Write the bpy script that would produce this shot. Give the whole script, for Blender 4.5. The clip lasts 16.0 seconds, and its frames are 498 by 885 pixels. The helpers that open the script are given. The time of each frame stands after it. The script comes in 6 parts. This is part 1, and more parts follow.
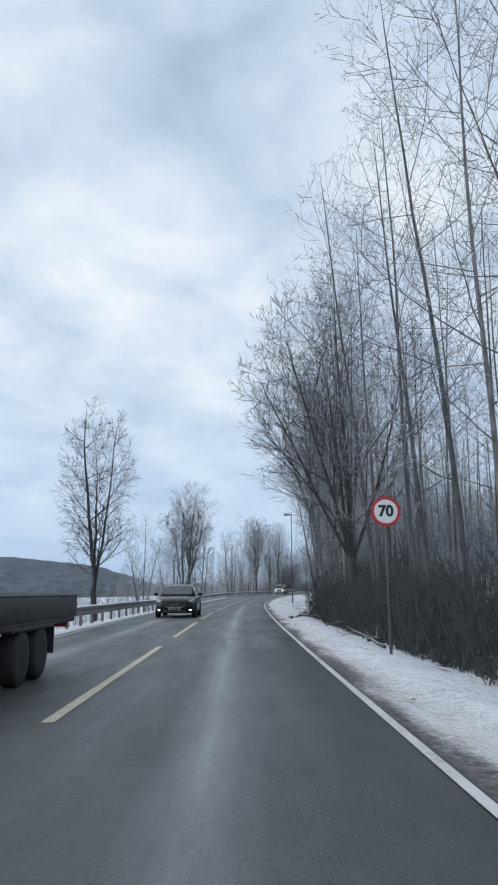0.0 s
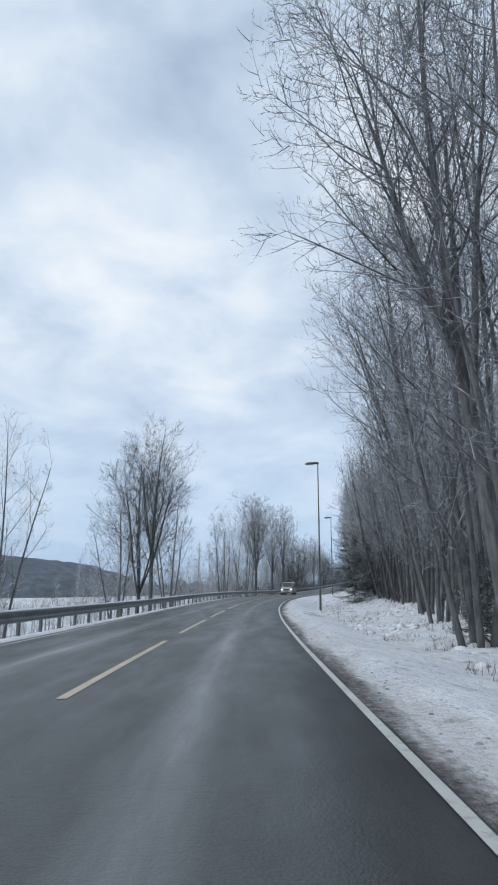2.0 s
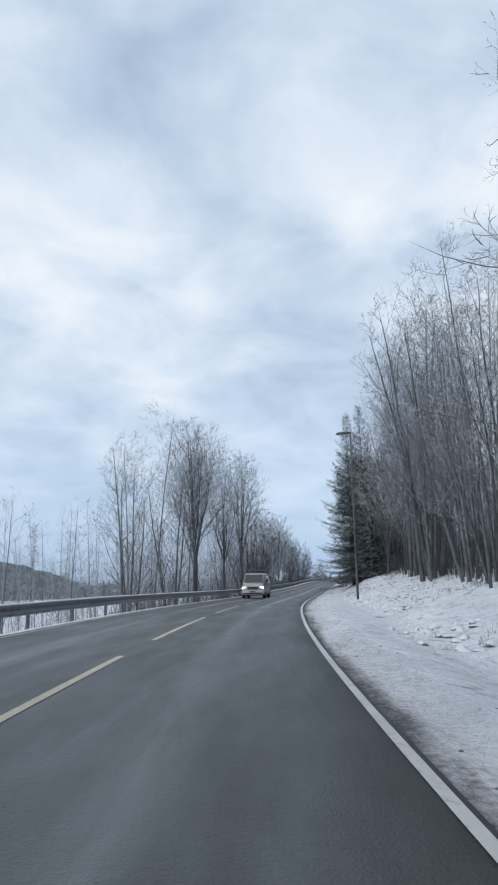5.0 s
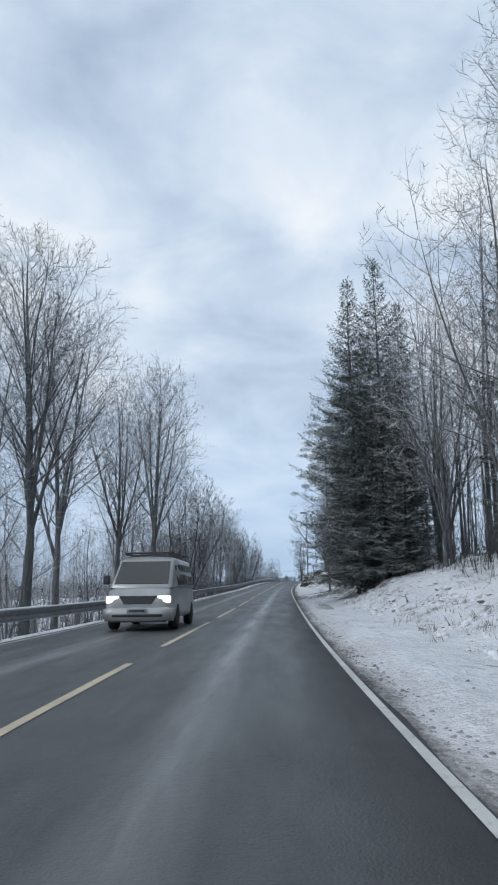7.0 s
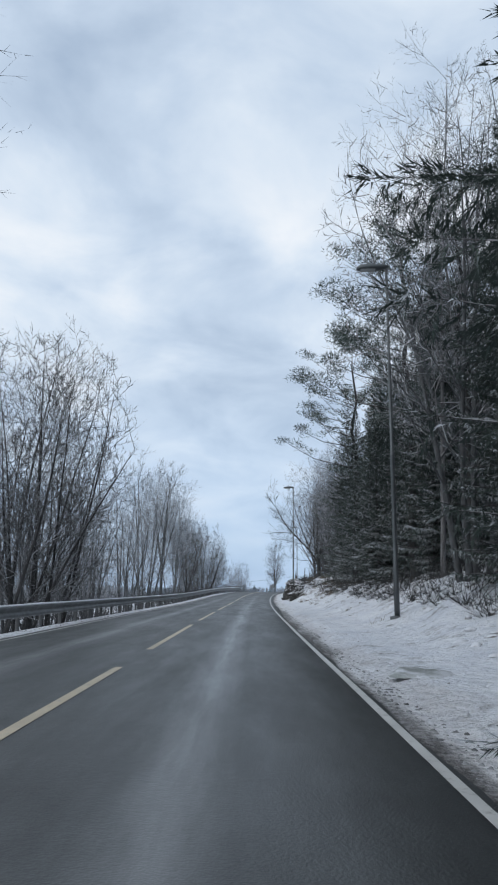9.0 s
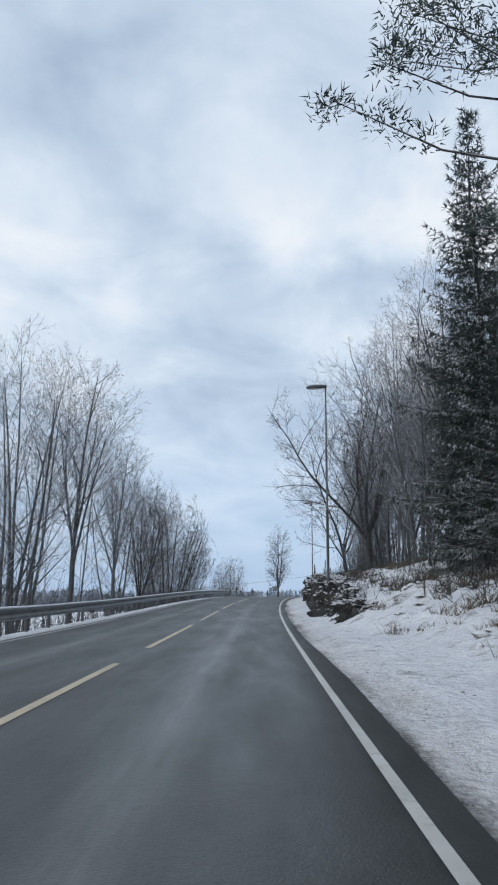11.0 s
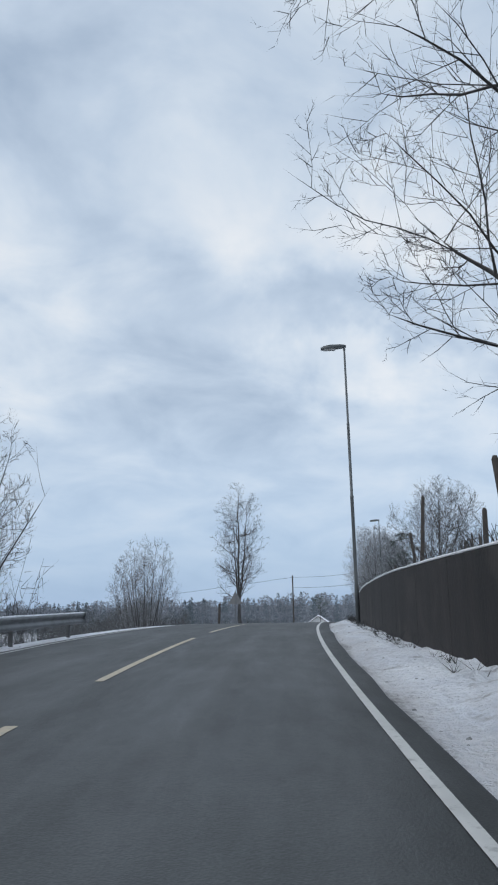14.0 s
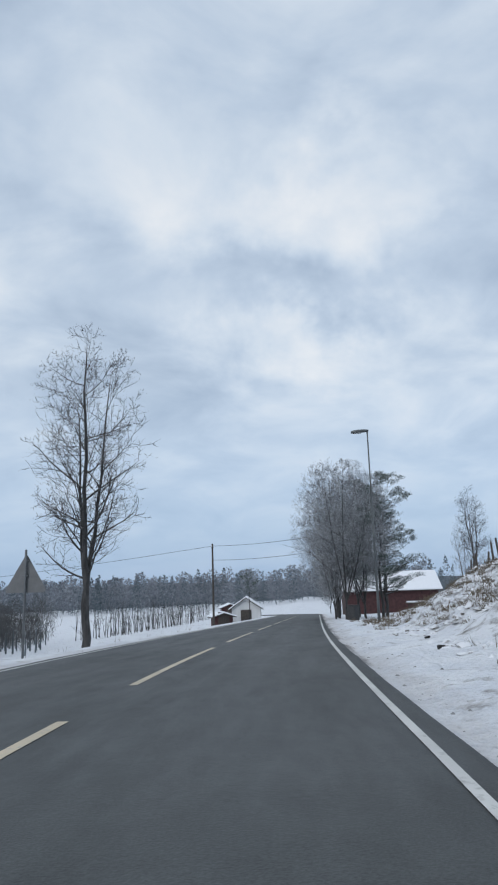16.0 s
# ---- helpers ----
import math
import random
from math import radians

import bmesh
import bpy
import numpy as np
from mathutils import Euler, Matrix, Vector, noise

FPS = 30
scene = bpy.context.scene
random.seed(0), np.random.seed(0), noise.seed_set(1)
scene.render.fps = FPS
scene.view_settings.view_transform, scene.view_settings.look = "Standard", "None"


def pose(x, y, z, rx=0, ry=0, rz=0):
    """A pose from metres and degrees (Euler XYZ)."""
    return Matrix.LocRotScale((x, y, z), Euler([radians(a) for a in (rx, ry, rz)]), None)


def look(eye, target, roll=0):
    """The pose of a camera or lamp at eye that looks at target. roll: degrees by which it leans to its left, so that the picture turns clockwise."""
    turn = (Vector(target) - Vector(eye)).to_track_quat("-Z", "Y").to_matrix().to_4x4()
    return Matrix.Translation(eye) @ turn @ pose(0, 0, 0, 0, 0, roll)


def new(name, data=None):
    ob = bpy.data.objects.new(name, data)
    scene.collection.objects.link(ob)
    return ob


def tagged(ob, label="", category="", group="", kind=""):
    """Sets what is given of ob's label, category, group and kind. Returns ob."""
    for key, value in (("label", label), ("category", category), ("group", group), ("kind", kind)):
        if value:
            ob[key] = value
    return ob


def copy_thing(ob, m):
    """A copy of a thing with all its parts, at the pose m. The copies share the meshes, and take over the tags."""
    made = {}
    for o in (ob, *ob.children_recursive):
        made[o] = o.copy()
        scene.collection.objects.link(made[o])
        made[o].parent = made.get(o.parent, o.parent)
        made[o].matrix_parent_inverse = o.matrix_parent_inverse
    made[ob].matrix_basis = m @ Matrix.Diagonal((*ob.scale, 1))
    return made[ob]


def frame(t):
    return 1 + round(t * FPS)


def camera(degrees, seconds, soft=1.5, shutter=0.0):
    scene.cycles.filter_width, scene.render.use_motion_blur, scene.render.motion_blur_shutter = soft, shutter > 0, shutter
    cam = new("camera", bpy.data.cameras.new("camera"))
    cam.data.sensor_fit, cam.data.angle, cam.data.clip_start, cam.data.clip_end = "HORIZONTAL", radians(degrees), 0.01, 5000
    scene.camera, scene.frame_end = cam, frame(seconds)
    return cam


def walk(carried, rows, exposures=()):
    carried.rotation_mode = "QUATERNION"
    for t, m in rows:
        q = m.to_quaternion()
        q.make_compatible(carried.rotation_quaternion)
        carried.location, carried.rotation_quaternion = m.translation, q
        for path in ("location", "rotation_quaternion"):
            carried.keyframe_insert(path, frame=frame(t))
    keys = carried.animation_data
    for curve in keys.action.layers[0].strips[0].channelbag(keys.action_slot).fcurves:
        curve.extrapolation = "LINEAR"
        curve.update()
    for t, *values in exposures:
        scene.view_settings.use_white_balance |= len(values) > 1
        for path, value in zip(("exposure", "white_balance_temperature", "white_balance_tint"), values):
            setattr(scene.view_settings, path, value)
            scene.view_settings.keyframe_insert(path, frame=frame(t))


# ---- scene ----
cam = camera(38.78, 16.0, soft=2.1, shutter=0.0)
PATH = [
    (0, pose(1.623, 10.113, 1.050, 101.916, 0.116, -0.868)),
    (0.5, pose(1.720, 18.845, 1.026, 101.934, 0.149, -0.877)),
    (1, pose(1.834, 27.547, 1.010, 101.960, 0.174, -0.916)),
    (1.5, pose(1.955, 36.205, 1.014, 101.954, 0.053, -0.944)),
    (2, pose(2.106, 44.868, 1.021, 101.896, -0.010, -1.077)),
    (2.5, pose(2.277, 53.542, 1.017, 101.838, -0.123, -1.237)),
    (3, pose(2.506, 62.321, 1.006, 101.839, 0.234, -1.533)),
    (3.5, pose(2.824, 71.260, 1.006, 101.864, 0.552, -2.096)),
    (4, pose(3.234, 80.215, 1.031, 101.905, 0.681, -2.813)),
    (4.5, pose(3.785, 89.152, 1.089, 101.818, 0.802, -3.905)),
    (5, pose(4.510, 98.096, 1.173, 101.755, 0.944, -5.152)),
    (5.5, pose(5.439, 107.047, 1.270, 101.722, 1.072, -6.444)),
    (6, pose(6.578, 116.006, 1.366, 101.722, 1.130, -7.674)),
    (6.5, pose(7.913, 124.977, 1.447, 101.762, 1.044, -8.738)),
    (7, pose(9.419, 133.968, 1.502, 101.803, 0.685, -9.683)),
    (7.5, pose(11.089, 142.935, 1.542, 101.940, 0.153, -10.551)),
    (8, pose(12.883, 151.847, 1.589, 102.162, -0.250, -11.286)),
    (8.5, pose(14.788, 160.718, 1.661, 102.397, -0.512, -11.861)),
    (9, pose(16.755, 169.553, 1.761, 102.653, -0.735, -12.346)),
    (9.5, pose(18.741, 178.238, 1.889, 102.773, -0.802, -12.543)),
    (10, pose(20.744, 186.818, 2.034, 102.817, -0.771, -12.558)),
    (10.5, pose(22.761, 195.340, 2.186, 102.844, -0.683, -12.499)),
    (11, pose(24.781, 203.854, 2.334, 102.916, -0.564, -12.468)),
    (11.5, pose(26.791, 212.409, 2.484, 103.090, -0.427, -12.565)),
    (12, pose(28.771, 221.060, 2.653, 103.206, -0.216, -12.758)),
    (12.5, pose(30.773, 229.713, 2.858, 103.351, 0.119, -13.116)),
    (13, pose(32.890, 238.259, 3.115, 103.526, 0.243, -13.910)),
    (13.5, pose(35.168, 246.709, 3.397, 103.629, 0.455, -14.903)),
    (14, pose(37.652, 255.028, 3.682, 103.549, 0.998, -16.048)),
    (14.5, pose(40.359, 263.214, 3.948, 103.250, 1.601, -17.333)),
    (15, pose(43.291, 271.514, 4.165, 102.850, 1.809, -18.781)),
    (15.5, pose(46.406, 279.743, 4.284, 102.233, 1.816, -20.490)),
    (16, pose(49.717, 287.856, 4.276, 101.605, 1.690, -22.153)),
]

# road centre line: curvature (1/10 km, right positive) and grade (%) every 12 m from s = -24 m
CURVE = [-8.4, -5.4, -2.5, 0.5, 4.1, 7.8, 6.7, 6.9, 10.5, 17.6, 25.2, 28, 28.2, 25.6, 16.2, 4.6, 0.9, 2.2, 3.1, 3.3, 3.9, 5.9, 11.9, 22.3, 33.4, 38.6, 39.3, 31.7, 17.4, 6.7, -0.5, 0, 0, 0, 0, 0, 0, 0, 0, 0, 0, 0, 0, 0]
GRADE = [-0.3, -0.3, -0.3, -0.3, -0.21, 0.15, -0.02, -0.17, 0.1, 0.6, 1, 1.12, 0.95, 0.55, 0.37, 0.73, 1.13, 1.58, 1.75, 1.68, 1.72, 2.22, 3.07, 3.33, 3.13, 2.23, 0.39, -1.76, -3, -3, -3, -3, -3, -3, -3, -3, -3, -3, -1, -1, -1, 0, 0, 0]
LANE_R = [2.89, 3.01, 3.02, 3.06, 3.11, 3.08, 3.06, 2.94, 2.96, 3.09, 3.15, 3.00, 2.95]   # centre line to edge line, every 30 m from s = 0
LANE_L = [2.89, 3.03, 3.21, 3.40, 3.48, 3.41, 3.29, 3.20, 3.18, 3.11, 3.01, 2.96, 2.98]

walk(cam, PATH, [(0, 0.22), (9, 0.20), (12, 0.15), (14, 0.06), (16, 0.04)])

# ---------------------------------------------------------------- light
world = bpy.data.worlds.new("winter_sky")
scene.world = world
world.use_nodes = True
wn, wl = world.node_tree.nodes, world.node_tree.links
wn.clear()


def wnode(kind, **inputs):
    nd = wn.new(kind)
    for key, value in inputs.items():
        nd.inputs[key.replace("_", " ")].default_value = value
    return nd


SUN_AZ, SUN_EL = 248.0, 32.0   # degrees, clockwise from +y
sky = wn.new("ShaderNodeTexSky")
sky.sky_type, sky.sun_disc = "NISHITA", False
sky.sun_elevation, sky.sun_rotation = radians(SUN_EL), radians(SUN_AZ)
sky.air_density, sky.dust_density = 1.0, 1.5
clear = wnode("ShaderNodeMix")
clear.data_type, clear.blend_type = "RGBA", "MULTIPLY"
clear.inputs[0].default_value = 1.0
clear.inputs[7].default_value = (0.10, 0.10, 0.10, 1)
wl.new(sky.outputs[0], clear.inputs[6])
tc = wn.new("ShaderNodeTexCoord")
sep = wn.new("ShaderNodeSeparateXYZ")
wl.new(tc.outputs["Generated"], sep.inputs[0])
up = wnode("ShaderNodeMath")
up.operation = "MAXIMUM"
up.inputs[1].default_value = 0.0
wl.new(sep.outputs[2], up.inputs[0])
lift = wnode("ShaderNodeMath")
lift.operation = "ADD"
lift.inputs[1].default_value = 0.30
wl.new(up.outputs[0], lift.inputs[0])
flat = wn.new("ShaderNodeVectorMath")
flat.operation = "DIVIDE"
comb = wn.new("ShaderNodeCombineXYZ")
for i in range(3):
    wl.new(lift.outputs[0], comb.inputs[i])
wl.new(tc.outputs["Generated"], flat.inputs[0])
wl.new(comb.outputs[0], flat.inputs[1])


def cloud_noise(scale, detail, rough, shift, distortion=0.0):
    mp = wn.new("ShaderNodeMapping")
    mp.inputs["Location"].default_value = shift
    wl.new(flat.outputs[0], mp.inputs[0])
    nz = wnode("ShaderNodeTexNoise", Scale=scale, Detail=detail, Roughness=rough, Distortion=distortion)
    wl.new(mp.outputs[0], nz.inputs["Vector"])
    return nz


def ramp(source, stops, nodes, links):
    rp = nodes.new("ShaderNodeValToRGB")
    el = rp.color_ramp.elements
    while len(el) < len(stops):
        el.new(0.5)
    for e, (pos, col) in zip(el, stops):
        e.position, e.color = pos, (*col, 1)
    links.new(source, rp.inputs[0])
    return rp


big = cloud_noise(3.3, 6.0, 0.52, (5.3, 2.9, 0.0), 0.35)
ragged = wnode("ShaderNodeTexNoise", Scale=5.5, Detail=5.0, Roughness=0.58)
wl.new(tc.outputs["Generated"], ragged.inputs["Vector"])
frayed = wn.new("ShaderNodeVectorMath")
frayed.operation = "MULTIPLY_ADD"
frayed.inputs[1].default_value = (0.30, 0.30, 0.30)
wl.new(ragged.outputs["Color"], frayed.inputs[0])
wl.new(tc.outputs["Generated"], frayed.inputs[2])


def cloud_bank(source, azimuth, elevation, wide, amount):
    """A broad thin or thick place in the cloud cover, with ragged edges."""
    a, e = radians(azimuth), radians(elevation)
    off = wn.new("ShaderNodeVectorMath")
    off.operation = "SUBTRACT"
    off.inputs[1].default_value = (math.sin(a) * math.cos(e) + 0.15, math.cos(a) * math.cos(e) + 0.15, math.sin(e) + 0.15)
    wl.new(frayed.outputs[0], off.inputs[0])
    squash = wn.new("ShaderNodeVectorMath")
    squash.operation = "MULTIPLY"
    squash.inputs[1].default_value = (1.0, 1.0, 1.7)
    wl.new(off.outputs[0], squash.inputs[0])
    size = wn.new("ShaderNodeVectorMath")
    size.operation = "LENGTH"
    wl.new(squash.outputs[0], size.inputs[0])
    fade = wn.new("ShaderNodeMapRange")
    fade.interpolation_type = "SMOOTHSTEP"
    for key, value in (("From Min", 0.0), ("From Max", wide), ("To Min", amount), ("To Max", 0.0)):
        fade.inputs[key].default_value = value
    wl.new(size.outputs["Value"], fade.inputs["Value"])
    total = wnode("ShaderNodeMath")
    total.operation = "ADD"
    wl.new(source, total.inputs[0])
    wl.new(fade.outputs[0], total.inputs[1])
    return total.outputs[0]


cover = big.outputs[0]
for bank in ((-6.5, 27.5, 0.28, 0.10), (-13, 22, 0.24, 0.06), (-8, 36, 0.26, -0.08), (-2, 16.5, 0.30, -0.05), (4, 31, 0.20, 0.05), (1, 41, 0.26, -0.05),
             (16, 31, 0.28, 0.08), (25.0, 19.8, 0.17, 0.20), (31, 29.5, 0.20, 0.20), (30, 19, 0.16, 0.15), (19, 27, 0.14, 0.08), (9, 25, 0.22, -0.06), (27, 24.5, 0.16, -0.10), (24, 36, 0.20, -0.07), (13, 19, 0.32, -0.07), (6, 38, 0.20, 0.09),
             (37, 24, 0.16, -0.09), (20, 25, 0.16, -0.06), (-3, 10, 0.30, -0.03)):
    cover = cloud_bank(cover, *bank)
tone = ramp(cover, [(0.22, (0.385, 0.485, 0.625)), (0.42, (0.54, 0.645, 0.78)), (0.55, (0.665, 0.755, 0.86)), (0.74, (0.84, 0.88, 0.925))], wn, wl)
low = ramp(sep.outputs[2], [(0.0, (0.35, 0.50, 0.725)), (0.10, (0.41, 0.56, 0.775)), (0.24, (0.50, 0.64, 0.83))], wn, wl)
band = ramp(sep.outputs[2], [(0.03, (0.15,) * 3), (0.30, (1, 1, 1))], wn, wl)
cloud = wn.new("ShaderNodeMix")
cloud.data_type = "RGBA"
wl.new(band.outputs[0], cloud.inputs[0])
wl.new(low.outputs[0], cloud.inputs[6])
wl.new(tone.outputs[0], cloud.inputs[7])
both = wn.new("ShaderNodeMix")
both.data_type = "RGBA"
both.inputs[0].default_value = 0.88
wl.new(clear.outputs[2], both.inputs[6])
wl.new(cloud.outputs[2], both.inputs[7])
bg = wnode("ShaderNodeBackground", Strength=1.0)
wl.new(both.outputs[2], bg.inputs[0])
out = wn.new("ShaderNodeOutputWorld")
wl.new(bg.outputs[0], out.inputs[0])

sun_data = bpy.data.lights.new("sun", "SUN")
sun_data.energy, sun_data.angle, sun_data.color = 0.8, radians(40), (1.0, 0.97, 0.93)
sun = new("sun", sun_data)
az, el_ = radians(SUN_AZ), radians(SUN_EL)
sun.matrix_world = look((math.sin(az) * 50, math.cos(az) * 50, 50 * math.tan(el_)), (0, 0, 0))


# ---------------------------------------------------------------- materials
class Mat:
    """A node material under construction: a Principled shader with helpers for procedural inputs."""

    def __init__(self, name, rough=0.7, metal=0.0, spec=0.5):
        self.m = bpy.data.materials.new(name)
        self.m.use_nodes = True
        self.n, self.l = self.m.node_tree.nodes, self.m.node_tree.links
        self.b = self.n["Principled BSDF"]
        self.b.inputs["Roughness"].default_value = rough
        self.b.inputs["Metallic"].default_value = metal
        self.b.inputs["Specular IOR Level"].default_value = spec

    def node(self, kind, **inputs):
        nd = self.n.new(kind)
        for key, value in inputs.items():
            nd.inputs[key.replace("_", " ")].default_value = value
        return nd

    def coords(self, kind="Object", scale=(1, 1, 1)):
        t = self.n.new("ShaderNodeTexCoord")
        mp = self.n.new("ShaderNodeMapping")
        mp.inputs["Scale"].default_value = scale
        self.l.new(t.outputs[kind], mp.inputs[0])
        return mp.outputs[0]

    def noise(self, scale, detail=4.0, rough=0.55, kind="Object", stretch=(1, 1, 1)):
        nz = self.node("ShaderNodeTexNoise", Scale=scale, Detail=detail, Roughness=rough)
        self.l.new(self.coords(kind, stretch), nz.inputs["Vector"])
        return nz.outputs[0]

    def ramp(self, source, stops):
        return ramp(source, stops, self.n, self.l).outputs[0]

    def mix(self, fac, a, b, blend="MIX"):
        mx = self.n.new("ShaderNodeMix")
        mx.data_type, mx.blend_type = "RGBA", blend
        for i, v in ((0, fac), (6, a), (7, b)):
            if isinstance(v, (int, float)):
                mx.inputs[i].default_value = v
            elif isinstance(v, tuple):
                mx.inputs[i].default_value = (*v, 1)
            else:
                self.l.new(v, mx.inputs[i])
        return mx.outputs[2]

    def math(self, op, a, b=0.0):
        mt = self.n.new("ShaderNodeMath")
        mt.operation = op
        for i, v in enumerate((a, b)):
            if isinstance(v, (int, float)):
                mt.inputs[i].default_value = v
            else:
                self.l.new(v, mt.inputs[i])
        return mt.outputs[0]

    def normal_z(self):
        g = self.n.new("ShaderNodeNewGeometry")
        s = self.n.new("ShaderNodeSeparateXYZ")
        self.l.new(g.outputs["Normal"], s.inputs[0])
        return s.outputs[2]

    def uv(self):
        t = self.n.new("ShaderNodeUVMap")
        s = self.n.new("ShaderNodeSeparateXYZ")
        self.l.new(t.outputs[0], s.inputs[0])
        return s.outputs[0], s.outputs[1]

    def random(self):
        return self.n.new("ShaderNodeObjectInfo").outputs["Random"]

    def color(self, socket):
        if isinstance(socket, tuple):
            self.b.inputs["Base Color"].default_value = (*socket, 1)
        else:
            self.l.new(socket, self.b.inputs["Base Color"])
        return self

    def rough(self, socket):
        self.l.new(socket, self.b.inputs["Roughness"])
        return self

    def bump(self, height, strength=0.3, distance=0.02):
        bp = self.node("ShaderNodeBump", Strength=strength, Distance=distance)
        self.l.new(height, bp.inputs["Height"])
        self.l.new(bp.outputs[0], self.b.inputs["Normal"])
        return self


def simple(name, color, rough=0.6, metal=0.0, var=0.25, scale=6.0):
    mt = Mat(name, rough, metal)
    nz = mt.noise(scale)
    lo, hi = tuple(c * (1 - var) for c in color), tuple(min(1, c * (1 + var)) for c in color)
    return mt.color(mt.ramp(nz, [(0.3, lo), (0.7, hi)])).bump(mt.noise(scale * 8), 0.15, 0.005).m


def make_asphalt():
    mt = Mat("damp_asphalt", 0.5)
    lat, along = mt.uv()
    grain = mt.noise(60.0, 3.0)
    patch = mt.noise(0.35, 5.0, 0.6)
    base = mt.ramp(patch, [(0.3, (0.040, 0.0445, 0.0455)), (0.7, (0.063, 0.069, 0.0705))])
    base = mt.mix(0.5, base, mt.ramp(grain, [(0.35, (0.030, 0.033, 0.034)), (0.7, (0.090, 0.0975, 0.099))]))
    mottle = mt.ramp(mt.noise(1.0, 5.0, 0.65, "UV", (2.6, 1.1, 1)), [(0.32, (0.68,) * 3), (0.68, (1.25,) * 3)])
    base = mt.mix(0.8, base, mottle, "MULTIPLY")
    # sky sheen painted pale between both lanes' wheel tracks, fading out over the brow
    strip = None
    for centre, half in ((1.42, 0.36), (-1.65, 0.40)):
        d = mt.math("ABSOLUTE", mt.math("SUBTRACT", lat, centre))
        k = mt.math("MAXIMUM", mt.math("SUBTRACT", 1.0, mt.math("DIVIDE", d, half)), 0.0)
        strip = k if strip is None else mt.math("ADD", strip, k)
    stretch = mt.ramp(mt.math("DIVIDE", along, 400.0), [(0.0, (0.95,) * 3), (0.15, (0.85,) * 3), (0.19, (0.40,) * 3), (0.31, (0.50,) * 3), (0.35, (1, 1, 1)), (0.50, (0.9,) * 3), (0.58, (0.40,) * 3), (0.70, (0.06,) * 3)])
    streak = mt.noise(0.5, 6.0, 0.7, "UV", (5.0, 0.42, 1))
    # strength of the painted sheen, broken up by streaks
    worn = mt.math("MULTIPLY", strip, mt.math("MAXIMUM", mt.math("MULTIPLY", mt.math("SUBTRACT", streak, 0.24), 2.5), 0.0))
    worn = mt.math("MULTIPLY", worn, stretch)
    base = mt.mix(mt.math("MINIMUM", mt.math("MULTIPLY", worn, 0.8), 0.85), base, (0.22, 0.225, 0.232))
    mt.color(base)
    wet = mt.ramp(mt.noise(0.9, 5.0, 0.65, "UV", (1.6, 0.22, 1)), [(0.32, (0.40,) * 3), (0.68, (0.58,) * 3)])
    wet = mt.mix(mt.math("MINIMUM", mt.math("MULTIPLY", worn, 0.9), 0.75), wet, (0.25,) * 3)
    dry = mt.ramp(mt.math("DIVIDE", along, 400.0), [(0.60, (0, 0, 0)), (0.72, (0.16,) * 3)])
    mt.rough(mt.math("ADD", wet, dry))
    return mt.bump(mt.math("ADD", grain, mt.math("MULTIPLY", mt.noise(14.0, 4.0, 0.6), 0.9)), 0.55, 0.009).m


def make_snow(name):
    mt = Mat(name, 0.75, spec=0.25)
    n1, n2 = mt.noise(0.6, 5.0, 0.6), mt.noise(7.0, 4.0, 0.6)
    base = mt.ramp(n1, [(0.3, (0.68, 0.71, 0.77)), (0.65, (0.83, 0.85, 0.88))])
    base = mt.mix(mt.ramp(n2, [(0.45, (0, 0, 0)), (0.75, (0.4,) * 3)]), base, (0.60, 0.63, 0.69))
    lat, along = mt.uv()
    off = mt.math("SUBTRACT", mt.math("ABSOLUTE", lat), 3.15)
    # dead grass, twigs and soil that show through on the rough banks
    tuft = mt.noise(1.7, 7.0, 0.74)
    steep = mt.ramp(mt.normal_z(), [(0.74, (0.13,) * 3), (0.985, (0.0,) * 3)])
    show = mt.ramp(mt.math("ADD", tuft, steep), [(0.56, (0, 0, 0)), (0.72, (0.9,) * 3)])
    inner = mt.ramp(mt.math("ADD", off, mt.math("MULTIPLY", n1, 0.8)), [(0.9, (0, 0, 0)), (1.0, (1, 1, 1))])
    soil = mt.ramp(mt.noise(4.0), [(0.35, (0.070, 0.062, 0.056)), (0.7, (0.24, 0.215, 0.195))])
    base = mt.mix(mt.math("MULTIPLY", show, inner), base, soil)
    # a greyer, slightly brown band of old ploughed snow along the asphalt
    drift = mt.noise(1.0, 5.0, 0.62, "UV", (2.2, 0.30, 1))
    speck = mt.noise(11.0, 6.0, 0.75)
    old = mt.math("SUBTRACT", mt.math("ADD", 1.0, mt.math("MULTIPLY", mt.math("SUBTRACT", drift, 0.5), 1.4)), mt.math("MULTIPLY", off, 0.75))
    base = mt.mix(mt.ramp(mt.math("ADD", old, mt.math("MULTIPLY", mt.math("SUBTRACT", speck, 0.5), 0.5)), [(0.25, (0, 0, 0)), (0.85, (0.62,) * 3)]), base, (0.46, 0.435, 0.425))
    # grit and slush thrown up beside the carriageway
    slush = mt.math("SUBTRACT", mt.math("ADD", 0.47, mt.math("MULTIPLY", mt.math("SUBTRACT", drift, 0.5), 1.4)), mt.math("MULTIPLY", off, 1.35))
    slush = mt.math("ADD", slush, mt.math("MULTIPLY", mt.math("SUBTRACT", speck, 0.5), 0.9))
    base = mt.mix(mt.ramp(slush, [(0.0, (0, 0, 0)), (0.42, (0.92,) * 3)]), base, mt.ramp(mt.noise(9.0, 5.0, 0.7), [(0.36, (0.028, 0.026, 0.025)), (0.70, (0.20, 0.19, 0.185))]))
    mt.color(base)
    lumps = mt.math("MULTIPLY", mt.noise(2.6, 5.0, 0.68), 1.8)
    return mt.bump(mt.math("ADD", mt.math("ADD", mt.math("MULTIPLY", n2, 0.7), n1), lumps), 0.85, 0.13).m


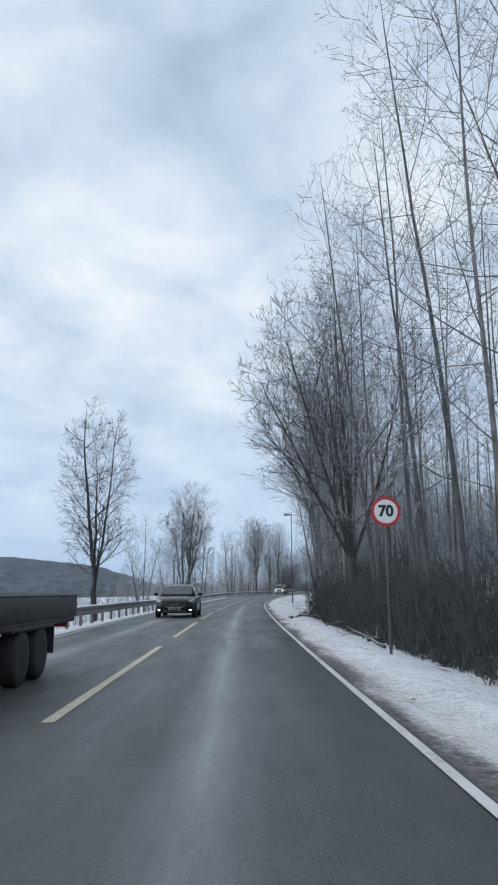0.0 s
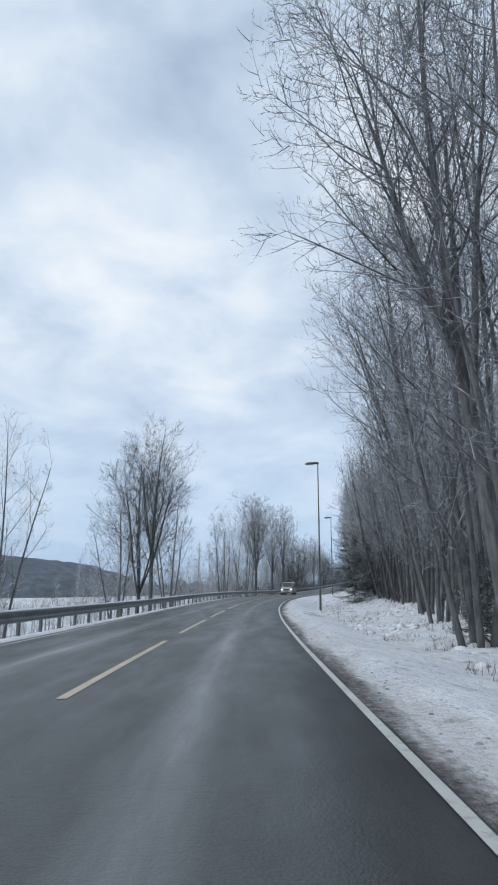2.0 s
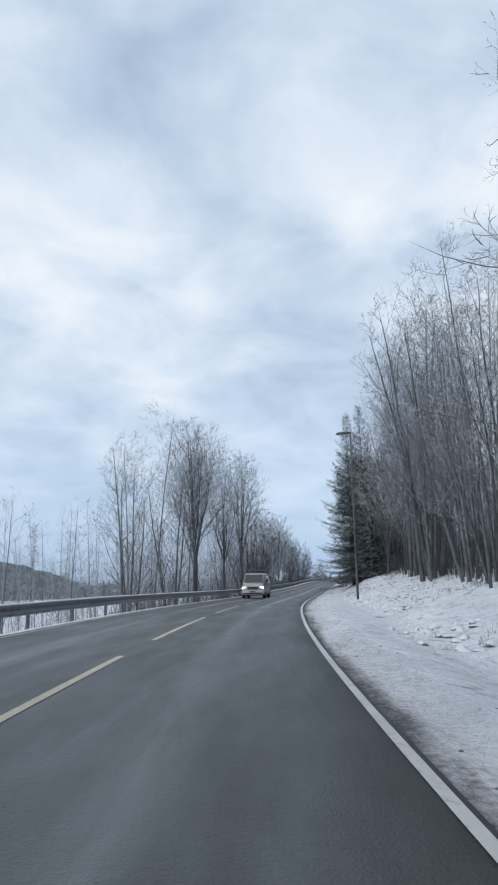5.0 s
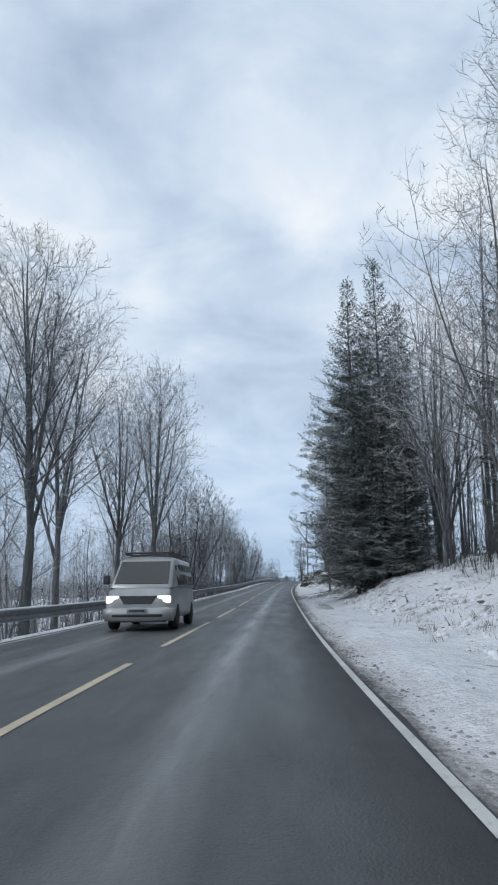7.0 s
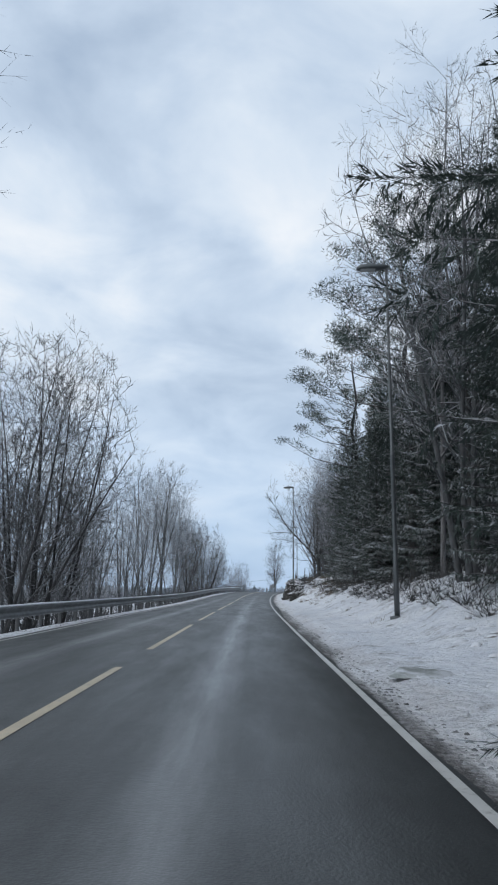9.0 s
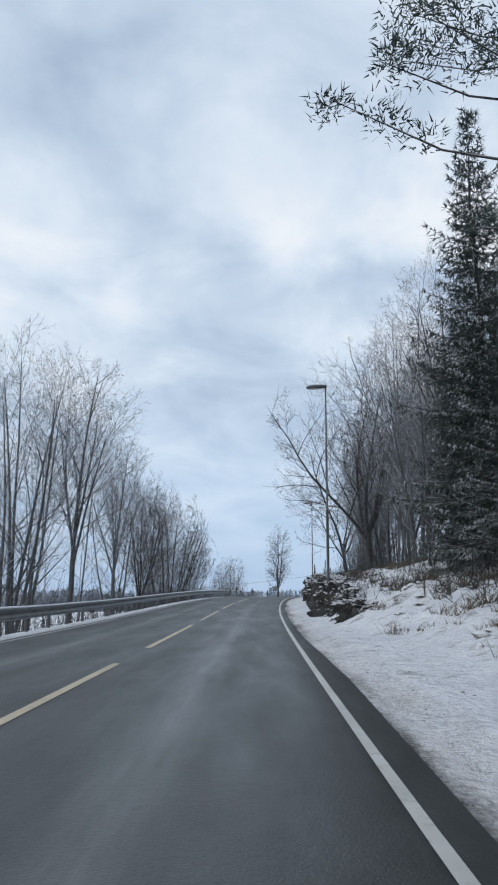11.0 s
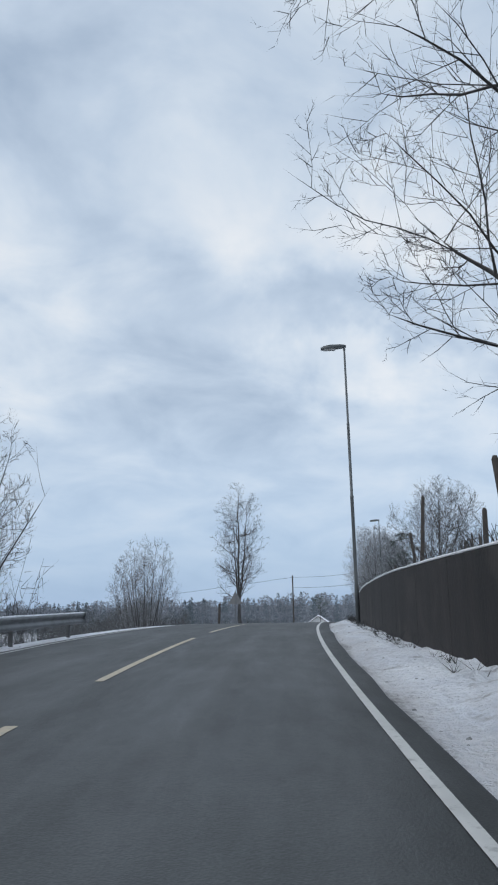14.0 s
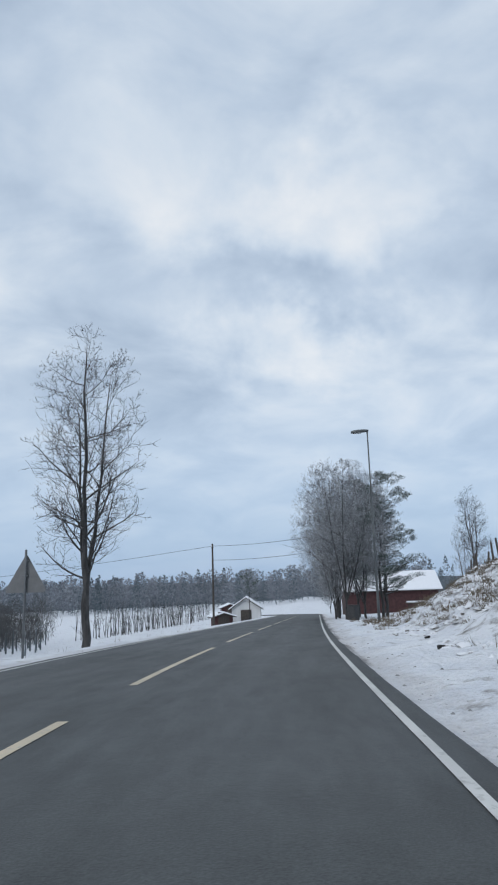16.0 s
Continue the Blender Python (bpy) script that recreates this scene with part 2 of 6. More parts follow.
def make_line(name, colour):
    mt = Mat(name, 0.55)
    worn = mt.noise(9.0, 6.0, 0.7)
    mt.color(mt.mix(mt.ramp(worn, [(0.28, (0, 0, 0)), (0.46, (1, 1, 1))]), (0.30, 0.30, 0.29), mt.ramp(mt.noise(1.2), [(0.3, tuple(c * 0.78 for c in colour)), (0.7, colour)])))
    return mt.bump(worn, 0.2, 0.004).m


def make_bark(name, dark, light, frost=0.25):
    mt = Mat(name, 0.85, spec=0.2)
    ridges = mt.noise(9.0, 5.0, 0.65, stretch=(1, 1, 0.18))
    base = mt.ramp(ridges, [(0.32, dark), (0.68, light)])
    rnd = mt.random()
    base = mt.mix(mt.math("MULTIPLY", rnd, 0.45), base, tuple(0.55 * c for c in dark))
    cap = mt.math("MULTIPLY", mt.ramp(mt.normal_z(), [(0.30, (0, 0, 0)), (0.62, (1, 1, 1))]), mt.ramp(mt.noise(2.0), [(0.42, (0, 0, 0)), (0.58, (1, 1, 1))]))
    base = mt.mix(mt.math("MULTIPLY", cap, frost), base, (0.78, 0.80, 0.84))
    return mt.color(base).bump(ridges, 0.5, 0.02).m


def make_twig(name, dark, light, frost):
    mt = Mat(name, 0.85, spec=0.2)
    base = mt.ramp(mt.noise(0.9, 3.0), [(0.35, dark), (0.68, light)])
    base = mt.mix(mt.math("MULTIPLY", mt.random(), 0.4), base, dark)
    cap = mt.ramp(mt.normal_z(), [(0.05, (0, 0, 0)), (0.55, (1, 1, 1))])
    base = mt.mix(mt.math("MULTIPLY", cap, frost), base, (0.70, 0.73, 0.78))
    return mt.color(base).m


def make_needles(name, frost):
    mt = Mat(name, 0.75, spec=0.2)
    base = mt.ramp(mt.noise(1.1, 4.0), [(0.3, (0.036, 0.052, 0.047)), (0.7, (0.100, 0.128, 0.112))])
    cap = mt.math("MULTIPLY", mt.ramp(mt.normal_z(), [(0.15, (0, 0, 0)), (0.65, (1, 1, 1))]), mt.ramp(mt.noise(1.6, 5.0), [(0.42, (0, 0, 0)), (0.58, (1, 1, 1))]))
    return mt.color(mt.mix(mt.math("MULTIPLY", cap, frost), base, (0.66, 0.70, 0.75))).m


def make_rock():
    mt = Mat("dark_rock", 0.8)
    n = mt.noise(2.4, 7.0, 0.65)
    base = mt.ramp(n, [(0.3, (0.024, 0.023, 0.023)), (0.5, (0.060, 0.058, 0.057)), (0.72, (0.165, 0.16, 0.155))])
    base = mt.mix(mt.math("MULTIPLY", mt.random(), 0.55), base, (0.020, 0.018, 0.018))
    moss = mt.ramp(mt.noise(1.3, 5.0, 0.7), [(0.52, (0, 0, 0)), (0.64, (0.6,) * 3)])
    base = mt.mix(moss, base, (0.040, 0.044, 0.028))
    lie = mt.math("ADD", mt.normal_z(), mt.math("MULTIPLY", mt.math("SUBTRACT", mt.noise(5.0, 8.0, 0.75), 0.5), 2.0))
    mt.color(mt.mix(mt.ramp(lie, [(0.66, (0, 0, 0)), (0.90, (0.95,) * 3)]), base, (0.76, 0.78, 0.82)))
    return mt.bump(mt.noise(7.0, 9.0, 0.75), 1.0, 0.14).m


def make_wall_mat():
    mt = Mat("stained_wall", 0.8)
    runs = mt.noise(1.6, 5.0, 0.6, stretch=(1, 1, 0.18))
    base = mt.ramp(runs, [(0.3, (0.011, 0.009, 0.0085)), (0.62, (0.024, 0.019, 0.018)), (0.8, (0.050, 0.041, 0.037))])
    base = mt.mix(mt.ramp(mt.noise(0.8, 3.0), [(0.55, (0, 0, 0)), (0.7, (0.5,) * 3)]), base, (0.055, 0.047, 0.042))
    return mt.color(base).bump(mt.noise(14.0), 0.4, 0.02).m


def make_hill():
    mt = Mat("hazed_forest", 0.95, spec=0.1)
    # blue-grey tones carry the distance haze of hill and ridge
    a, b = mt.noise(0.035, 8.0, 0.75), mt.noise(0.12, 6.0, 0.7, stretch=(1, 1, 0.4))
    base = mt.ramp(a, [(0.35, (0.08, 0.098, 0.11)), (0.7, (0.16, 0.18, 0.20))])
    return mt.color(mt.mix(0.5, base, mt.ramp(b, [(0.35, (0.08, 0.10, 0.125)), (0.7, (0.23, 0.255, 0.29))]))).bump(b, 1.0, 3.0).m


def make_glass():
    mt = Mat("car_glass", 0.06, spec=0.8)
    return mt.color((0.012, 0.016, 0.02)).m


def make_paint(name, colour, rough, metal=0.0):
    mt = Mat(name, rough, metal, 0.28)
    mt.color(mt.ramp(mt.noise(1.5, 4.0), [(0.35, colour), (0.7, tuple(c * 1.25 for c in colour))]))
    return mt.rough(mt.ramp(mt.noise(4.0, 5.0), [(0.35, (rough,) * 3), (0.7, (rough + 0.08,) * 3)])).m


M_ASPHALT, M_SNOW = make_asphalt(), make_snow("roadside_snow")
M_CAP = simple("snow_cap", (0.80, 0.82, 0.86), 0.8, var=0.06)
M_YELLOW, M_WHITE = make_line("yellow_paint", (0.60, 0.51, 0.37)), make_line("white_paint", (0.62, 0.62, 0.60))
M_STEEL = simple("galvanised_steel", (0.15, 0.16, 0.17), 0.5, 0.45, 0.25, 3.0)
M_POST = simple("rail_post_steel", (0.12, 0.125, 0.13), 0.6, 0.4)
M_LAMP = simple("lamp_steel", (0.11, 0.12, 0.125), 0.5, 0.6, 0.2, 2.0)
M_LENS = simple("lamp_lens", (0.35, 0.36, 0.36), 0.2, 0.0, 0.1)
M_BARK = make_bark("grey_bark", (0.062, 0.066, 0.070), (0.190, 0.199, 0.206), 0.45)
M_BARK_DARK = make_bark("dark_bark", (0.032, 0.032, 0.033), (0.100, 0.099, 0.099), 0.40)
M_BARK_PALE = make_bark("pale_bark", (0.085, 0.085, 0.088), (0.28, 0.28, 0.285), 0.4)
M_TWIG = make_twig("frosted_twigs", (0.120, 0.127, 0.136), (0.27, 0.283, 0.30), 0.65)
M_TWIG_DARK = make_twig("dark_twigs", (0.040, 0.040, 0.041), (0.090, 0.089, 0.090), 0.16)
M_TWIG_MID = make_twig("grey_twigs", (0.075, 0.077, 0.080), (0.165, 0.168, 0.174), 0.35)
M_TWIG_FROST = make_twig("hoar_twigs", (0.22, 0.218, 0.22), (0.42, 0.42, 0.43), 0.8)
M_NEEDLE = make_needles("spruce_needles", 0.85)
M_NEEDLE_FROST = make_needles("frosted_needles", 0.95)
M_ROCK, M_WALL, M_HILL, M_GLASS = make_rock(), make_wall_mat(), make_hill(), make_glass()
M_WOOD = simple("weathered_wood", (0.060, 0.052, 0.047), 0.85, var=0.35)
M_DRYGRASS = simple("dry_grass", (0.12, 0.095, 0.065), 0.9, var=0.4)
M_BRUSH = simple("brush_twigs", (0.046, 0.048, 0.050), 0.9, var=0.45, scale=1.5)
M_RUBBER = simple("tyre_rubber", (0.018, 0.018, 0.019), 0.8)
M_BLACKCAR = make_paint("dark_car_paint", (0.006, 0.0068, 0.0075), 0.16)
M_SILVER = make_paint("silver_paint", (0.34, 0.35, 0.355), 0.30, 0.5)
M_PLASTIC = simple("grey_plastic", (0.035, 0.036, 0.038), 0.6)
M_ALLOY = simple("alloy", (0.30, 0.31, 0.32), 0.4, 0.9)
M_RED = simple("sign_red", (0.42, 0.03, 0.03), 0.4, var=0.08)
M_SIGNWHITE = simple("sign_white", (0.72, 0.73, 0.73), 0.4, var=0.06)
M_BLACK = simple("sign_black", (0.015, 0.015, 0.016), 0.5)
M_SIGNBACK = simple("sign_back_grey", (0.16, 0.165, 0.17), 0.6, 0.3, 0.12)
M_BARNRED = simple("red_boards", (0.060, 0.026, 0.027), 0.85, var=0.35, scale=3.0)
M_WHITEWALL = simple("white_render", (0.62, 0.63, 0.64), 0.8, var=0.08, scale=1.0)
M_CLOD = simple("grey_slush", (0.24, 0.245, 0.25), 0.8, var=0.7, scale=1.5)


def make_tussock():
    mt = Mat("tussock_snow", 0.8, spec=0.2)
    lie = mt.math("ADD", mt.normal_z(), mt.math("MULTIPLY", mt.math("SUBTRACT", mt.noise(9.0, 6.0, 0.7), 0.5), 1.2))
    grass = mt.ramp(mt.noise(14.0, 4.0), [(0.35, (0.10, 0.092, 0.084)), (0.7, (0.28, 0.265, 0.245))])
    return mt.color(mt.mix(mt.ramp(lie, [(0.15, (0, 0, 0)), (0.55, (1, 1, 1))]), grass, (0.78, 0.80, 0.84))).bump(mt.noise(20.0), 0.5, 0.03).m


M_TUSSOCK = make_tussock()


def make_ice():
    mt = Mat("verge_ice", 0.4)
    base = mt.ramp(mt.noise(2.2, 5.0, 0.65), [(0.35, (0.15, 0.165, 0.15)), (0.68, (0.34, 0.36, 0.345))])
    thin = mt.ramp(mt.noise(1.6, 6.0, 0.72, stretch=(1.6, 0.7, 1)), [(0.46, (0, 0, 0)), (0.60, (0.9,) * 3)])
    return mt.color(mt.mix(thin, base, (0.72, 0.74, 0.78))).bump(mt.noise(6.0, 5.0), 0.3, 0.02).m


M_ICE = make_ice()
M_CABLE = simple("cable", (0.02, 0.02, 0.022), 0.6)


def lamp_material(name, colour, strength):
    mt = Mat(name, 0.2)
    mt.color(colour)
    mt.b.inputs["Emission Color"].default_value = (*colour, 1)
    mt.b.inputs["Emission Strength"].default_value = strength
    return mt.m


M_HEADLIGHT = lamp_material("headlight_on", (1.0, 0.94, 0.78), 1.2)
# white plates in shade: the shade is put into this grey
M_PLATE = simple("plate_shaded", (0.26, 0.27, 0.275), 0.5, var=0.05)


# ---------------------------------------------------------------- mesh helpers
def mesh_from(name, verts, faces, material, smooth=False, uvs=None):
    me = bpy.data.meshes.new(name)
    me.from_pydata([tuple(v) for v in verts], [], [tuple(f) for f in faces])
    me.materials.append(material)
    if uvs is not None:
        layer = me.uv_layers.new(name="UVMap")
        loops = np.empty(len(me.loops), dtype=np.int32)
        me.loops.foreach_get("vertex_index", loops)
        layer.data.foreach_set("uv", np.asarray(uvs, dtype=np.float32)[loops].ravel())
    if smooth:
        me.polygons.foreach_set("use_smooth", [True] * len(me.polygons))
    me.update()
    return me


def part(name, data, parent, label=""):
    ob = new(name, data)
    ob.parent = parent
    if label:
        tagged(ob, label)
    return ob


def from_bm(name, bm, material, smooth=False):
    me = bpy.data.meshes.new(name)
    bmesh.ops.recalc_face_normals(bm, faces=bm.faces)
    bm.to_mesh(me)
    bm.free()
    me.materials.append(material)
    if smooth:
        me.polygons.foreach_set("use_smooth", [True] * len(me.polygons))
    return me


def box_mesh(name, size, material, centre=(0, 0, 0), bevel=0.0, taper=1.0, segments=2):
    bm = bmesh.new()
    bmesh.ops.create_cube(bm, size=1.0)
    for v in bm.verts:
        k = taper if v.co.z > 0 else 1.0
        v.co = Vector((v.co.x * size[0] * k + centre[0], v.co.y * size[1] * k + centre[1], v.co.z * size[2] + centre[2]))
    if bevel:
        bmesh.ops.bevel(bm, geom=bm.edges[:], offset=bevel, segments=segments, affect="EDGES", profile=0.6)
    return from_bm(name, bm, material, bevel > 0)


class Tubes:
    """Collects tapered tubes along polylines into one mesh."""

    def __init__(self):
        self.v, self.f = [], []

    def add(self, pts, radii, sides, tip=False):
        rings = []
        n = len(pts)
        for i in range(n):
            d = pts[min(i + 1, n - 1)] - pts[max(i - 1, 0)]
            if d.length < 1e-9:
                d = Vector((0, 0, 1))
            d.normalize()
            a = d.cross(Vector((0.31, 0.95, 0.0)) if abs(d.z) > 0.8 else Vector((0, 0, 1)))
            a.normalize()
            b = d.cross(a)
            if tip and i == n - 1:
                rings.append([len(self.v)])
                self.v.append(pts[i])
                continue
            base = len(self.v)
            for k in range(sides):
                t = 2 * math.pi * k / sides
                self.v.append(pts[i] + (a * math.cos(t) + b * math.sin(t)) * radii[i])
            rings.append(list(range(base, base + sides)))
        for r0, r1 in zip(rings, rings[1:]):
            for k in range(sides):
                k2 = (k + 1) % sides
                if len(r1) == 1:
                    self.f.append((r0[k], r0[k2], r1[0]))
                else:
                    self.f.append((r0[k], r0[k2], r1[k2], r1[k]))

    def sliver(self, p, q, w):
        """A thin twig as one slim blade."""
        b = len(self.v)
        self.v += [p - w, p + w, q]
        self.f.append((b, b + 1, b + 2))

    def blade(self, p, m, q, w):
        """A slim blade with one bend, for a branchlet."""
        b = len(self.v)
        self.v += [p - w, p + w, m + w * 0.7, m - w * 0.7, q]
        self.f += [(b, b + 1, b + 2, b + 3), (b + 3, b + 2, b + 4)]

    def mesh(self, name, material, smooth=True):
        return mesh_from(name, self.v, self.f, material, smooth)


def lathe(name, profile, material, sides=16, smooth=True):
    """A turned body round z from (radius, height) pairs, closed at both ends."""
    v, f = [], []
    for r, z in profile:
        for k in range(sides):
            t = 2 * math.pi * k / sides
            v.append((r * math.cos(t), r * math.sin(t), z))
    for i in range(len(profile) - 1):
        for k in range(sides):
            k2 = (k + 1) % sides
            f.append((i * sides + k, i * sides + k2, (i + 1) * sides + k2, (i + 1) * sides + k))
    f.append(tuple(range(sides))[::-1])
    f.append(tuple(range((len(profile) - 1) * sides, len(profile) * sides)))
    return mesh_from(name, v, f, material, smooth)


def loft(name, sections, material, closed_ends=True, smooth=False):
    """Skins closed rings of equal length."""
    v, f = [], []
    m = len(sections[0])
    for ring in sections:
        v.extend(ring)
    for i in range(len(sections) - 1):
        for k in range(m):
            k2 = (k + 1) % m
            f.append((i * m + k, i * m + k2, (i + 1) * m + k2, (i + 1) * m + k))
    if closed_ends:
        f.append(tuple(range(m))[::-1])
        f.append(tuple(range((len(sections) - 1) * m, len(sections) * m)))
    bm = bmesh.new()
    me = mesh_from(name, v, f, material)
    bm.from_mesh(me)
    bmesh.ops.recalc_face_normals(bm, faces=bm.faces)
    bm.to_mesh(me)
    bm.free()
    if smooth:
        me.polygons.foreach_set("use_smooth", [True] * len(me.polygons))
    return me


# ---------------------------------------------------------------- the road's course
S0, S1 = -24, 480
GRID = np.arange(S0, S1 + 1, 1.0)
NODES = np.arange(S0, S0 + 12 * len(CURVE), 12.0)
_k = np.interp(GRID, NODES, np.array(CURVE) * 1e-4)
HEAD = np.cumsum(_k) - _k[:25].sum()
RX, RY, RZ = (np.cumsum(a) for a in (np.sin(HEAD), np.cos(HEAD), np.interp(GRID, NODES, np.array(GRADE) * 1e-2)))
RX, RY, RZ = RX - RX[24], RY - RY[24], RZ - RZ[24]
LANES = np.arange(0, 361, 30.0)


def course(s):
    """x, y, z and heading of the centre line; straight on past both ends."""
    c = min(max(s, S0), S1)
    h = float(np.interp(c, GRID, HEAD))
    x, y, z = (float(np.interp(c, GRID, a)) for a in (RX, RY, RZ))
    return x + (s - c) * math.sin(h), y + (s - c) * math.cos(h), z, h


def lane_r(s):
    return float(np.interp(s, LANES, LANE_R))


def lane_l(s):
    return float(np.interp(s, LANES, LANE_L))


def spot(s, lat, up=0.0):
    """A place at s along the road, lat to the right of its centre line, up above the road's surface there."""
    x, y, z, h = course(s)
    return Vector((x + lat * math.cos(h), y - lat * math.sin(h), z + up))


# cross-sections: height above the road at fixed distances from the centre line
LATS = [-250, -100, -40, -15, -8, -6, -5, -4.2, 4.0, 4.6, 4.9, 5.2, 6, 8, 11, 16, 30, 80, 250]
LEFT_WOOD = [-14, -13, -9, -4.5, -1.9, -0.9, -0.35, -0.04]
LEFT_FIELD = [-6.5, -4.2, -2.6, -1.7, -1.1, -0.72, -0.30, -0.03]
SECTIONS = [
    (-60, LEFT_WOOD, [0.03, -0.08, -0.15, -0.22, -0.35, -0.1, 0.4, 0.8, 1.2, 2, 4]),
    (72, LEFT_WOOD, [0.03, -0.05, -0.10, -0.14, -0.28, -0.2, 0.3, 0.8, 1.2, 2, 4]),
    (87, LEFT_WOOD, [0.03, -0.05, -0.10, -0.15, -0.32, -0.25, 0.25, 0.7, 1.2, 2, 4]),
    (100, LEFT_WOOD, [0.03, -0.1, -0.22, -0.35, -0.58, -0.35, 0.2, 0.6, 1.2, 2, 4]),
    (144, LEFT_WOOD, [0.05, 0.02, 0, -0.02, -0.08, 0.45, 1.3, 1.9, 2.8, 4, 6]),
    (170, LEFT_WOOD, [0.05, 0.05, 0.08, 0.12, 0.32, 1.25, 2.1, 2.8, 3.5, 5, 7]),
    (222, LEFT_WOOD, [0.05, 0.08, 0.13, 0.18, 0.48, 1.35, 2.2, 2.8, 3.5, 5, 7]),
    (231, LEFT_WOOD, [0.05, 0.1, 0.33, 0.55, 0.95, 1.6, 2.3, 2.8, 3.5, 5, 7]),
    (236, LEFT_WOOD, [0.05, 0.12, 0.14, 1.05, 1.35, 2, 2.5, 2.9, 3.5, 5, 7]),
    (266, LEFT_WOOD, [0.05, 0.12, 0.14, 1.15, 1.4, 1.9, 2.3, 2.6, 3, 4, 5]),
    (270, [-13, -11, -7, -3.6, -1.7, -0.9, -0.35, -0.04], [0.03, 0.02, 0.0, 1.36, 1.42, 1.6, 1.9, 2.2, 2.6, 3, 4]),
    (291, LEFT_FIELD, [0.03, -0.02, -0.06, 1.02, 1.12, 1.6, 2.2, 2.6, 2.8, 3, 4]),
    (297, LEFT_FIELD, [0.05, 0.08, 0.15, 0.22, 0.45, 1.6, 3.1, 3.4, 3.4, 3, 3]),
    (318, LEFT_FIELD, [0.04, 0.04, 0.05, 0.06, 0.14, 1.5, 3.5, 4, 4, 4, 4]),
    (331, LEFT_FIELD, [0.03, 0.03, 0.03, 0.02, 0.02, 0.85, 2.6, 3.2, 3.2, 2.6, 2]),
    (344, LEFT_FIELD, [0.03, 0.02, 0.01, 0, -0.02, 0.05, 1.1, 2.6, 2.8, 2, 1]),
    (352, LEFT_FIELD, [0.03, 0.02, 0.01, 0, -0.02, 0.02, 0.1, 0.5, 1.2, 1, 1]),
    (420, [-4, -3, -2.0, -1.2, -0.7, -0.4, -0.15, -0.03], [0.03, 0.02, 0.01, 0, -0.05, -0.05, 0, 0.1, 0.3, 1, 1]),
]
SEC_S = [a[0] for a in SECTIONS]
SEC_Z = np.array([a[1] + a[2] for a in SECTIONS], dtype=float)


def rise(s, lat):
    """Height of the ground over the road's surface."""
    row = [float(np.interp(s, SEC_S, SEC_Z[:, j])) for j in range(len(LATS))]
    z = float(np.interp(lat, LATS, row))
    if abs(lat) > 3.9:
        k = min(1.0, max(0.0, abs(lat) - 4.7) / 2.0)
        q = Vector((s * 0.35, lat * 0.35, 0.3))
        z += k * (0.10 * noise.noise(q) + 0.05 * noise.noise(q * 3.7))
        bank = (0.55 + 0.45 * max(0.0, min(1.0, (s - 135) / 25))) * max(0.0, min(1.0, (s - 55) / 10)) * max(0.0, min(1.0, (lat - 5.0) / 1.5)) * max(0.0, min(1.0, (345 - s) / 15))
        z += 0.09 * max(0.0, min(1.0, (s - 252) / 8, (lat - 3.95) / 0.3)) * (0.5 + noise.noise(q * 5.1)) * (1 if s < 345 else 0)
        z += bank * (0.26 * noise.noise(q * 1.9) + 0.15 * noise.noise(q * 3.3 + Vector((3, 1, 0))) + 0.07 * noise.noise(q * 6.5))
    return z


def on_ground(s, lat, sink=0.0):
    return spot(s, lat, rise(s, lat) - sink)


def far_spot(s, lat, up):
    """Like spot, but past 60 m from the road all rows run alike, so that they never cross."""
    near = max(-60.0, min(60.0, lat))
    q = spot(s, near, up)
    h = 0.30
    return q + Vector((math.cos(h), -math.sin(h), 0)) * (lat - near)


# ---------------------------------------------------------------- ground and road
def build_ground():
    rows = [-900, -300, -120, -60] + list(range(-24, 50, 1)) + [50 + 0.5 * i for i in range(590)] + list(range(345, 440, 4)) + [460, 500, 560, 650, 800, 1100, 1700, 3000]
    cols = [-3000, -1500, -800, -450, -250, -160, -100, -70, -50, -40, -30, -24, -19, -15, -12.5, -10.5, -9, -8, -7.2, -6.5, -5.9, -5.4, -5.0, -4.6, -4.2, -3.9]
    cols += [-3.0, 0.0, 2.6, 3.6, 3.95, 4.2, 4.45, 4.7, 4.95, 5.2, 5.5, 5.8, 6.2, 6.6, 7.0, 7.5, 8.0, 8.6, 9.3, 10, 11, 12, 13.5, 15, 17, 20, 25, 30, 40, 60, 80, 120, 200, 400, 800, 1500, 3000]
    v, uv, f = [], [], []
    for s in rows:
        for c in cols:
            lat = c
            if -3.95 < c < 3.7:
                z = -0.06 + 0.045 * max(0.0, min(1.0, (s - 405) / 6))
            else:
                z = rise(s, c)
            v.append(far_spot(s, lat, z))
            uv.append((lat if s < 416 else max(abs(lat), 14.0), s))
    n = len(cols)
    for i in range(len(rows) - 1):
        for j in range(n - 1):
            f.append((i * n + j, i * n + j + 1, (i + 1) * n + j + 1, (i + 1) * n + j))
    me = mesh_from("ground", v, f, M_SNOW, True, uv)
    tagged(new("ground", me), "snow-covered roadside ground with dead grass showing through", "snowy ground", kind="structure")


def margin_r(s):
    return 0.16 + float(np.interp(s, [0, 200, 216, 224, 262, 280, 300, 340], [-0.10, -0.08, 0.22, 0.12, 0.08, 0.22, 0.11, 0.05]))


BEND_S, BEND_R = 404.0, 18.0


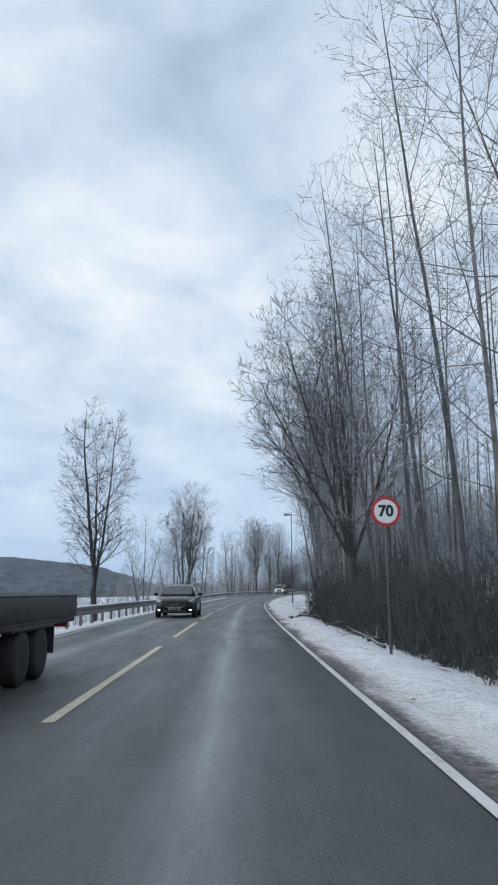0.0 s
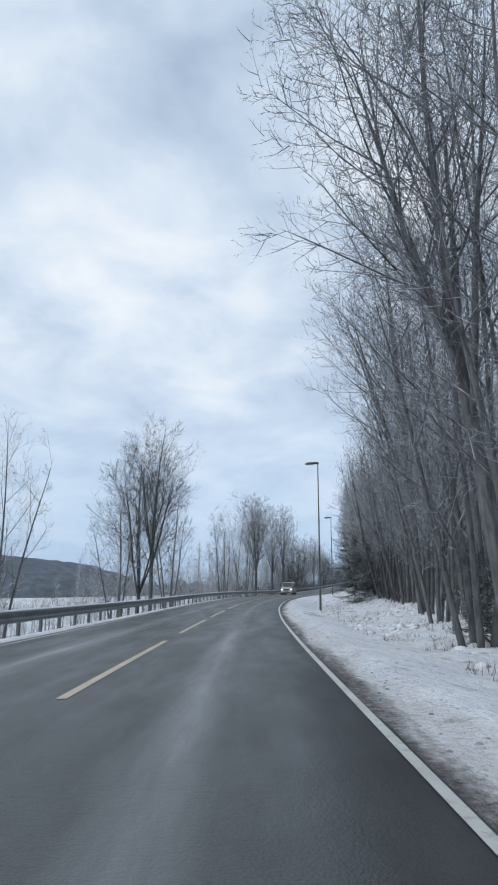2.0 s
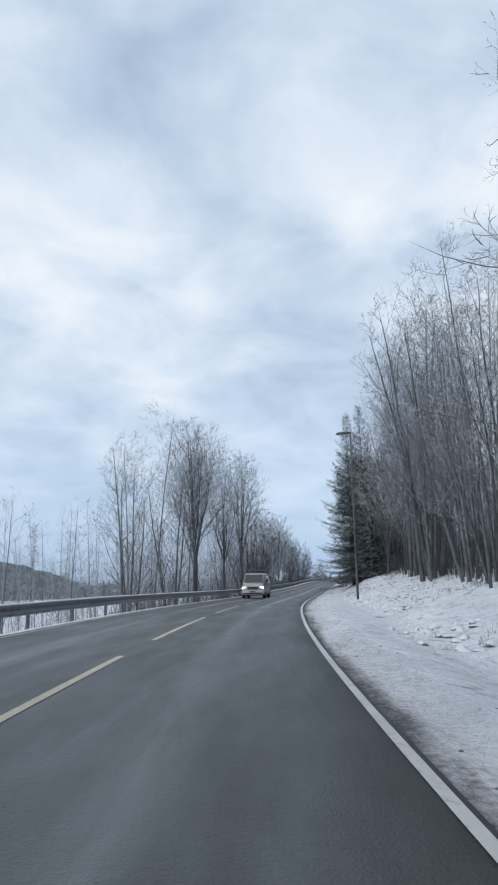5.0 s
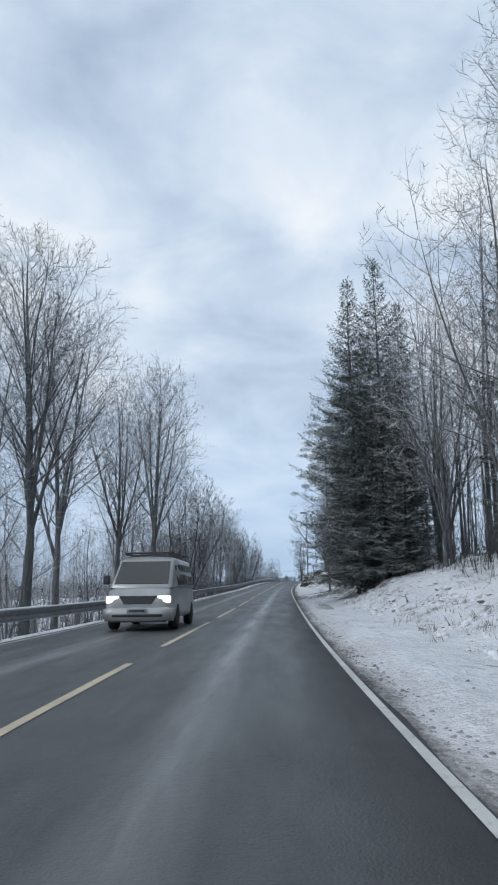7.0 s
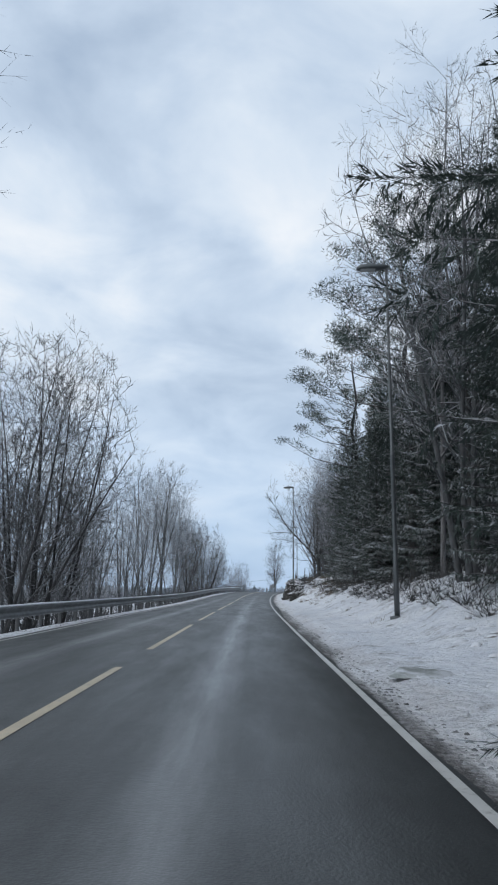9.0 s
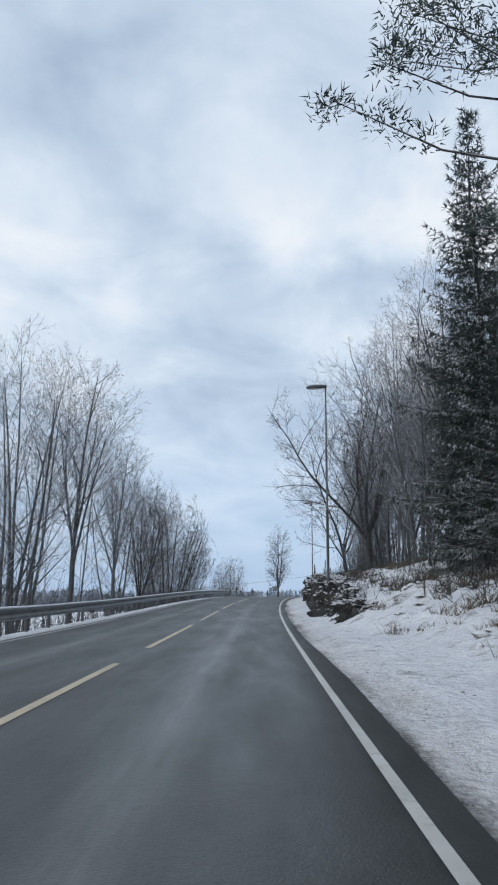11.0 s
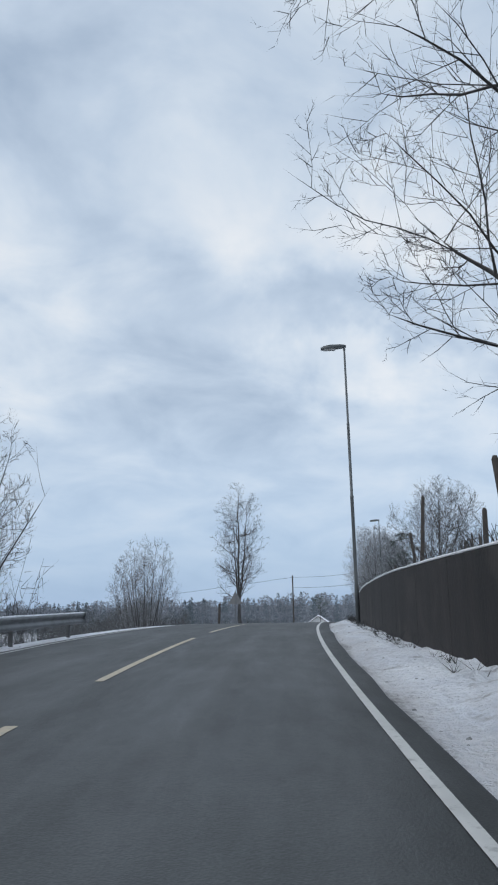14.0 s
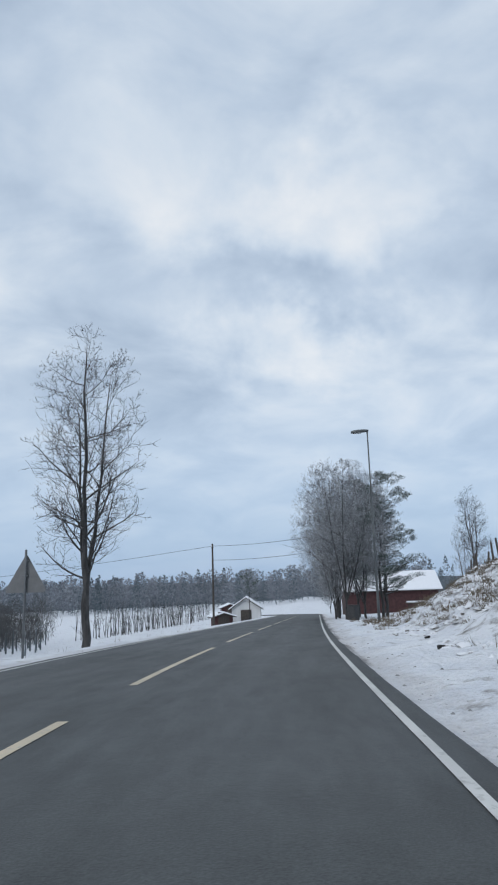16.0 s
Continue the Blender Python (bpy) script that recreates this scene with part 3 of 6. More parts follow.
def road_spot(s, lat, up=0.0):
    """Like spot, with the left-hand bend that carries the road away beyond the last straight."""
    if s <= BEND_S:
        return spot(s, lat, up)
    a = min((s - BEND_S) / BEND_R, 1.5)
    over = s - BEND_S - 1.5 * BEND_R if a == 1.5 else 0.0
    r = BEND_R + lat
    ss = BEND_S + r * math.sin(a) + over * math.cos(1.5)
    ll = -BEND_R + r * math.cos(a) - over * math.sin(1.5)
    return spot(ss, ll, max(rise(ss, ll), 0.0) + 0.035 + up if s > BEND_S + 2 else up)


def build_road():
    v, uv, f = [], [], []
    rows = [-300, -120, -60] + [i * 1.5 for i in range(-16, 281)]
    for s in rows:
        le = -lane_l(s) - 0.22 - 0.07 * noise.noise(Vector((s * 0.6, 2.0, 0)))
        re = lane_r(s) + margin_r(s) + 0.07 * noise.noise(Vector((s * 0.5, 9.0, 0))) + 0.04 * noise.noise(Vector((s * 1.9, 4.0, 0)))
        lats = [le - 0.05, le] + [le + (re - le) * k / 8 for k in range(1, 8)] + [re, re + 0.05]
        for j, lat in enumerate(lats):
            v.append(road_spot(s, lat, -0.10 if j in (0, len(lats) - 1) else 0.0))
            uv.append((lat, s))
    n = 11
    for i in range(len(rows) - 1):
        for j in range(n - 1):
            f.append((i * n + j, i * n + j + 1, (i + 1) * n + j + 1, (i + 1) * n + j))
    road = new("road", mesh_from("road", v, f, M_ASPHALT, True, uv))
    tagged(road, "damp grey asphalt road with wet sheen painted pale between the wheel tracks", "road", kind="structure")
    return road


def strip_mesh(name, s_from, s_to, lat_of, width, material, up=0.006, step=1.5):
    n = max(2, int((s_to - s_from) / step) + 1)
    v, f = [], []
    for i in range(n):
        s = s_from + (s_to - s_from) * i / (n - 1)
        w = width / 2 * (1 + 0.10 * noise.noise(Vector((s * 1.3, 5.0, 1.0))))
        c = lat_of(s)
        v += [spot(s, c - w, up), spot(s, c + w, up)]
    for i in range(n - 1):
        f.append((2 * i, 2 * i + 1, 2 * i + 3, 2 * i + 2))
    return mesh_from(name, v, f, material)


DASH0 = 16.57   # near end of the first yellow dash; 9 m of paint, 3 m of gap


def build_lines(road):
    for k in range(-3, 33):
        a = DASH0 + 12 * (k) - 12
        part("centre_dash", strip_mesh("centre_dash", a, a + 9, lambda s: 0.0, 0.115, M_YELLOW), road, "worn yellow centre-line dash")
    part("edge_line", strip_mesh("edge_line", -60, 402, lane_r, 0.084, M_WHITE), road, "white painted edge line")
    part("edge_line", strip_mesh("edge_line", -60, 402, lambda s: -lane_l(s), 0.08, M_WHITE), road, "thin worn white edge line")


build_ground()
ROAD = build_road()
build_lines(ROAD)


# ---------------------------------------------------------------- far land
def far_mesh_spot(bearing, dist, z):
    a = radians(bearing)
    return Vector((math.sin(a) * dist, 30 + math.cos(a) * dist, z))


def build_far_hill():
    v, f = [], []
    bearings = [b * 0.5 for b in range(-180, 30)]
    prof = ([-90, -60, -30, -18, -12, -8, -5.5, -3, 0, 6, 15], [56, 52, 48, 43, 36, 23, 11, 6, 3, 1, -6])
    depth = [(520, -30), (560, 0.15), (600, 0.55), (650, 0.85), (720, 1.0), (820, 0.9), (1000, -0.2)]
    for b in bearings:
        top = float(np.interp(b, *prof)) - 8
        for i, (dist, k) in enumerate(depth):
            z = k if i == 0 else -14 + (top + 14) * k + (2.0 * noise.noise(Vector((b * 1.4, dist * 0.02, 3))) + 1.2 * noise.noise(Vector((b * 5.0, dist * 0.05, 1)))) * (1 if k > 0 else 0)
            v.append(far_mesh_spot(b, dist, z))
    n = len(depth)
    for i in range(len(bearings) - 1):
        for j in range(n - 1):
            f.append((i * n + j, i * n + j + 1, (i + 1) * n + j + 1, (i + 1) * n + j))
    tagged(new("backdrop_hill", mesh_from("backdrop_hill", v, f, M_HILL, True)), "distant wooded hill with winter haze painted into its blue-grey colour", "hill", kind="structure")


def build_far_ridge():
    """A low wooded rise that closes the view beyond the fields."""
    v, f = [], []
    lats = list(range(-700, 620, 12))
    prof = [(640, -12), (665, 2.0), (690, 6.5), (720, 8.5), (800, 7.0), (950, -12)]
    for lat in lats:
        for s, z in prof:
            k = 1.6 * noise.noise(Vector((lat * 0.02, s * 0.01, 5))) + 1.0 * noise.noise(Vector((lat * 0.11, s * 0.05, 2)))
            v.append(far_spot(s, lat, z + (k if z > 0 else 0)))
    n = len(prof)
    for i in range(len(lats) - 1):
        for j in range(n - 1):
            f.append((i * n + j, i * n + j + 1, (i + 1) * n + j + 1, (i + 1) * n + j))
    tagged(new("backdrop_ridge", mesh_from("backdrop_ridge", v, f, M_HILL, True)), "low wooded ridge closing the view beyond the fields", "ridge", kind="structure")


# ---------------------------------------------------------------- trees
UP = Vector((0, 0, 1))


def rand_dir(rng):
    return Vector((rng.gauss(0, 1), rng.gauss(0, 1), rng.gauss(0, 1))).normalized()


def room(p, d, env):
    """How far a shoot may run from p along d before it leaves the crown's rounded outline."""
    rx, zc, rz = env
    q = Vector((p.x / rx, p.y / rx, (p.z - zc) / rz))
    e = Vector((d.x / rx, d.y / rx, d.z / rz))
    a, b, c = e.dot(e), q.dot(e), q.dot(q) - 1
    k = b * b - a * c
    return 0.0 if k <= 0 else max(0.0, (-b + k ** 0.5) / a)


def grow(tubes, rng, p, d, length, radius, level, cfg):
    """Stems, limbs and branches are tubes; branchlets and twigs are slim blades."""
    n = cfg["segs"][level]
    if level:
        free = room(p, d, cfg["out"]) * (0.62 + 0.62 * rng.random())
        if free < (0.5, 0.35, 0.22, 0.1)[level - 1]:
            return
        length = min(length, free)
    last = level == len(cfg["segs"]) - 1
    if n == 1:
        d = (d + rand_dir(rng) * cfg["wander"][level] + UP * cfg["lift"][level]).normalized()
        run = length * (0.7 + 0.6 * rng.random())
        w = d.cross(rand_dir(rng)).normalized() * cfg["rmin"]
        if last:
            tubes[1].sliver(p, p + d * run, w * 0.6)
            return
        mid = p + d * run * 0.5
        bent = (d + UP * 0.30 + rand_dir(rng) * 0.22).normalized()
        q = mid + bent * run * 0.5
        tubes[1].blade(p, mid, q, w * 0.95)
        n, pts, dirs, radii = 2, [p, mid, q], [d, d, bent], [cfg["rmin"]] * 3
    else:
        step = length / n
        pts, dirs = [p.copy()], [d.copy()]
        for i in range(n):
            d = (d + rand_dir(rng) * cfg["wander"][level] + UP * cfg["lift"][level]).normalized()
            p = p + d * step
            pts.append(p)
            dirs.append(d)
        end = 0.12 if level == 0 else 0.3
        radii = [radius * (1 - (1 - end) * i / n) for i in range(n + 1)]
        tubes[0 if level <= cfg["wood"] else 1].add(pts, radii, cfg["sides"][level], tip=True)
    count = max(1, int(cfg["kids"][level] * (0.75 + 0.5 * rng.random())))
    a0 = cfg["start"][level]
    turn = rng.random() * 6.28
    for c in range(count):
        u = min(a0 + (1 - a0) * ((c + 0.3 + 0.6 * rng.random()) / count), 0.985)
        i = min(n - 1, int(u * n))
        q = pts[i].lerp(pts[i + 1], u * n - i)
        dd = dirs[i + 1]
        side = dd.cross(UP if abs(dd.z) < 0.9 else Vector((1, 0, 0))).normalized()
        turn += 2.4 + 0.5 * (rng.random() - 0.5)
        side = Matrix.Rotation(turn, 3, dd) @ side
        ang = radians(cfg["angle"][level] * (0.75 + 0.5 * rng.random()))
        nd = dd * math.cos(ang) + side * math.sin(ang)
        shape = cfg["shape"](u) if level == 0 else (1.2 - 0.7 * u)
        ln = length * cfg["ratio"][level] * shape * (0.7 + 0.6 * rng.random())
        r = max(cfg["rmin"], radii[i] * cfg["thin"][level])
        grow(tubes, rng, q, nd, ln, min(r, radii[i] * 0.8), level + 1, cfg)


TREE_KINDS = {
    "pole": dict(segs=[10, 5, 2, 1, 1], sides=[7, 4, 3, 3, 3], wander=[0.035, 0.13, 0.16, 0.10, 0.10], lift=[0.05, 0.08, 0.08, 0.08, 0.08], kids=[22, 8, 7, 5],
                 start=[0.20, 0.14, 0.12, 0.15], angle=[60, 46, 46, 44], ratio=[0.30, 0.48, 0.52, 0.42], thin=[0.34, 0.42, 0.5, 0.5], wood=1, rmin=0.008,
                 shape=lambda u: 1.25 - 0.9 * abs(u - 0.42), stems=1, spread=0.0, girth=0.0046, fork=None, env=(0.21, 0.57, 0.45)),
    "broad": dict(segs=[8, 6, 3, 1, 1], sides=[7, 4, 3, 3, 3], wander=[0.17, 0.21, 0.20, 0.10, 0.10], lift=[0.03, 0.05, 0.09, 0.1, 0.12], kids=[13, 10, 8, 6],
                  start=[0.16, 0.12, 0.12, 0.15], angle=[50, 46, 46, 44], ratio=[0.52, 0.50, 0.50, 0.42], thin=[0.46, 0.45, 0.5, 0.5], wood=1, rmin=0.0085,
                  shape=lambda u: 1.2 - 0.5 * u, stems=5, spread=0.75, girth=0.0135, fork=0.15, env=(0.44, 0.53, 0.46)),
    "ash": dict(segs=[8, 5, 3, 1, 1], sides=[6, 4, 3, 3, 3], wander=[0.06, 0.11, 0.13, 0.10, 0.10], lift=[0.05, 0.09, 0.09, 0.08, 0.08], kids=[11, 8, 7, 5],
                start=[0.10, 0.12, 0.12, 0.15], angle=[46, 44, 44, 42], ratio=[0.44, 0.50, 0.52, 0.42], thin=[0.46, 0.46, 0.5, 0.5], wood=1, rmin=0.01,
                shape=lambda u: 1.2 - 0.5 * u, stems=6, spread=0.50, girth=0.0105, fork=0.20, env=(0.31, 0.57, 0.44)),
    "vase": dict(segs=[8, 5, 2, 1, 1], sides=[6, 4, 3, 3, 3], wander=[0.05, 0.10, 0.12, 0.10, 0.10], lift=[0.05, 0.09, 0.09, 0.08, 0.08], kids=[13, 8, 7, 5],
                 start=[0.08, 0.12, 0.12, 0.15], angle=[40, 42, 44, 42], ratio=[0.42, 0.50, 0.54, 0.42], thin=[0.46, 0.46, 0.5, 0.5], wood=1, rmin=0.009,
                 shape=lambda u: 1.2 - 0.5 * u, stems=5, spread=0.36, girth=0.0095, fork=0.34, env=(0.29, 0.61, 0.40)),
    "lone": dict(segs=[8, 5, 3, 1, 1], sides=[6, 4, 3, 3, 3], wander=[0.13, 0.2, 0.18, 0.12, 0.12], lift=[0.07, 0.10, 0.09, 0.08, 0.08], kids=[17, 9, 6, 5],
                 start=[0.04, 0.12, 0.12, 0.15], angle=[62, 50, 46, 44], ratio=[0.34, 0.50, 0.52, 0.42], thin=[0.46, 0.46, 0.5, 0.5], wood=1, rmin=0.0095,
                 shape=lambda u: 1.2 - 0.5 * u, stems=3, spread=0.17, girth=0.0125, fork=0.2, env=(0.215, 0.57, 0.44)),
    "low": dict(segs=[7, 5, 3, 1, 1], sides=[7, 4, 3, 3, 3], wander=[0.11, 0.15, 0.17, 0.10, 0.10], lift=[0.03, 0.04, 0.06, 0.06, 0.08], kids=[12, 9, 7, 5],
                start=[0.14, 0.12, 0.12, 0.15], angle=[50, 46, 46, 44], ratio=[0.52, 0.50, 0.50, 0.42], thin=[0.46, 0.45, 0.5, 0.5], wood=1, rmin=0.008,
                shape=lambda u: 1.2 - 0.5 * u, stems=7, spread=0.95, girth=0.014, fork=0.07, env=(0.52, 0.50, 0.52)),
    "twin": dict(segs=[9, 5, 2, 1, 1], sides=[7, 4, 3, 3, 3], wander=[0.045, 0.11, 0.13, 0.10, 0.10], lift=[0.05, 0.10, 0.09, 0.08, 0.08], kids=[13, 7, 7, 5],
                 start=[0.18, 0.12, 0.12, 0.15], angle=[44, 44, 44, 42], ratio=[0.36, 0.48, 0.54, 0.44], thin=[0.42, 0.45, 0.5, 0.5], wood=1, rmin=0.008,
                 shape=lambda u: 1.25 - 0.6 * u, stems=4, spread=0.20, girth=0.0068, fork=None, env=(0.21, 0.56, 0.45)),
    "bush": dict(segs=[8, 4, 2, 1, 1], sides=[6, 4, 3, 3, 3], wander=[0.05, 0.11, 0.13, 0.10, 0.10], lift=[0.035, 0.08, 0.08, 0.08, 0.08], kids=[10, 7, 6, 5],
                 start=[0.12, 0.12, 0.12, 0.15], angle=[40, 42, 44, 42], ratio=[0.38, 0.48, 0.54, 0.42], thin=[0.46, 0.5, 0.5, 0.55], wood=0, rmin=0.009,
                 shape=lambda u: 1.15 - 0.5 * u, stems=9, spread=0.34, girth=0.006, fork=None, env=(0.33, 0.50, 0.51)),
    "frost": dict(segs=[8, 5, 2, 1, 1], sides=[7, 4, 3, 3, 3], wander=[0.08, 0.13, 0.16, 0.14, 0.16], lift=[0.05, 0.06, 0.05, 0.03, 0.03], kids=[14, 8, 8, 5],
                  start=[0.12, 0.12, 0.10, 0.12], angle=[52, 46, 46, 44], ratio=[0.42, 0.48, 0.52, 0.50], thin=[0.44, 0.45, 0.5, 0.5], wood=1, rmin=0.0115,
                  shape=lambda u: 1.2 - 0.5 * u, stems=4, spread=0.45, girth=0.0085, fork=0.12, env=(0.34, 0.55, 0.46)),
}


def make_tree(kind, height, seed, bark, twig, label, kids=1.0, env=None):
    """A bare broadleaf tree: trunk with its limbs, and a crown of branchlets and twigs."""
    cfg = dict(TREE_KINDS[kind])
    cfg["kids"] = [cfg["kids"][0], *[max(2, round(k * kids)) for k in cfg["kids"][1:]]]
    rng = random.Random(seed)
    wood, crown = Tubes(), Tubes()
    cfg["out"] = tuple(k * height for k in (env or cfg["env"]))
    base, r0, n = Vector((0, 0, -0.5)), height * cfg["girth"], cfg["stems"]
    rise_to = 0.0
    if cfg["fork"]:
        rise_to = height * cfg["fork"]
        pts = [base + UP * (rise_to + 0.5) * k / 5 + Vector((rng.gauss(0, 0.03), rng.gauss(0, 0.03), 0)) for k in range(6)]
        wood.add(pts, [r0 * 1.25, r0 * 1.02, r0 * 0.98, r0 * 0.95, r0 * 0.9, r0 * 0.7], 9)
    turn = rng.random() * 6.28
    for i in range(n):
        a = turn + 6.28 * i / n + 0.5 * rng.random()
        lean = cfg["spread"] * (0.35 + 0.9 * rng.random()) * (0.25 if i == 0 and n > 2 else 1)
        d = Vector((math.cos(a) * lean, math.sin(a) * lean, 1)).normalized()
        h = (height - rise_to) * (1 if i == 0 else 0.68 + 0.28 * rng.random())
        if cfg["fork"]:
            start, r = pts[-1] - UP * rise_to * 0.3 * rng.random() * (i > 0), r0 * (0.7 if i == 0 else 0.55)
        else:
            start, r = Vector((math.cos(a), math.sin(a), 0)) * (0.16 * n ** 0.5 if n > 1 else 0) + base, r0
            h += 0.5
        if n > 1:
            h = min(h, room(start + UP, d, cfg["out"]) * 0.98 + 0.6)
        grow((wood, crown), rng, start, d, h, r, 0, cfg)
    tree = new("bare_tree")
    part("trunk", wood.mesh("trunk", bark), tree)
    part("crown", crown.mesh("crown", twig, False), tree)
    tagged(tree, label, "tree")
    return tree


def make_spruce(height, seed, needles, label, width=0.20, close=1.0):
    """Whorls of drooping boughs, each a fan of overlapping needle sprays."""
    rng = random.Random(seed)
    wood = Tubes()
    n = 9
    pts = [Vector((0.05 * rng.gauss(0, 1), 0.05 * rng.gauss(0, 1), -0.4 + (height + 0.4) * i / n)) for i in range(n + 1)]
    wood.add(pts, [height * 0.0085 * (1 - 0.93 * i / n) for i in range(n + 1)], 7, tip=True)
    v, f = [], []
    fine = min(1.0, 0.45 + height / 30)

    def spray(p, e, w):
        if close < 1.0:
            for _ in range(13):
                o = p + e * 0.9 * rng.random() + w * rng.gauss(0, 0.8)
                g = (e.normalized() + rand_dir(rng) * 0.5).normalized() * e.length * (close + 0.1)
                x = (g.cross(UP) + rand_dir(rng) * 0.05).normalized() * w.length * close
                b = len(v)
                v.extend((o - x, o + x, o + g))
                f.append((b, b + 1, b + 2))
            return
        for _ in range(4):
            g = (e.normalized() + rand_dir(rng) * 0.55).normalized() * e.length * (0.7 + 0.5 * rng.random())
            x = (g.cross(UP) + rand_dir(rng) * 0.05).normalized() * w.length * 0.75
            b = len(v)
            v.extend((p - x, p + x, p + g))
            f.append((b, b + 1, b + 2))

    z = height * 0.035
    while z < height - 0.3:
        u = z / height
        reach = (height * width * (1 - u) ** 0.85 * min(1.0, 0.55 + u * 3) + 0.12) * (0.82 + 0.36 * rng.random())
        count = 7 if u < 0.75 else 5
        a0 = rng.random() * 6.28
        for c in range(count):
            a = a0 + 6.28 * c / count + 0.25 * rng.gauss(0, 1)
            r = reach * (0.65 + 0.5 * rng.random())
            d = (Vector((math.cos(a), math.sin(a), 0)) + UP * (0.55 - 1.05 * (1 - u) + 0.10 * rng.gauss(0, 1))).normalized()
            q = Vector((0, 0, z + 0.12 * rng.gauss(0, 1)))
            bp = [q]
            step = 0.19 * fine
            seg = max(2, int(r / step))
            for k in range(seg):
                d = (d + UP * 0.60 / seg).normalized()
                q = q + d * (r / seg)
                bp.append(q)
                t = (k + 1) / seg
                if t < 0.06:
                    continue
                side = d.cross(UP).normalized()
                half = (0.10 + 0.34 * r * (1 - t) ** 0.8 * min(1, t * 5)) * fine ** 0.5
                for sgn in (-1, 1):
                    arm = (d * 0.75 + side * sgn * (0.8 + 0.3 * rng.random()) - UP * (0.12 + 0.2 * rng.random())).normalized()
                    m = max(1, int(half / 0.13))
                    for h in range(m):
                        o = q + arm * half * (h + 0.3 * rng.random()) / m
                        e = (arm + rand_dir(rng) * 0.22 - UP * 0.15).normalized() * (0.20 + 0.10 * rng.random()) * fine
                        spray(o, e, (e.cross(UP) + rand_dir(rng) * 0.06).normalized() * (0.018 + 0.013 * rng.random()) * fine)
                if rng.random() < 0.7:
                    e = (d * 0.3 - UP + rand_dir(rng) * 0.3).normalized() * (0.18 + 0.16 * rng.random()) * fine
                    spray(q, e, side * (0.018 + 0.012 * rng.random()) * fine)
            spray(q, d * 0.26 * fine, d.cross(UP).normalized() * 0.03 * fine)
            wood.add([bp[0], bp[len(bp) // 2], bp[-1]], [0.03 * (1 - u) + 0.006, 0.018 * (1 - u) + 0.005, 0.004], 3)
        z += (0.34 + 0.26 * rng.random() * (1 - u)) * fine
    for k in range(10):
        a = rng.random() * 6.28
        spray(Vector((0, 0, height - 0.75 + 0.07 * k)), (UP * 1.2 + Vector((math.cos(a), math.sin(a), 0))).normalized() * 0.22 * fine, Vector((math.sin(a), -math.cos(a), 0)) * 0.03)
    tree = new("spruce_tree")
    part("trunk", wood.mesh("trunk", M_BARK_DARK), tree)
    part("crown", mesh_from("crown", v, f, needles), tree)
    tagged(tree, label, "spruce")
    return tree


def make_pine(height, seed, needles, label, bare=0.40, dense=1.0):
    """Open crown of upturned limbs that end in dense tufts of needles."""
    rng = random.Random(seed)
    wood = Tubes()
    n = 8
    pts = [Vector((0.10 * rng.gauss(0, 1), 0.10 * rng.gauss(0, 1), -0.4 + (height + 0.4) * i / n)) for i in range(n + 1)]
    pts[0] = Vector((0, 0, -0.4))
    wood.add(pts, [height * 0.013 * (1 - 0.85 * i / n) for i in range(n + 1)], 7, tip=True)
    tufts = Tubes()
    for c in range(int(height * 3.0 * dense)):
        u = bare + (1 - bare) * rng.random() ** 0.85
        a = c * 2.4 + rng.random()
        r = height * 0.20 * (0.35 + 1.1 * math.sin(min(1.0, (1 - u) / (1 - bare) + 0.12) * 1.9)) * (0.6 + 0.6 * rng.random())
        p = Vector((0, 0, u * height))
        d = Vector((math.cos(a), math.sin(a), 0.15 + 0.5 * u * rng.random())).normalized()
        mid, end = p + d * r * 0.55, p + d * r + UP * 0.15 * r
        wood.add([p, mid, end], [0.05 * (1.2 - u), 0.03 * (1.2 - u), 0.01], 3)
        for t in (0.55, 0.72, 0.86, 0.95, 1.0):
            q = p.lerp(end, t) + Vector((rng.gauss(0, 0.16), rng.gauss(0, 0.16), rng.gauss(0.05, 0.06)))
            for _ in range(70):
                o = rand_dir(rng) * rng.random() ** 0.4
                o.z = o.z * 0.45
                base = q + o * 0.40
                e = (o * 0.8 + UP * 0.4 + rand_dir(rng) * 0.6).normalized() * (0.12 + 0.09 * rng.random())
                tufts.sliver(base, base + e, e.cross(rand_dir(rng)).normalized() * 0.016)
    tree = new("pine_tree")
    part("trunk", wood.mesh("trunk", M_BARK_DARK), tree)
    part("crown", tufts.mesh("crown", needles, False), tree)
    tagged(tree, label, "pine")
    return tree


def plant(tree, s, lat, size=1.0, turn=0.0, lean=(0.0, 0.0), sink=0.0):
    g = on_ground(s, lat, sink)
    h = course(s)[3]
    return pose(g.x, g.y, g.z, 0, 0, math.degrees(-h)) @ pose(0, 0, 0, lean[0], lean[1], 0) @ pose(0, 0, 0, 0, 0, turn) @ Matrix.Scale(size, 4)


def set_copy(src, first, m, group=""):
    """Places the model itself the first time, copies of it afterwards."""
    if first:
        src.matrix_world = m
        ob = src
    else:
        keep = src.scale.copy()
        src.scale = (1, 1, 1)
        ob = copy_thing(src, m)
        src.scale = keep
    if group:
        ob["group"] = group
    return ob


class Stock:
    """Model trees of unit kinds, planted as copies."""

    def __init__(self):
        self.models, self.used = {}, set()

    def add(self, key, tree, height):
        self.models[key] = (tree, height)

    def plant(self, key, s, lat, height, turn, lean=(0, 0), group=""):
        tree, h0 = self.models[key]
        first = key not in self.used
        self.used.add(key)
        return set_copy(tree, first, plant(tree, s, lat, height / h0, turn, lean), group)


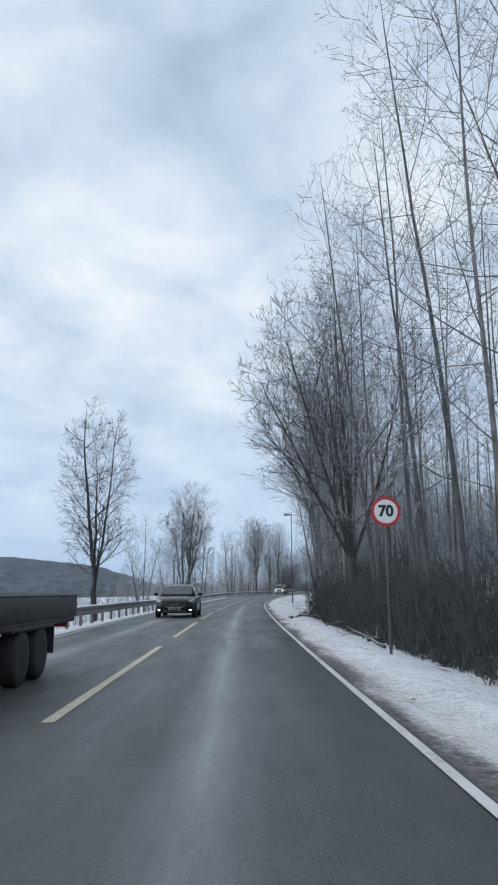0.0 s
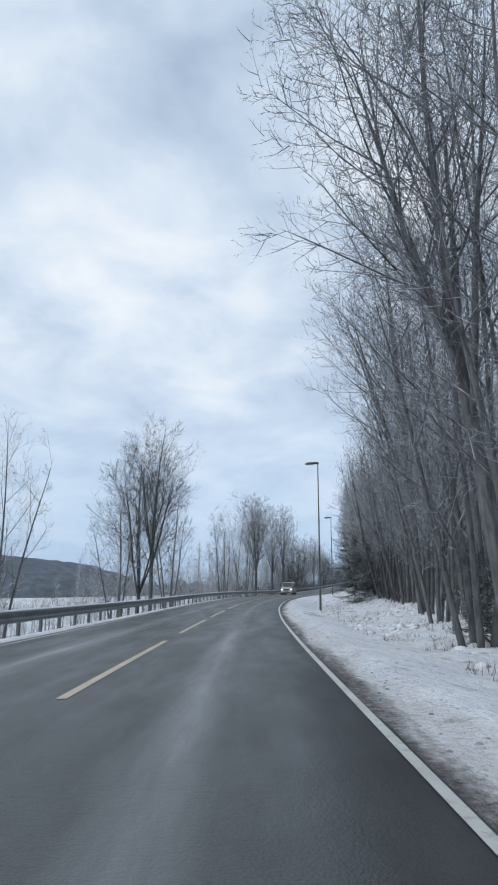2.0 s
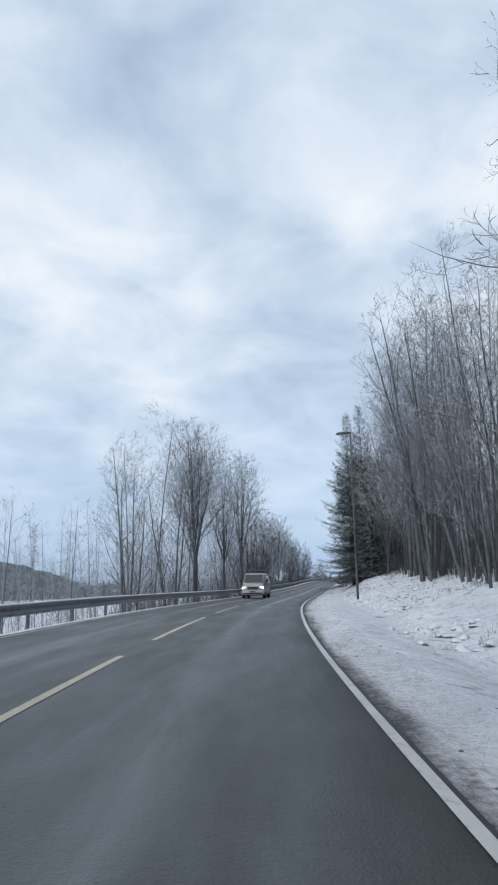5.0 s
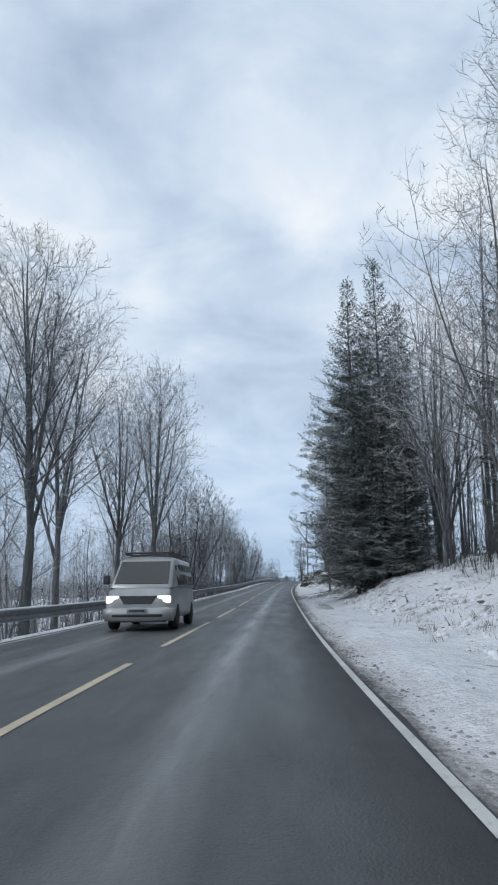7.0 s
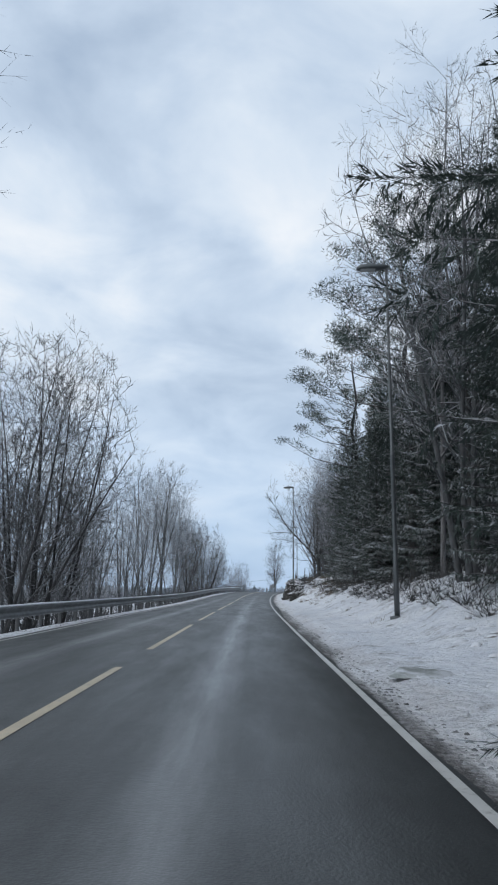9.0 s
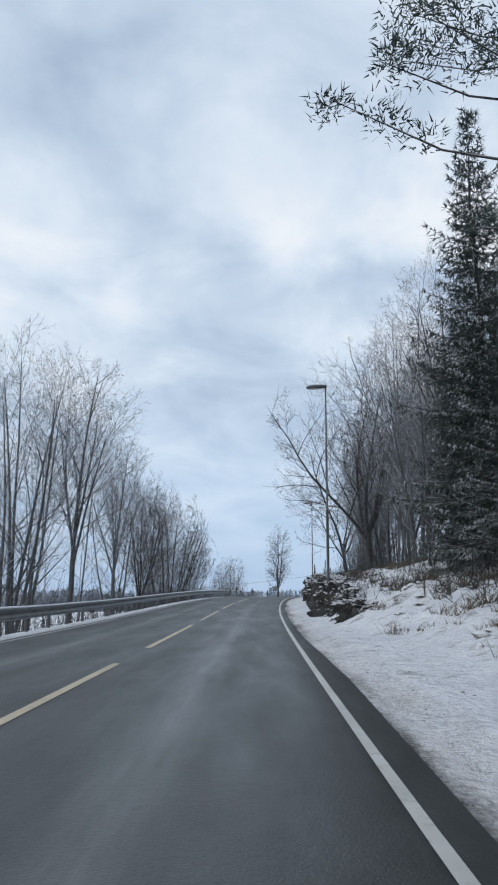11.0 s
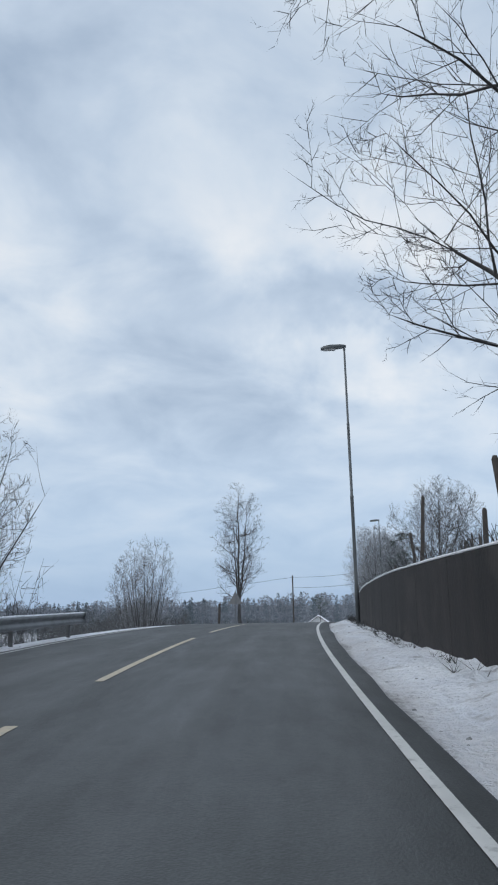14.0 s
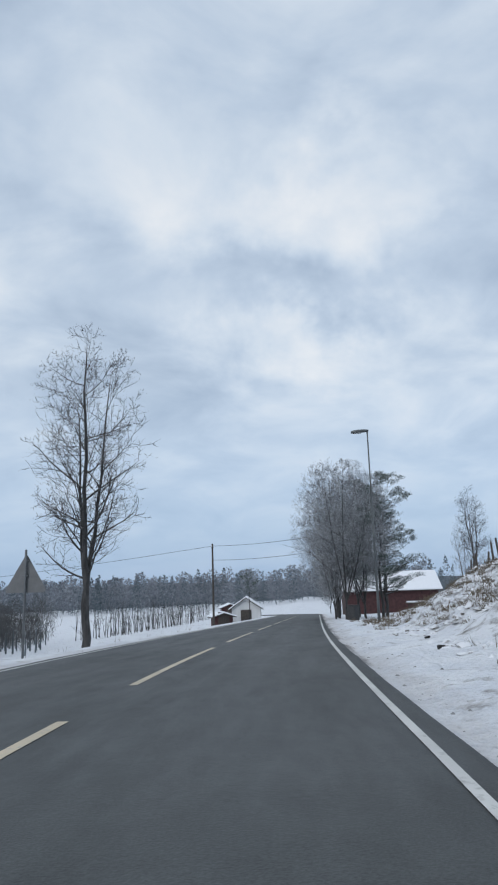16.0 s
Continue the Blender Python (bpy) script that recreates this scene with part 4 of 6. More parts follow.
def build_trees():
    st = Stock()
    rng = random.Random(11)
    grey = "bare leafless tree with grey bark and lightly frosted twigs"
    for i in range(6):
        st.add(f"pole{i}", make_tree("pole", 19, 40 + i, M_BARK if i % 3 else M_BARK_PALE, M_TWIG, "tall slender bare forest tree with dark bark"), 19)
    for i in range(3):
        st.add(f"back{i}", make_tree("pole", 19, 140 + i, M_BARK, M_TWIG, "tall slender bare tree deeper in the wood", 0.75), 19)
    for i in range(3):
        st.add(f"young{i}", make_tree("frost", 13, 60 + i, M_BARK, M_TWIG_FROST, "young bare tree with pale frosted twigs", 0.62), 13)
    for i in range(4):
        st.add(f"twin{i}", make_tree("twin", 16, 70 + i, M_BARK, M_TWIG, "bare tree with several grey stems and lightly frosted twigs"), 16)
    for i in range(2):
        st.add(f"broad{i}", make_tree("broad", 14, 80 + i, M_BARK_DARK, M_TWIG_DARK, "bare broad-crowned tree with spreading dark limbs", 0.9), 14)
    for i in range(2):
        st.add(f"ash{i}", make_tree("ash", 13, 84 + i, M_BARK_DARK, M_TWIG_DARK, "bare upright tree with ascending dark limbs and fine twigs"), 13)
    st.add("slim", make_tree("lone", 13, 88, M_BARK_DARK, M_TWIG_DARK, "bare upright tree with several crooked ascending limbs beside the road"), 13)
    for i in range(2):
        st.add(f"vase{i}", make_tree("vase", 17, 94 + i, M_BARK, M_TWIG, "tall bare tree with a straight trunk and rising limbs"), 17)
    for i in range(2):
        st.add(f"bush{i}", make_tree("bush", 9, 90 + i, M_BARK_DARK, M_TWIG_MID, "bare many-stemmed alder thicket with frosted twigs"), 9)
    for i in range(2):
        st.add(f"frost{i}", make_tree("frost", 14.5, 100 + i, M_BARK_DARK, M_TWIG, "bare tree with a dense hoar-frosted crown", 1.22), 14.5)
    for i in range(3):
        st.add(f"spruce{i}", make_spruce(17, 110 + i, M_NEEDLE, "tall dark green spruce with snow on its branches"), 17)
    for i in range(2):
        st.add(f"tall_spruce{i}", make_spruce(18.8, 115 + i, M_NEEDLE, "tall layered spruce with snow along its drooping boughs", 0.225, 0.36), 18.8)
    st.add("little_spruce", make_spruce(4.6, 120, M_NEEDLE_FROST, "small snow-laden spruce at the edge of the wood", 0.30, 0.6), 4.6)
    st.add("pine0", make_pine(13, 130, M_NEEDLE, "dark green pine with a bare lower trunk"), 13)
    st.add("pine2", make_pine(11, 133, M_NEEDLE, "dense dark pine with layered snowy boughs beside the barn", 0.16, 1.7), 11)

    # beside the guardrail
    row = [(46.3, -5.75, 12.0, "slim"), (70.5, -7.2, 9.4, "twin1"), (95.3, -8.4, 11.5, "twin2"), (101.8, -7.4, 17.0, "vase1"), (98.8, -7.7, 14.2, "ash0"), (103.5, -6.4, 11.8, "twin3"),
           (148, -9.5, 14.5, "pole0"), (154.5, -9.5, 18.5, "pole3"), (156.5, -12, 17.5, "twin0"), (160, -9.4, 16, "twin2"), (163.5, -8.0, 18.6, "vase0"),
           (166, -9.2, 18, "pole1"), (172.2, -9.6, 19.5, "vase1"), (177, -7.5, 15.9, "vase1"), (182, -6.2, 17.9, "vase0"), (187, -9.4, 11.5, "twin0"), (191, -9.8, 12.5, "twin1"), (196.8, -7.4, 13.8, "bush0"), (199.2, -6.5, 13.0, "bush1"),
           (202, -8.5, 13.0, "twin3"), (206, -8.2, 9.6, "bush0"), (210, -9.4, 10.5, "twin2"), (215, -8.2, 10.0, "twin1"), (220, -9.2, 11, "twin0"), (225, -8, 11.5, "twin3"), (230, -8.5, 12, "twin0"),
           (235, -8, 14, "twin2"), (240, -9.2, 17, "twin0"), (245.5, -8.4, 16.5, "vase1"), (250, -9.2, 14.5, "pole2"), (255, -8.4, 13.5, "vase0"), (259, -9.3, 12.5, "twin2"), (263, -8.4, 11.5, "ash0"),
           (267.5, -9, 13.5, "twin1"), (271, -7.8, 12.0, "bush0"), (275, -9.0, 13.2, "bush1"), (279.5, -8.4, 10.0, "bush0")]
    for s, lat, h, key in row:
        st.plant(key, s, lat, h, rng.random() * 360, group="trees behind the guardrail")
    for s in range(140, 268, 7):
        st.plant(rng.choice(["back0", "back1", "back2", "young0"]), s + 3 * rng.random(), -13 - 9 * rng.random(), 11 + 5 * rng.random(), rng.random() * 360, group="trees below the road")
    st.plant("bush1", 311.5, -11.0, 8.4, 40)
    st.plant("bush0", 313.5, -12.6, 7.4, 140)
    st.plant("bush0", 296, -17, 5.0, 130)
    st.plant("bush1", 287, -14, 6.0, 230)
    st.plant("slim", 322.4, -6.2, 13.5, 200)

    # the wood along the verge
    def edge(s):
        return float(np.interp(s, [10, 58, 66, 80, 100, 138, 150, 166, 178, 226, 238, 268], [6.9, 6.9, 8.4, 10.5, 11.0, 9.9, 9.2, 9.2, 8.2, 8.2, 7.8, 8.6]))

    def tall(s):
        return float(np.interp(s, [10, 60, 75, 92, 110, 132, 146, 165, 200, 212, 226, 240, 268], [20, 20, 19.5, 18, 15, 15, 20, 21, 20, 17, 13.5, 12.5, 11.5]))

    s = 13.0
    while s < 268:
        e, h = edge(s), tall(s)
        keys = ["young0", "twin1", "pole2", "pole4", "twin3"] if 96 < s < 138 else ["pole0", "pole2", "pole4", "back1", "back2"] if s < 62 else ["pole0", "pole1", "pole2", "pole3", "pole4", "pole5", "twin1", "twin3"]
        if 144 < s < 166:
            keys, h, e = ["young0", "young1", "pole1", "twin2", "twin1"], h * 0.97, e + 0.9
        if 186 < s < 232 and rng.random() < 0.72:
            keys, h, e = ["spruce0", "spruce1", "spruce2", "spruce0"], h * 0.74, e + 0.6
        if not 163 < s < 186:
            st.plant(rng.choice(keys), s, e + 1.2 * rng.random(), h * (0.82 + 0.3 * rng.random()), rng.random() * 360, (1.5 * rng.gauss(0, 1), 1.2 * rng.gauss(0, 1)), "trees of the roadside wood")
        s += 2.3 + 1.5 * rng.random()
    for depth, step in ((3.6, 3.4), (7.5, 4.4), (12.5, 4.0)):
        s = 14.0 + depth
        while s < 266:
            e, h = edge(s), tall(s)
            key = rng.choice(["young0", "back2", "back1"] if 90 < s < 140 else ["back0", "back1", "back2"])
            if 166 < s < 230 and depth < 10 and rng.random() < 0.2:
                key = rng.choice(["spruce0", "spruce1", "spruce2"])
            if (s < 66 or s > 212) and depth > 7 or depth > 12 and not 74 < s < 142 or s < 62 and rng.random() < 0.12:
                s += step
                continue
            st.plant(key, s, e + depth + 2.2 * rng.random(), h * (0.85 + 0.25 * rng.random()), rng.random() * 360, group="trees of the roadside wood")
            s += step * (0.7 + 0.6 * rng.random())
    for s, lat, h, key in ((175.3, 6.6, 18.9, "tall_spruce0"), (173.4, 7.9, 18.3, "tall_spruce1"), (180.5, 9.6, 13, "spruce0"), (178.5, 7.4, 8.5, "spruce0"), (171.2, 8.6, 10, "spruce1"), (176.5, 11.4, 15, "young1"), (170.2, 10.6, 15, "young2"), (168, 9.8, 14, "young0"), (189, 8.8, 13, "spruce1"), (195, 9.2, 14, "pine0"), (203, 9.0, 16.5, "pine0"),
                           (209, 8.4, 11, "spruce0"), (214, 9.6, 13.5, "spruce2"), (219, 8.6, 17, "pine0"), (228, 9.2, 16, "spruce1"), (199, 11, 15, "spruce0"), (207, 11.5, 17, "spruce2"), (224, 11, 15, "spruce0"), (184.5, 8.4, 9, "spruce0")):
        st.plant(key, s, lat, h, rng.random() * 360, group="conifers of the roadside wood")
    for s, lat, h in ((106.5, 9.0, 5.6), (109.5, 10.2, 5.0), (63, 7.6, 2.4)):
        st.plant("little_spruce", s, lat, h, rng.random() * 360)
    for s, lat, h, key in ((57, 6.9, 15, "twin3"), (62, 7.2, 14, "twin1"), (67, 8.0, 13, "pole3"), (72, 8.8, 13, "twin2"), (78, 9.8, 13.5, "twin1"), (84, 10.6, 15, "pole1"), (90, 11.0, 15, "twin3")):
        st.plant(key, s, lat, h, rng.random() * 360, group="trees of the roadside wood")
    for s, lat, h, key in ((231, 9.2, 12.5, "twin0"), (233.5, 11.5, 13, "bush0"), (236.5, 8.8, 12, "twin2"), (239, 12, 13, "bush1"), (241.5, 9.4, 12.5, "twin0"), (244.5, 11.5, 12, "twin2"), (249, 9.6, 11.5, "bush0"), (252, 12.5, 12, "twin0"),
                           (255.5, 9.4, 10.5, "twin2"), (259, 11.5, 10, "bush1"), (263, 10.2, 8, "bush0"), (235, 15, 13, "bush1"), (246, 15.5, 12, "bush0"), (256, 15.5, 11, "bush1"), (271, 10.5, 4.5, "bush1"), (265.5, 8.6, 4.0, "bush0")):
        st.plant(key, s, lat, h, rng.random() * 360, group="trees of the roadside wood")
    st.plant("broad1", 268.4, 8.1, 12.6, 70, (0, -6))
    st.plant("ash1", 43.5, 7.0, 17.5, 200, (0, -5))
    st.plant("vase1", 59.5, 7.2, 18.5, 130, (0, -7))
    st.plant("young1", 194, 9.6, 17.5, 50)
    st.plant("twin2", 199.5, 10.4, 17, 250)
    st.plant("vase0", 79.5, 9.8, 21.0, 80, (0, -4))
    st.plant("broad0", 246, 7.9, 13.5, 300)
    st.add("low", make_tree("low", 7, 97, M_BARK_DARK, M_TWIG_DARK, "low broad bare tree on the bank behind the wall"), 7)
    st.plant("low", 305.8, 9.9, 6.3, 120)

    # past the wall
    st.plant("bush0", 304, 9.5, 4.6, 15)
    st.plant("bush1", 305, 11.5, 3.6, 95)
    for s, lat, h, key in ((351, 5.0, 12.6, "frost0"), (357, 4.6, 13.8, "frost1"), (363, 4.6, 13.4, "frost0"), (369, 5.0, 12.6, "frost1"), (354, 6.6, 11.8, "frost1"), (360, 6.4, 13.0, "frost0"), (366, 6.8, 12.4, "frost1"), (353, 4.2, 8.5, "frost1")):
        st.plant(key, s, lat, h, rng.random() * 360, group="frosted trees beside the barn")
    st.plant("pine2", 354, 8.0, 11.2, 10)
    st.plant("pine2", 360, 8.8, 9.6, 110)
    st.plant("slim", 341.5, 12.9, 6.6, 30)
    st.plant("twin2", 340.0, 11.9, 4.0, 150)
    st.plant("pine0", 394.5, -6.6, 6.4, 210)
    st.plant("frost1", 412, 4.8, 7.0, 60)
    st.plant("frost0", 430, 7.0, 8.0, 160)


def woods_band(name, label, places, seed, dark, sizes, flakes=240, twiggy=False):
    """A far belt of trees too small to count: trunks, and crowns of many small flakes or upright twigs."""
    rng = random.Random(seed)
    v, f, kind = [], [], []
    for p in places:
        h = sizes[0] + (sizes[1] - sizes[0]) * rng.random()
        conifer = rng.random() < dark
        w = h * (0.26 if conifer else 0.36)
        b = len(v)
        v += [p + Vector((-0.1, 0, -1)), p + Vector((0.1, 0, -1)), p + Vector((0, 0, h * 0.6))]
        f.append((b, b + 1, b + 2))
        kind.append(0)
        for _ in range(flakes):
            u = rng.random()
            a = rng.random() * 6.28
            if conifer:
                r = w * (1 - u) * (0.3 + 0.7 * rng.random()) + 0.1
                z = h * (0.05 + 0.93 * u)
            else:
                r = w * math.sin(min(3.1, 0.45 + 2.5 * u)) * rng.random() ** 0.5
                z = h * (0.12 + 0.85 * u)
            q = p + Vector((math.cos(a) * r, math.sin(a) * r, z))
            size = h * (0.026 + 0.042 * rng.random()) * (0.8 if conifer else 1.0)
            d1, d2 = rand_dir(rng) * size, rand_dir(rng) * size
            if twiggy:
                d1, d2 = rand_dir(rng) * 0.035, (rand_dir(rng) + UP * 0.9) * size * 2.6
            b = len(v)
            v += [q - d1 * 0.5, q + d1 * 0.5, q + d2]
            f.append((b, b + 1, b + 2))
            kind.append(0 if conifer else 1)
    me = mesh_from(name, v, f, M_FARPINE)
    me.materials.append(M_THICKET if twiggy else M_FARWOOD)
    me.polygons.foreach_set("material_index", kind)
    tagged(new(name, me), label, "far woods", kind="stuff")


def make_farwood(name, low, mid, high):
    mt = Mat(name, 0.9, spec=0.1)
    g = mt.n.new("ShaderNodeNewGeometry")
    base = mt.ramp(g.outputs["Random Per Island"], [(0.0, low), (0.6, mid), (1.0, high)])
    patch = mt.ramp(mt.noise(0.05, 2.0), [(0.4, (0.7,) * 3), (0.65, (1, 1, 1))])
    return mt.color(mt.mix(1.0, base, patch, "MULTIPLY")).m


# distance haze is put into these two colours: paler and bluer than near trees
M_FARPINE = make_farwood("hazed_conifers", (0.11, 0.14, 0.16), (0.155, 0.19, 0.215), (0.24, 0.28, 0.31))
M_FARWOOD = make_farwood("hazed_broadleaf", (0.20, 0.22, 0.25), (0.27, 0.29, 0.325), (0.36, 0.385, 0.42))


M_THICKET = make_farwood("thicket_twigs", (0.075, 0.078, 0.08), (0.12, 0.123, 0.126), (0.19, 0.195, 0.20))


def build_far_woods():
    rng = random.Random(5)
    field = []
    for _ in range(1000):
        s = 545 + 130 * rng.random()
        lat = -290 + 340 * rng.random()
        field.append(far_spot(s, lat, rise(420, max(-250, lat))))
    woods_band("far_woods", "distant mixed forest beyond the fields, frosted crowns with haze painted into their colour", field, 1, 0.45, (9, 15), 230)
    near = []
    for _ in range(70):
        s = 318 + 45 * rng.random()
        near.append(far_spot(s, -60 - 60 * rng.random(), rise(s, -100)))
    woods_band("far_woods", "grey belt of leafless trees below the road", near, 2, 0.0, (2.5, 4.5), 170, True)
    brake = []
    for _ in range(260):
        s = 328 + 66 * rng.random()
        lat = -17.5 - max(0.0, s - 348) * 0.39 - 22 * rng.random()
        brake.append(spot(s, lat, rise(s, lat)))
    woods_band("far_woods", "dark leafless thicket at the foot of the field", brake, 9, 0.0, (2.4, 4.6), 260, True)
    low = []
    for _ in range(420):
        s = 60 + 240 * rng.random()
        low.append(far_spot(s, -45 - 75 * rng.random(), rise(s, -70)))
    woods_band("far_woods", "grey leafless woodland in the valley below the road", low, 3, 0.1, (7, 11), 150, True)
    back = []
    for _ in range(230):
        s = 72 + 140 * rng.random()
        back.append(far_spot(s, 27 + 22 * rng.random(), rise(s, 35)))
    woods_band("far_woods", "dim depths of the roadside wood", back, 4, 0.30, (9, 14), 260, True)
    fill = Tubes()
    for _ in range(210):
        s = 66 + 150 * rng.random()
        lat = 17 + 14 * rng.random()
        p = spot(s, lat, rise(s, lat) - 0.2)
        h = (12 + 7 * rng.random()) * (0.72 if 88 < s < 140 else 1.0)
        tip = p + Vector((rng.gauss(0, 0.5), rng.gauss(0, 0.5), h))
        fill.add([p, p.lerp(tip, 0.5), tip], [0.10, 0.07, 0.015], 4)
        for _k in range(300):
            u = 0.12 + 0.88 * rng.random()
            q = p.lerp(tip, u) + Vector((rng.gauss(0, 1), rng.gauss(0, 1), 0)) * (0.85 * (1.15 - u))
            e = (rand_dir(rng) + UP * 0.8).normalized() * (0.4 + 0.7 * rng.random())
            fill.sliver(q, q + e, e.cross(rand_dir(rng)).normalized() * 0.012)
    tagged(new("wood_depth", fill.mesh("wood_depth", M_TWIG, False)), "dense leafless trees deep in the roadside wood", "woods", kind="stuff")
    slope = Tubes()
    for _ in range(240):
        s = 140 + 135 * rng.random()
        lat = -15 - 22 * rng.random()
        p = spot(s, lat, rise(s, lat) - 0.2)
        h = 9 + 6 * rng.random()
        tip = p + Vector((rng.gauss(0, 0.6), rng.gauss(0, 0.6), h))
        slope.add([p, p.lerp(tip, 0.5), tip], [0.055, 0.04, 0.010], 4)
        for _k in range(260):
            u = 0.15 + 0.85 * rng.random()
            q = p.lerp(tip, u) + Vector((rng.gauss(0, 1), rng.gauss(0, 1), 0)) * (0.95 * (1.15 - u))
            e = (rand_dir(rng) + UP * 0.8).normalized() * (0.4 + 0.7 * rng.random())
            slope.sliver(q, q + e, e.cross(rand_dir(rng)).normalized() * 0.012)
    tagged(new("slope_woods", slope.mesh("slope_woods", M_TWIG_FROST, False)), "frosted leafless woodland on the slope below the guardrail", "woods", kind="stuff")
    right = []
    for _ in range(120):
        s = 420 + 160 * rng.random()
        right.append(far_spot(s, 45 + 130 * rng.random(), rise(420, 60)))
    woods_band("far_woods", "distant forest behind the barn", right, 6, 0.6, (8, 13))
    hedge = Tubes()
    for i in range(200):
        s = 372 + 84 * rng.random()
        lat = -21 - 3 * rng.random()
        p = spot(s, lat, rise(s, lat) - 0.2)
        h = 2.2 + 2.2 * rng.random()
        tip = p + Vector((0.3 * rng.gauss(0, 1), 0.3 * rng.gauss(0, 1), h))
        hedge.add([p, p.lerp(tip, 0.5) + rand_dir(rng) * 0.1, tip], [0.05, 0.035, 0.01], 3)
        for _k in range(5):
            q = p.lerp(tip, 0.35 + 0.6 * rng.random())
            hedge.add([q, q + (rand_dir(rng) + UP).normalized() * 0.8], [0.02, 0.006], 3)
    tagged(new("field_hedge", hedge.mesh("field_hedge", M_BRUSH, False)), "row of thin bare saplings along the snowy field", "hedge", kind="stuff")


# ---------------------------------------------------------------- low growth
def build_low_growth():
    rng = random.Random(21)
    brush = Tubes()
    for i in range(3800):
        s = 12 + 255 * rng.random()
        if rng.random() < 0.45:
            s = 12 + 42 * rng.random()
        e = float(np.interp(s, [10, 50, 54, 80, 138, 166, 226, 268], [5.1, 5.1, 7.0, 10.4, 10.8, 8.8, 7.6, 7.2]))
        lat = e + 0.2 + 5.5 * rng.random() ** 1.4
        p = on_ground(s, lat, 0.05)
        h = 0.5 + 2.0 * rng.random() ** 1.5
        d = (UP + rand_dir(rng) * 0.45).normalized()
        mid = p + d * h * 0.5
        tip = mid + (d + rand_dir(rng) * 0.4).normalized() * h * 0.5
        brush.add([p, mid, tip], [0.014, 0.010, 0.004], 3)
        for _k in range(3):
            q = p.lerp(tip, 0.3 + 0.6 * rng.random())
            brush.add([q, q + (rand_dir(rng) + UP * 0.5).normalized() * h * 0.35], [0.007, 0.003], 3)
    for i in range(4200):
        early = i >= 2200
        s = 13 + 39 * rng.random() if early else 172 + 60 * rng.random()
        p = on_ground(s, 5.0 + 2.4 * rng.random() ** 0.8 if early else 6.7 + 3.4 * rng.random(), 0.05)
        h = 0.15 + 0.45 * rng.random() if early else 0.25 + 0.8 * rng.random()
        for _k in range(6):
            e = (rand_dir(rng) + UP * 0.7).normalized() * h * (0.5 + 0.6 * rng.random())
            brush.sliver(p, p + e, e.cross(rand_dir(rng)).normalized() * 0.012)
    for i in range(2300):
        s = 15 + 36 * rng.random()
        p = on_ground(s, 5.3 + 5.0 * rng.random() ** 1.2, 0.05)
        h = (0.6 + 1.5 * rng.random()) * (0.7 + 0.6 * (0.5 + noise.noise(Vector((s * 0.3, p.x * 0.4, 2)))))
        d = (UP + rand_dir(rng) * 0.40).normalized()
        tip = p + d * h
        brush.add([p, p.lerp(tip, 0.5) + rand_dir(rng) * 0.12, tip], [0.010, 0.008, 0.004], 3)
        for _k in range(17):
            q = p.lerp(tip, 0.10 + 0.88 * rng.random())
            e = (rand_dir(rng) + UP * 0.6).normalized() * (0.20 + 0.40 * rng.random())
            brush.sliver(q, q + e, e.cross(rand_dir(rng)).normalized() * 0.0075)
    # shrubs between the trunks further along
    for i in range(2300):
        s = 56 + 116 * rng.random()
        e = float(np.interp(s, [56, 66, 80, 138, 172], [7.3, 8.8, 10.9, 10.2, 9.4]))
        p = on_ground(s, e + 0.3 + 7.0 * rng.random(), 0.05)
        h = 0.8 + 3.0 * rng.random() ** 1.6
        d = (UP + rand_dir(rng) * 0.30).normalized()
        tip = p + d * h
        brush.add([p, p.lerp(tip, 0.5) + rand_dir(rng) * 0.12, tip], [0.013, 0.010, 0.004], 3)
        for _k in range(11):
            q = p.lerp(tip, 0.08 + 0.9 * rng.random())
            e = (rand_dir(rng) + UP * 0.7).normalized() * (0.3 + 0.6 * rng.random())
            brush.sliver(q, q + e, e.cross(rand_dir(rng)).normalized() * 0.010)
    # scrub behind the guardrail
    for i in range(2000):
        s = 138 + 146 * rng.random()
        p = on_ground(s, -5.4 - 8.0 * rng.random() ** 1.2, 0.05)
        h = 0.8 + 2.6 * rng.random() ** 1.4
        d = (UP + rand_dir(rng) * 0.35).normalized()
        tip = p + d * h
        brush.add([p, p.lerp(tip, 0.5) + rand_dir(rng) * 0.12, tip], [0.012, 0.009, 0.004], 3)
        for _k in range(10):
            q = p.lerp(tip, 0.08 + 0.9 * rng.random())
            e = (rand_dir(rng) + UP * 0.7).normalized() * (0.25 + 0.5 * rng.random())
            brush.sliver(q, q + e, e.cross(rand_dir(rng)).normalized() * 0.009)
    # brambles and saplings over the rocks and the wall
    for i in range(900):
        s = 229 + 66 * rng.random()
        lat = 5.5 + 1.6 * rng.random() if s < 267 else 5.15 + 1.2 * rng.random()
        p = on_ground(s, lat, 0.05)
        h = 0.25 + 0.75 * rng.random() ** 2
        d = (UP + rand_dir(rng) * 0.6).normalized()
        tip = p + d * h
        brush.add([p, p.lerp(tip, 0.5) + rand_dir(rng) * 0.06, tip], [0.010, 0.007, 0.003], 3)
        for _k in range(6):
            q = p.lerp(tip, 0.10 + 0.88 * rng.random())
            e = (rand_dir(rng) + UP * 0.2).normalized() * (0.12 + 0.25 * rng.random())
            brush.sliver(q, q + e, e.cross(rand_dir(rng)).normalized() * 0.007)
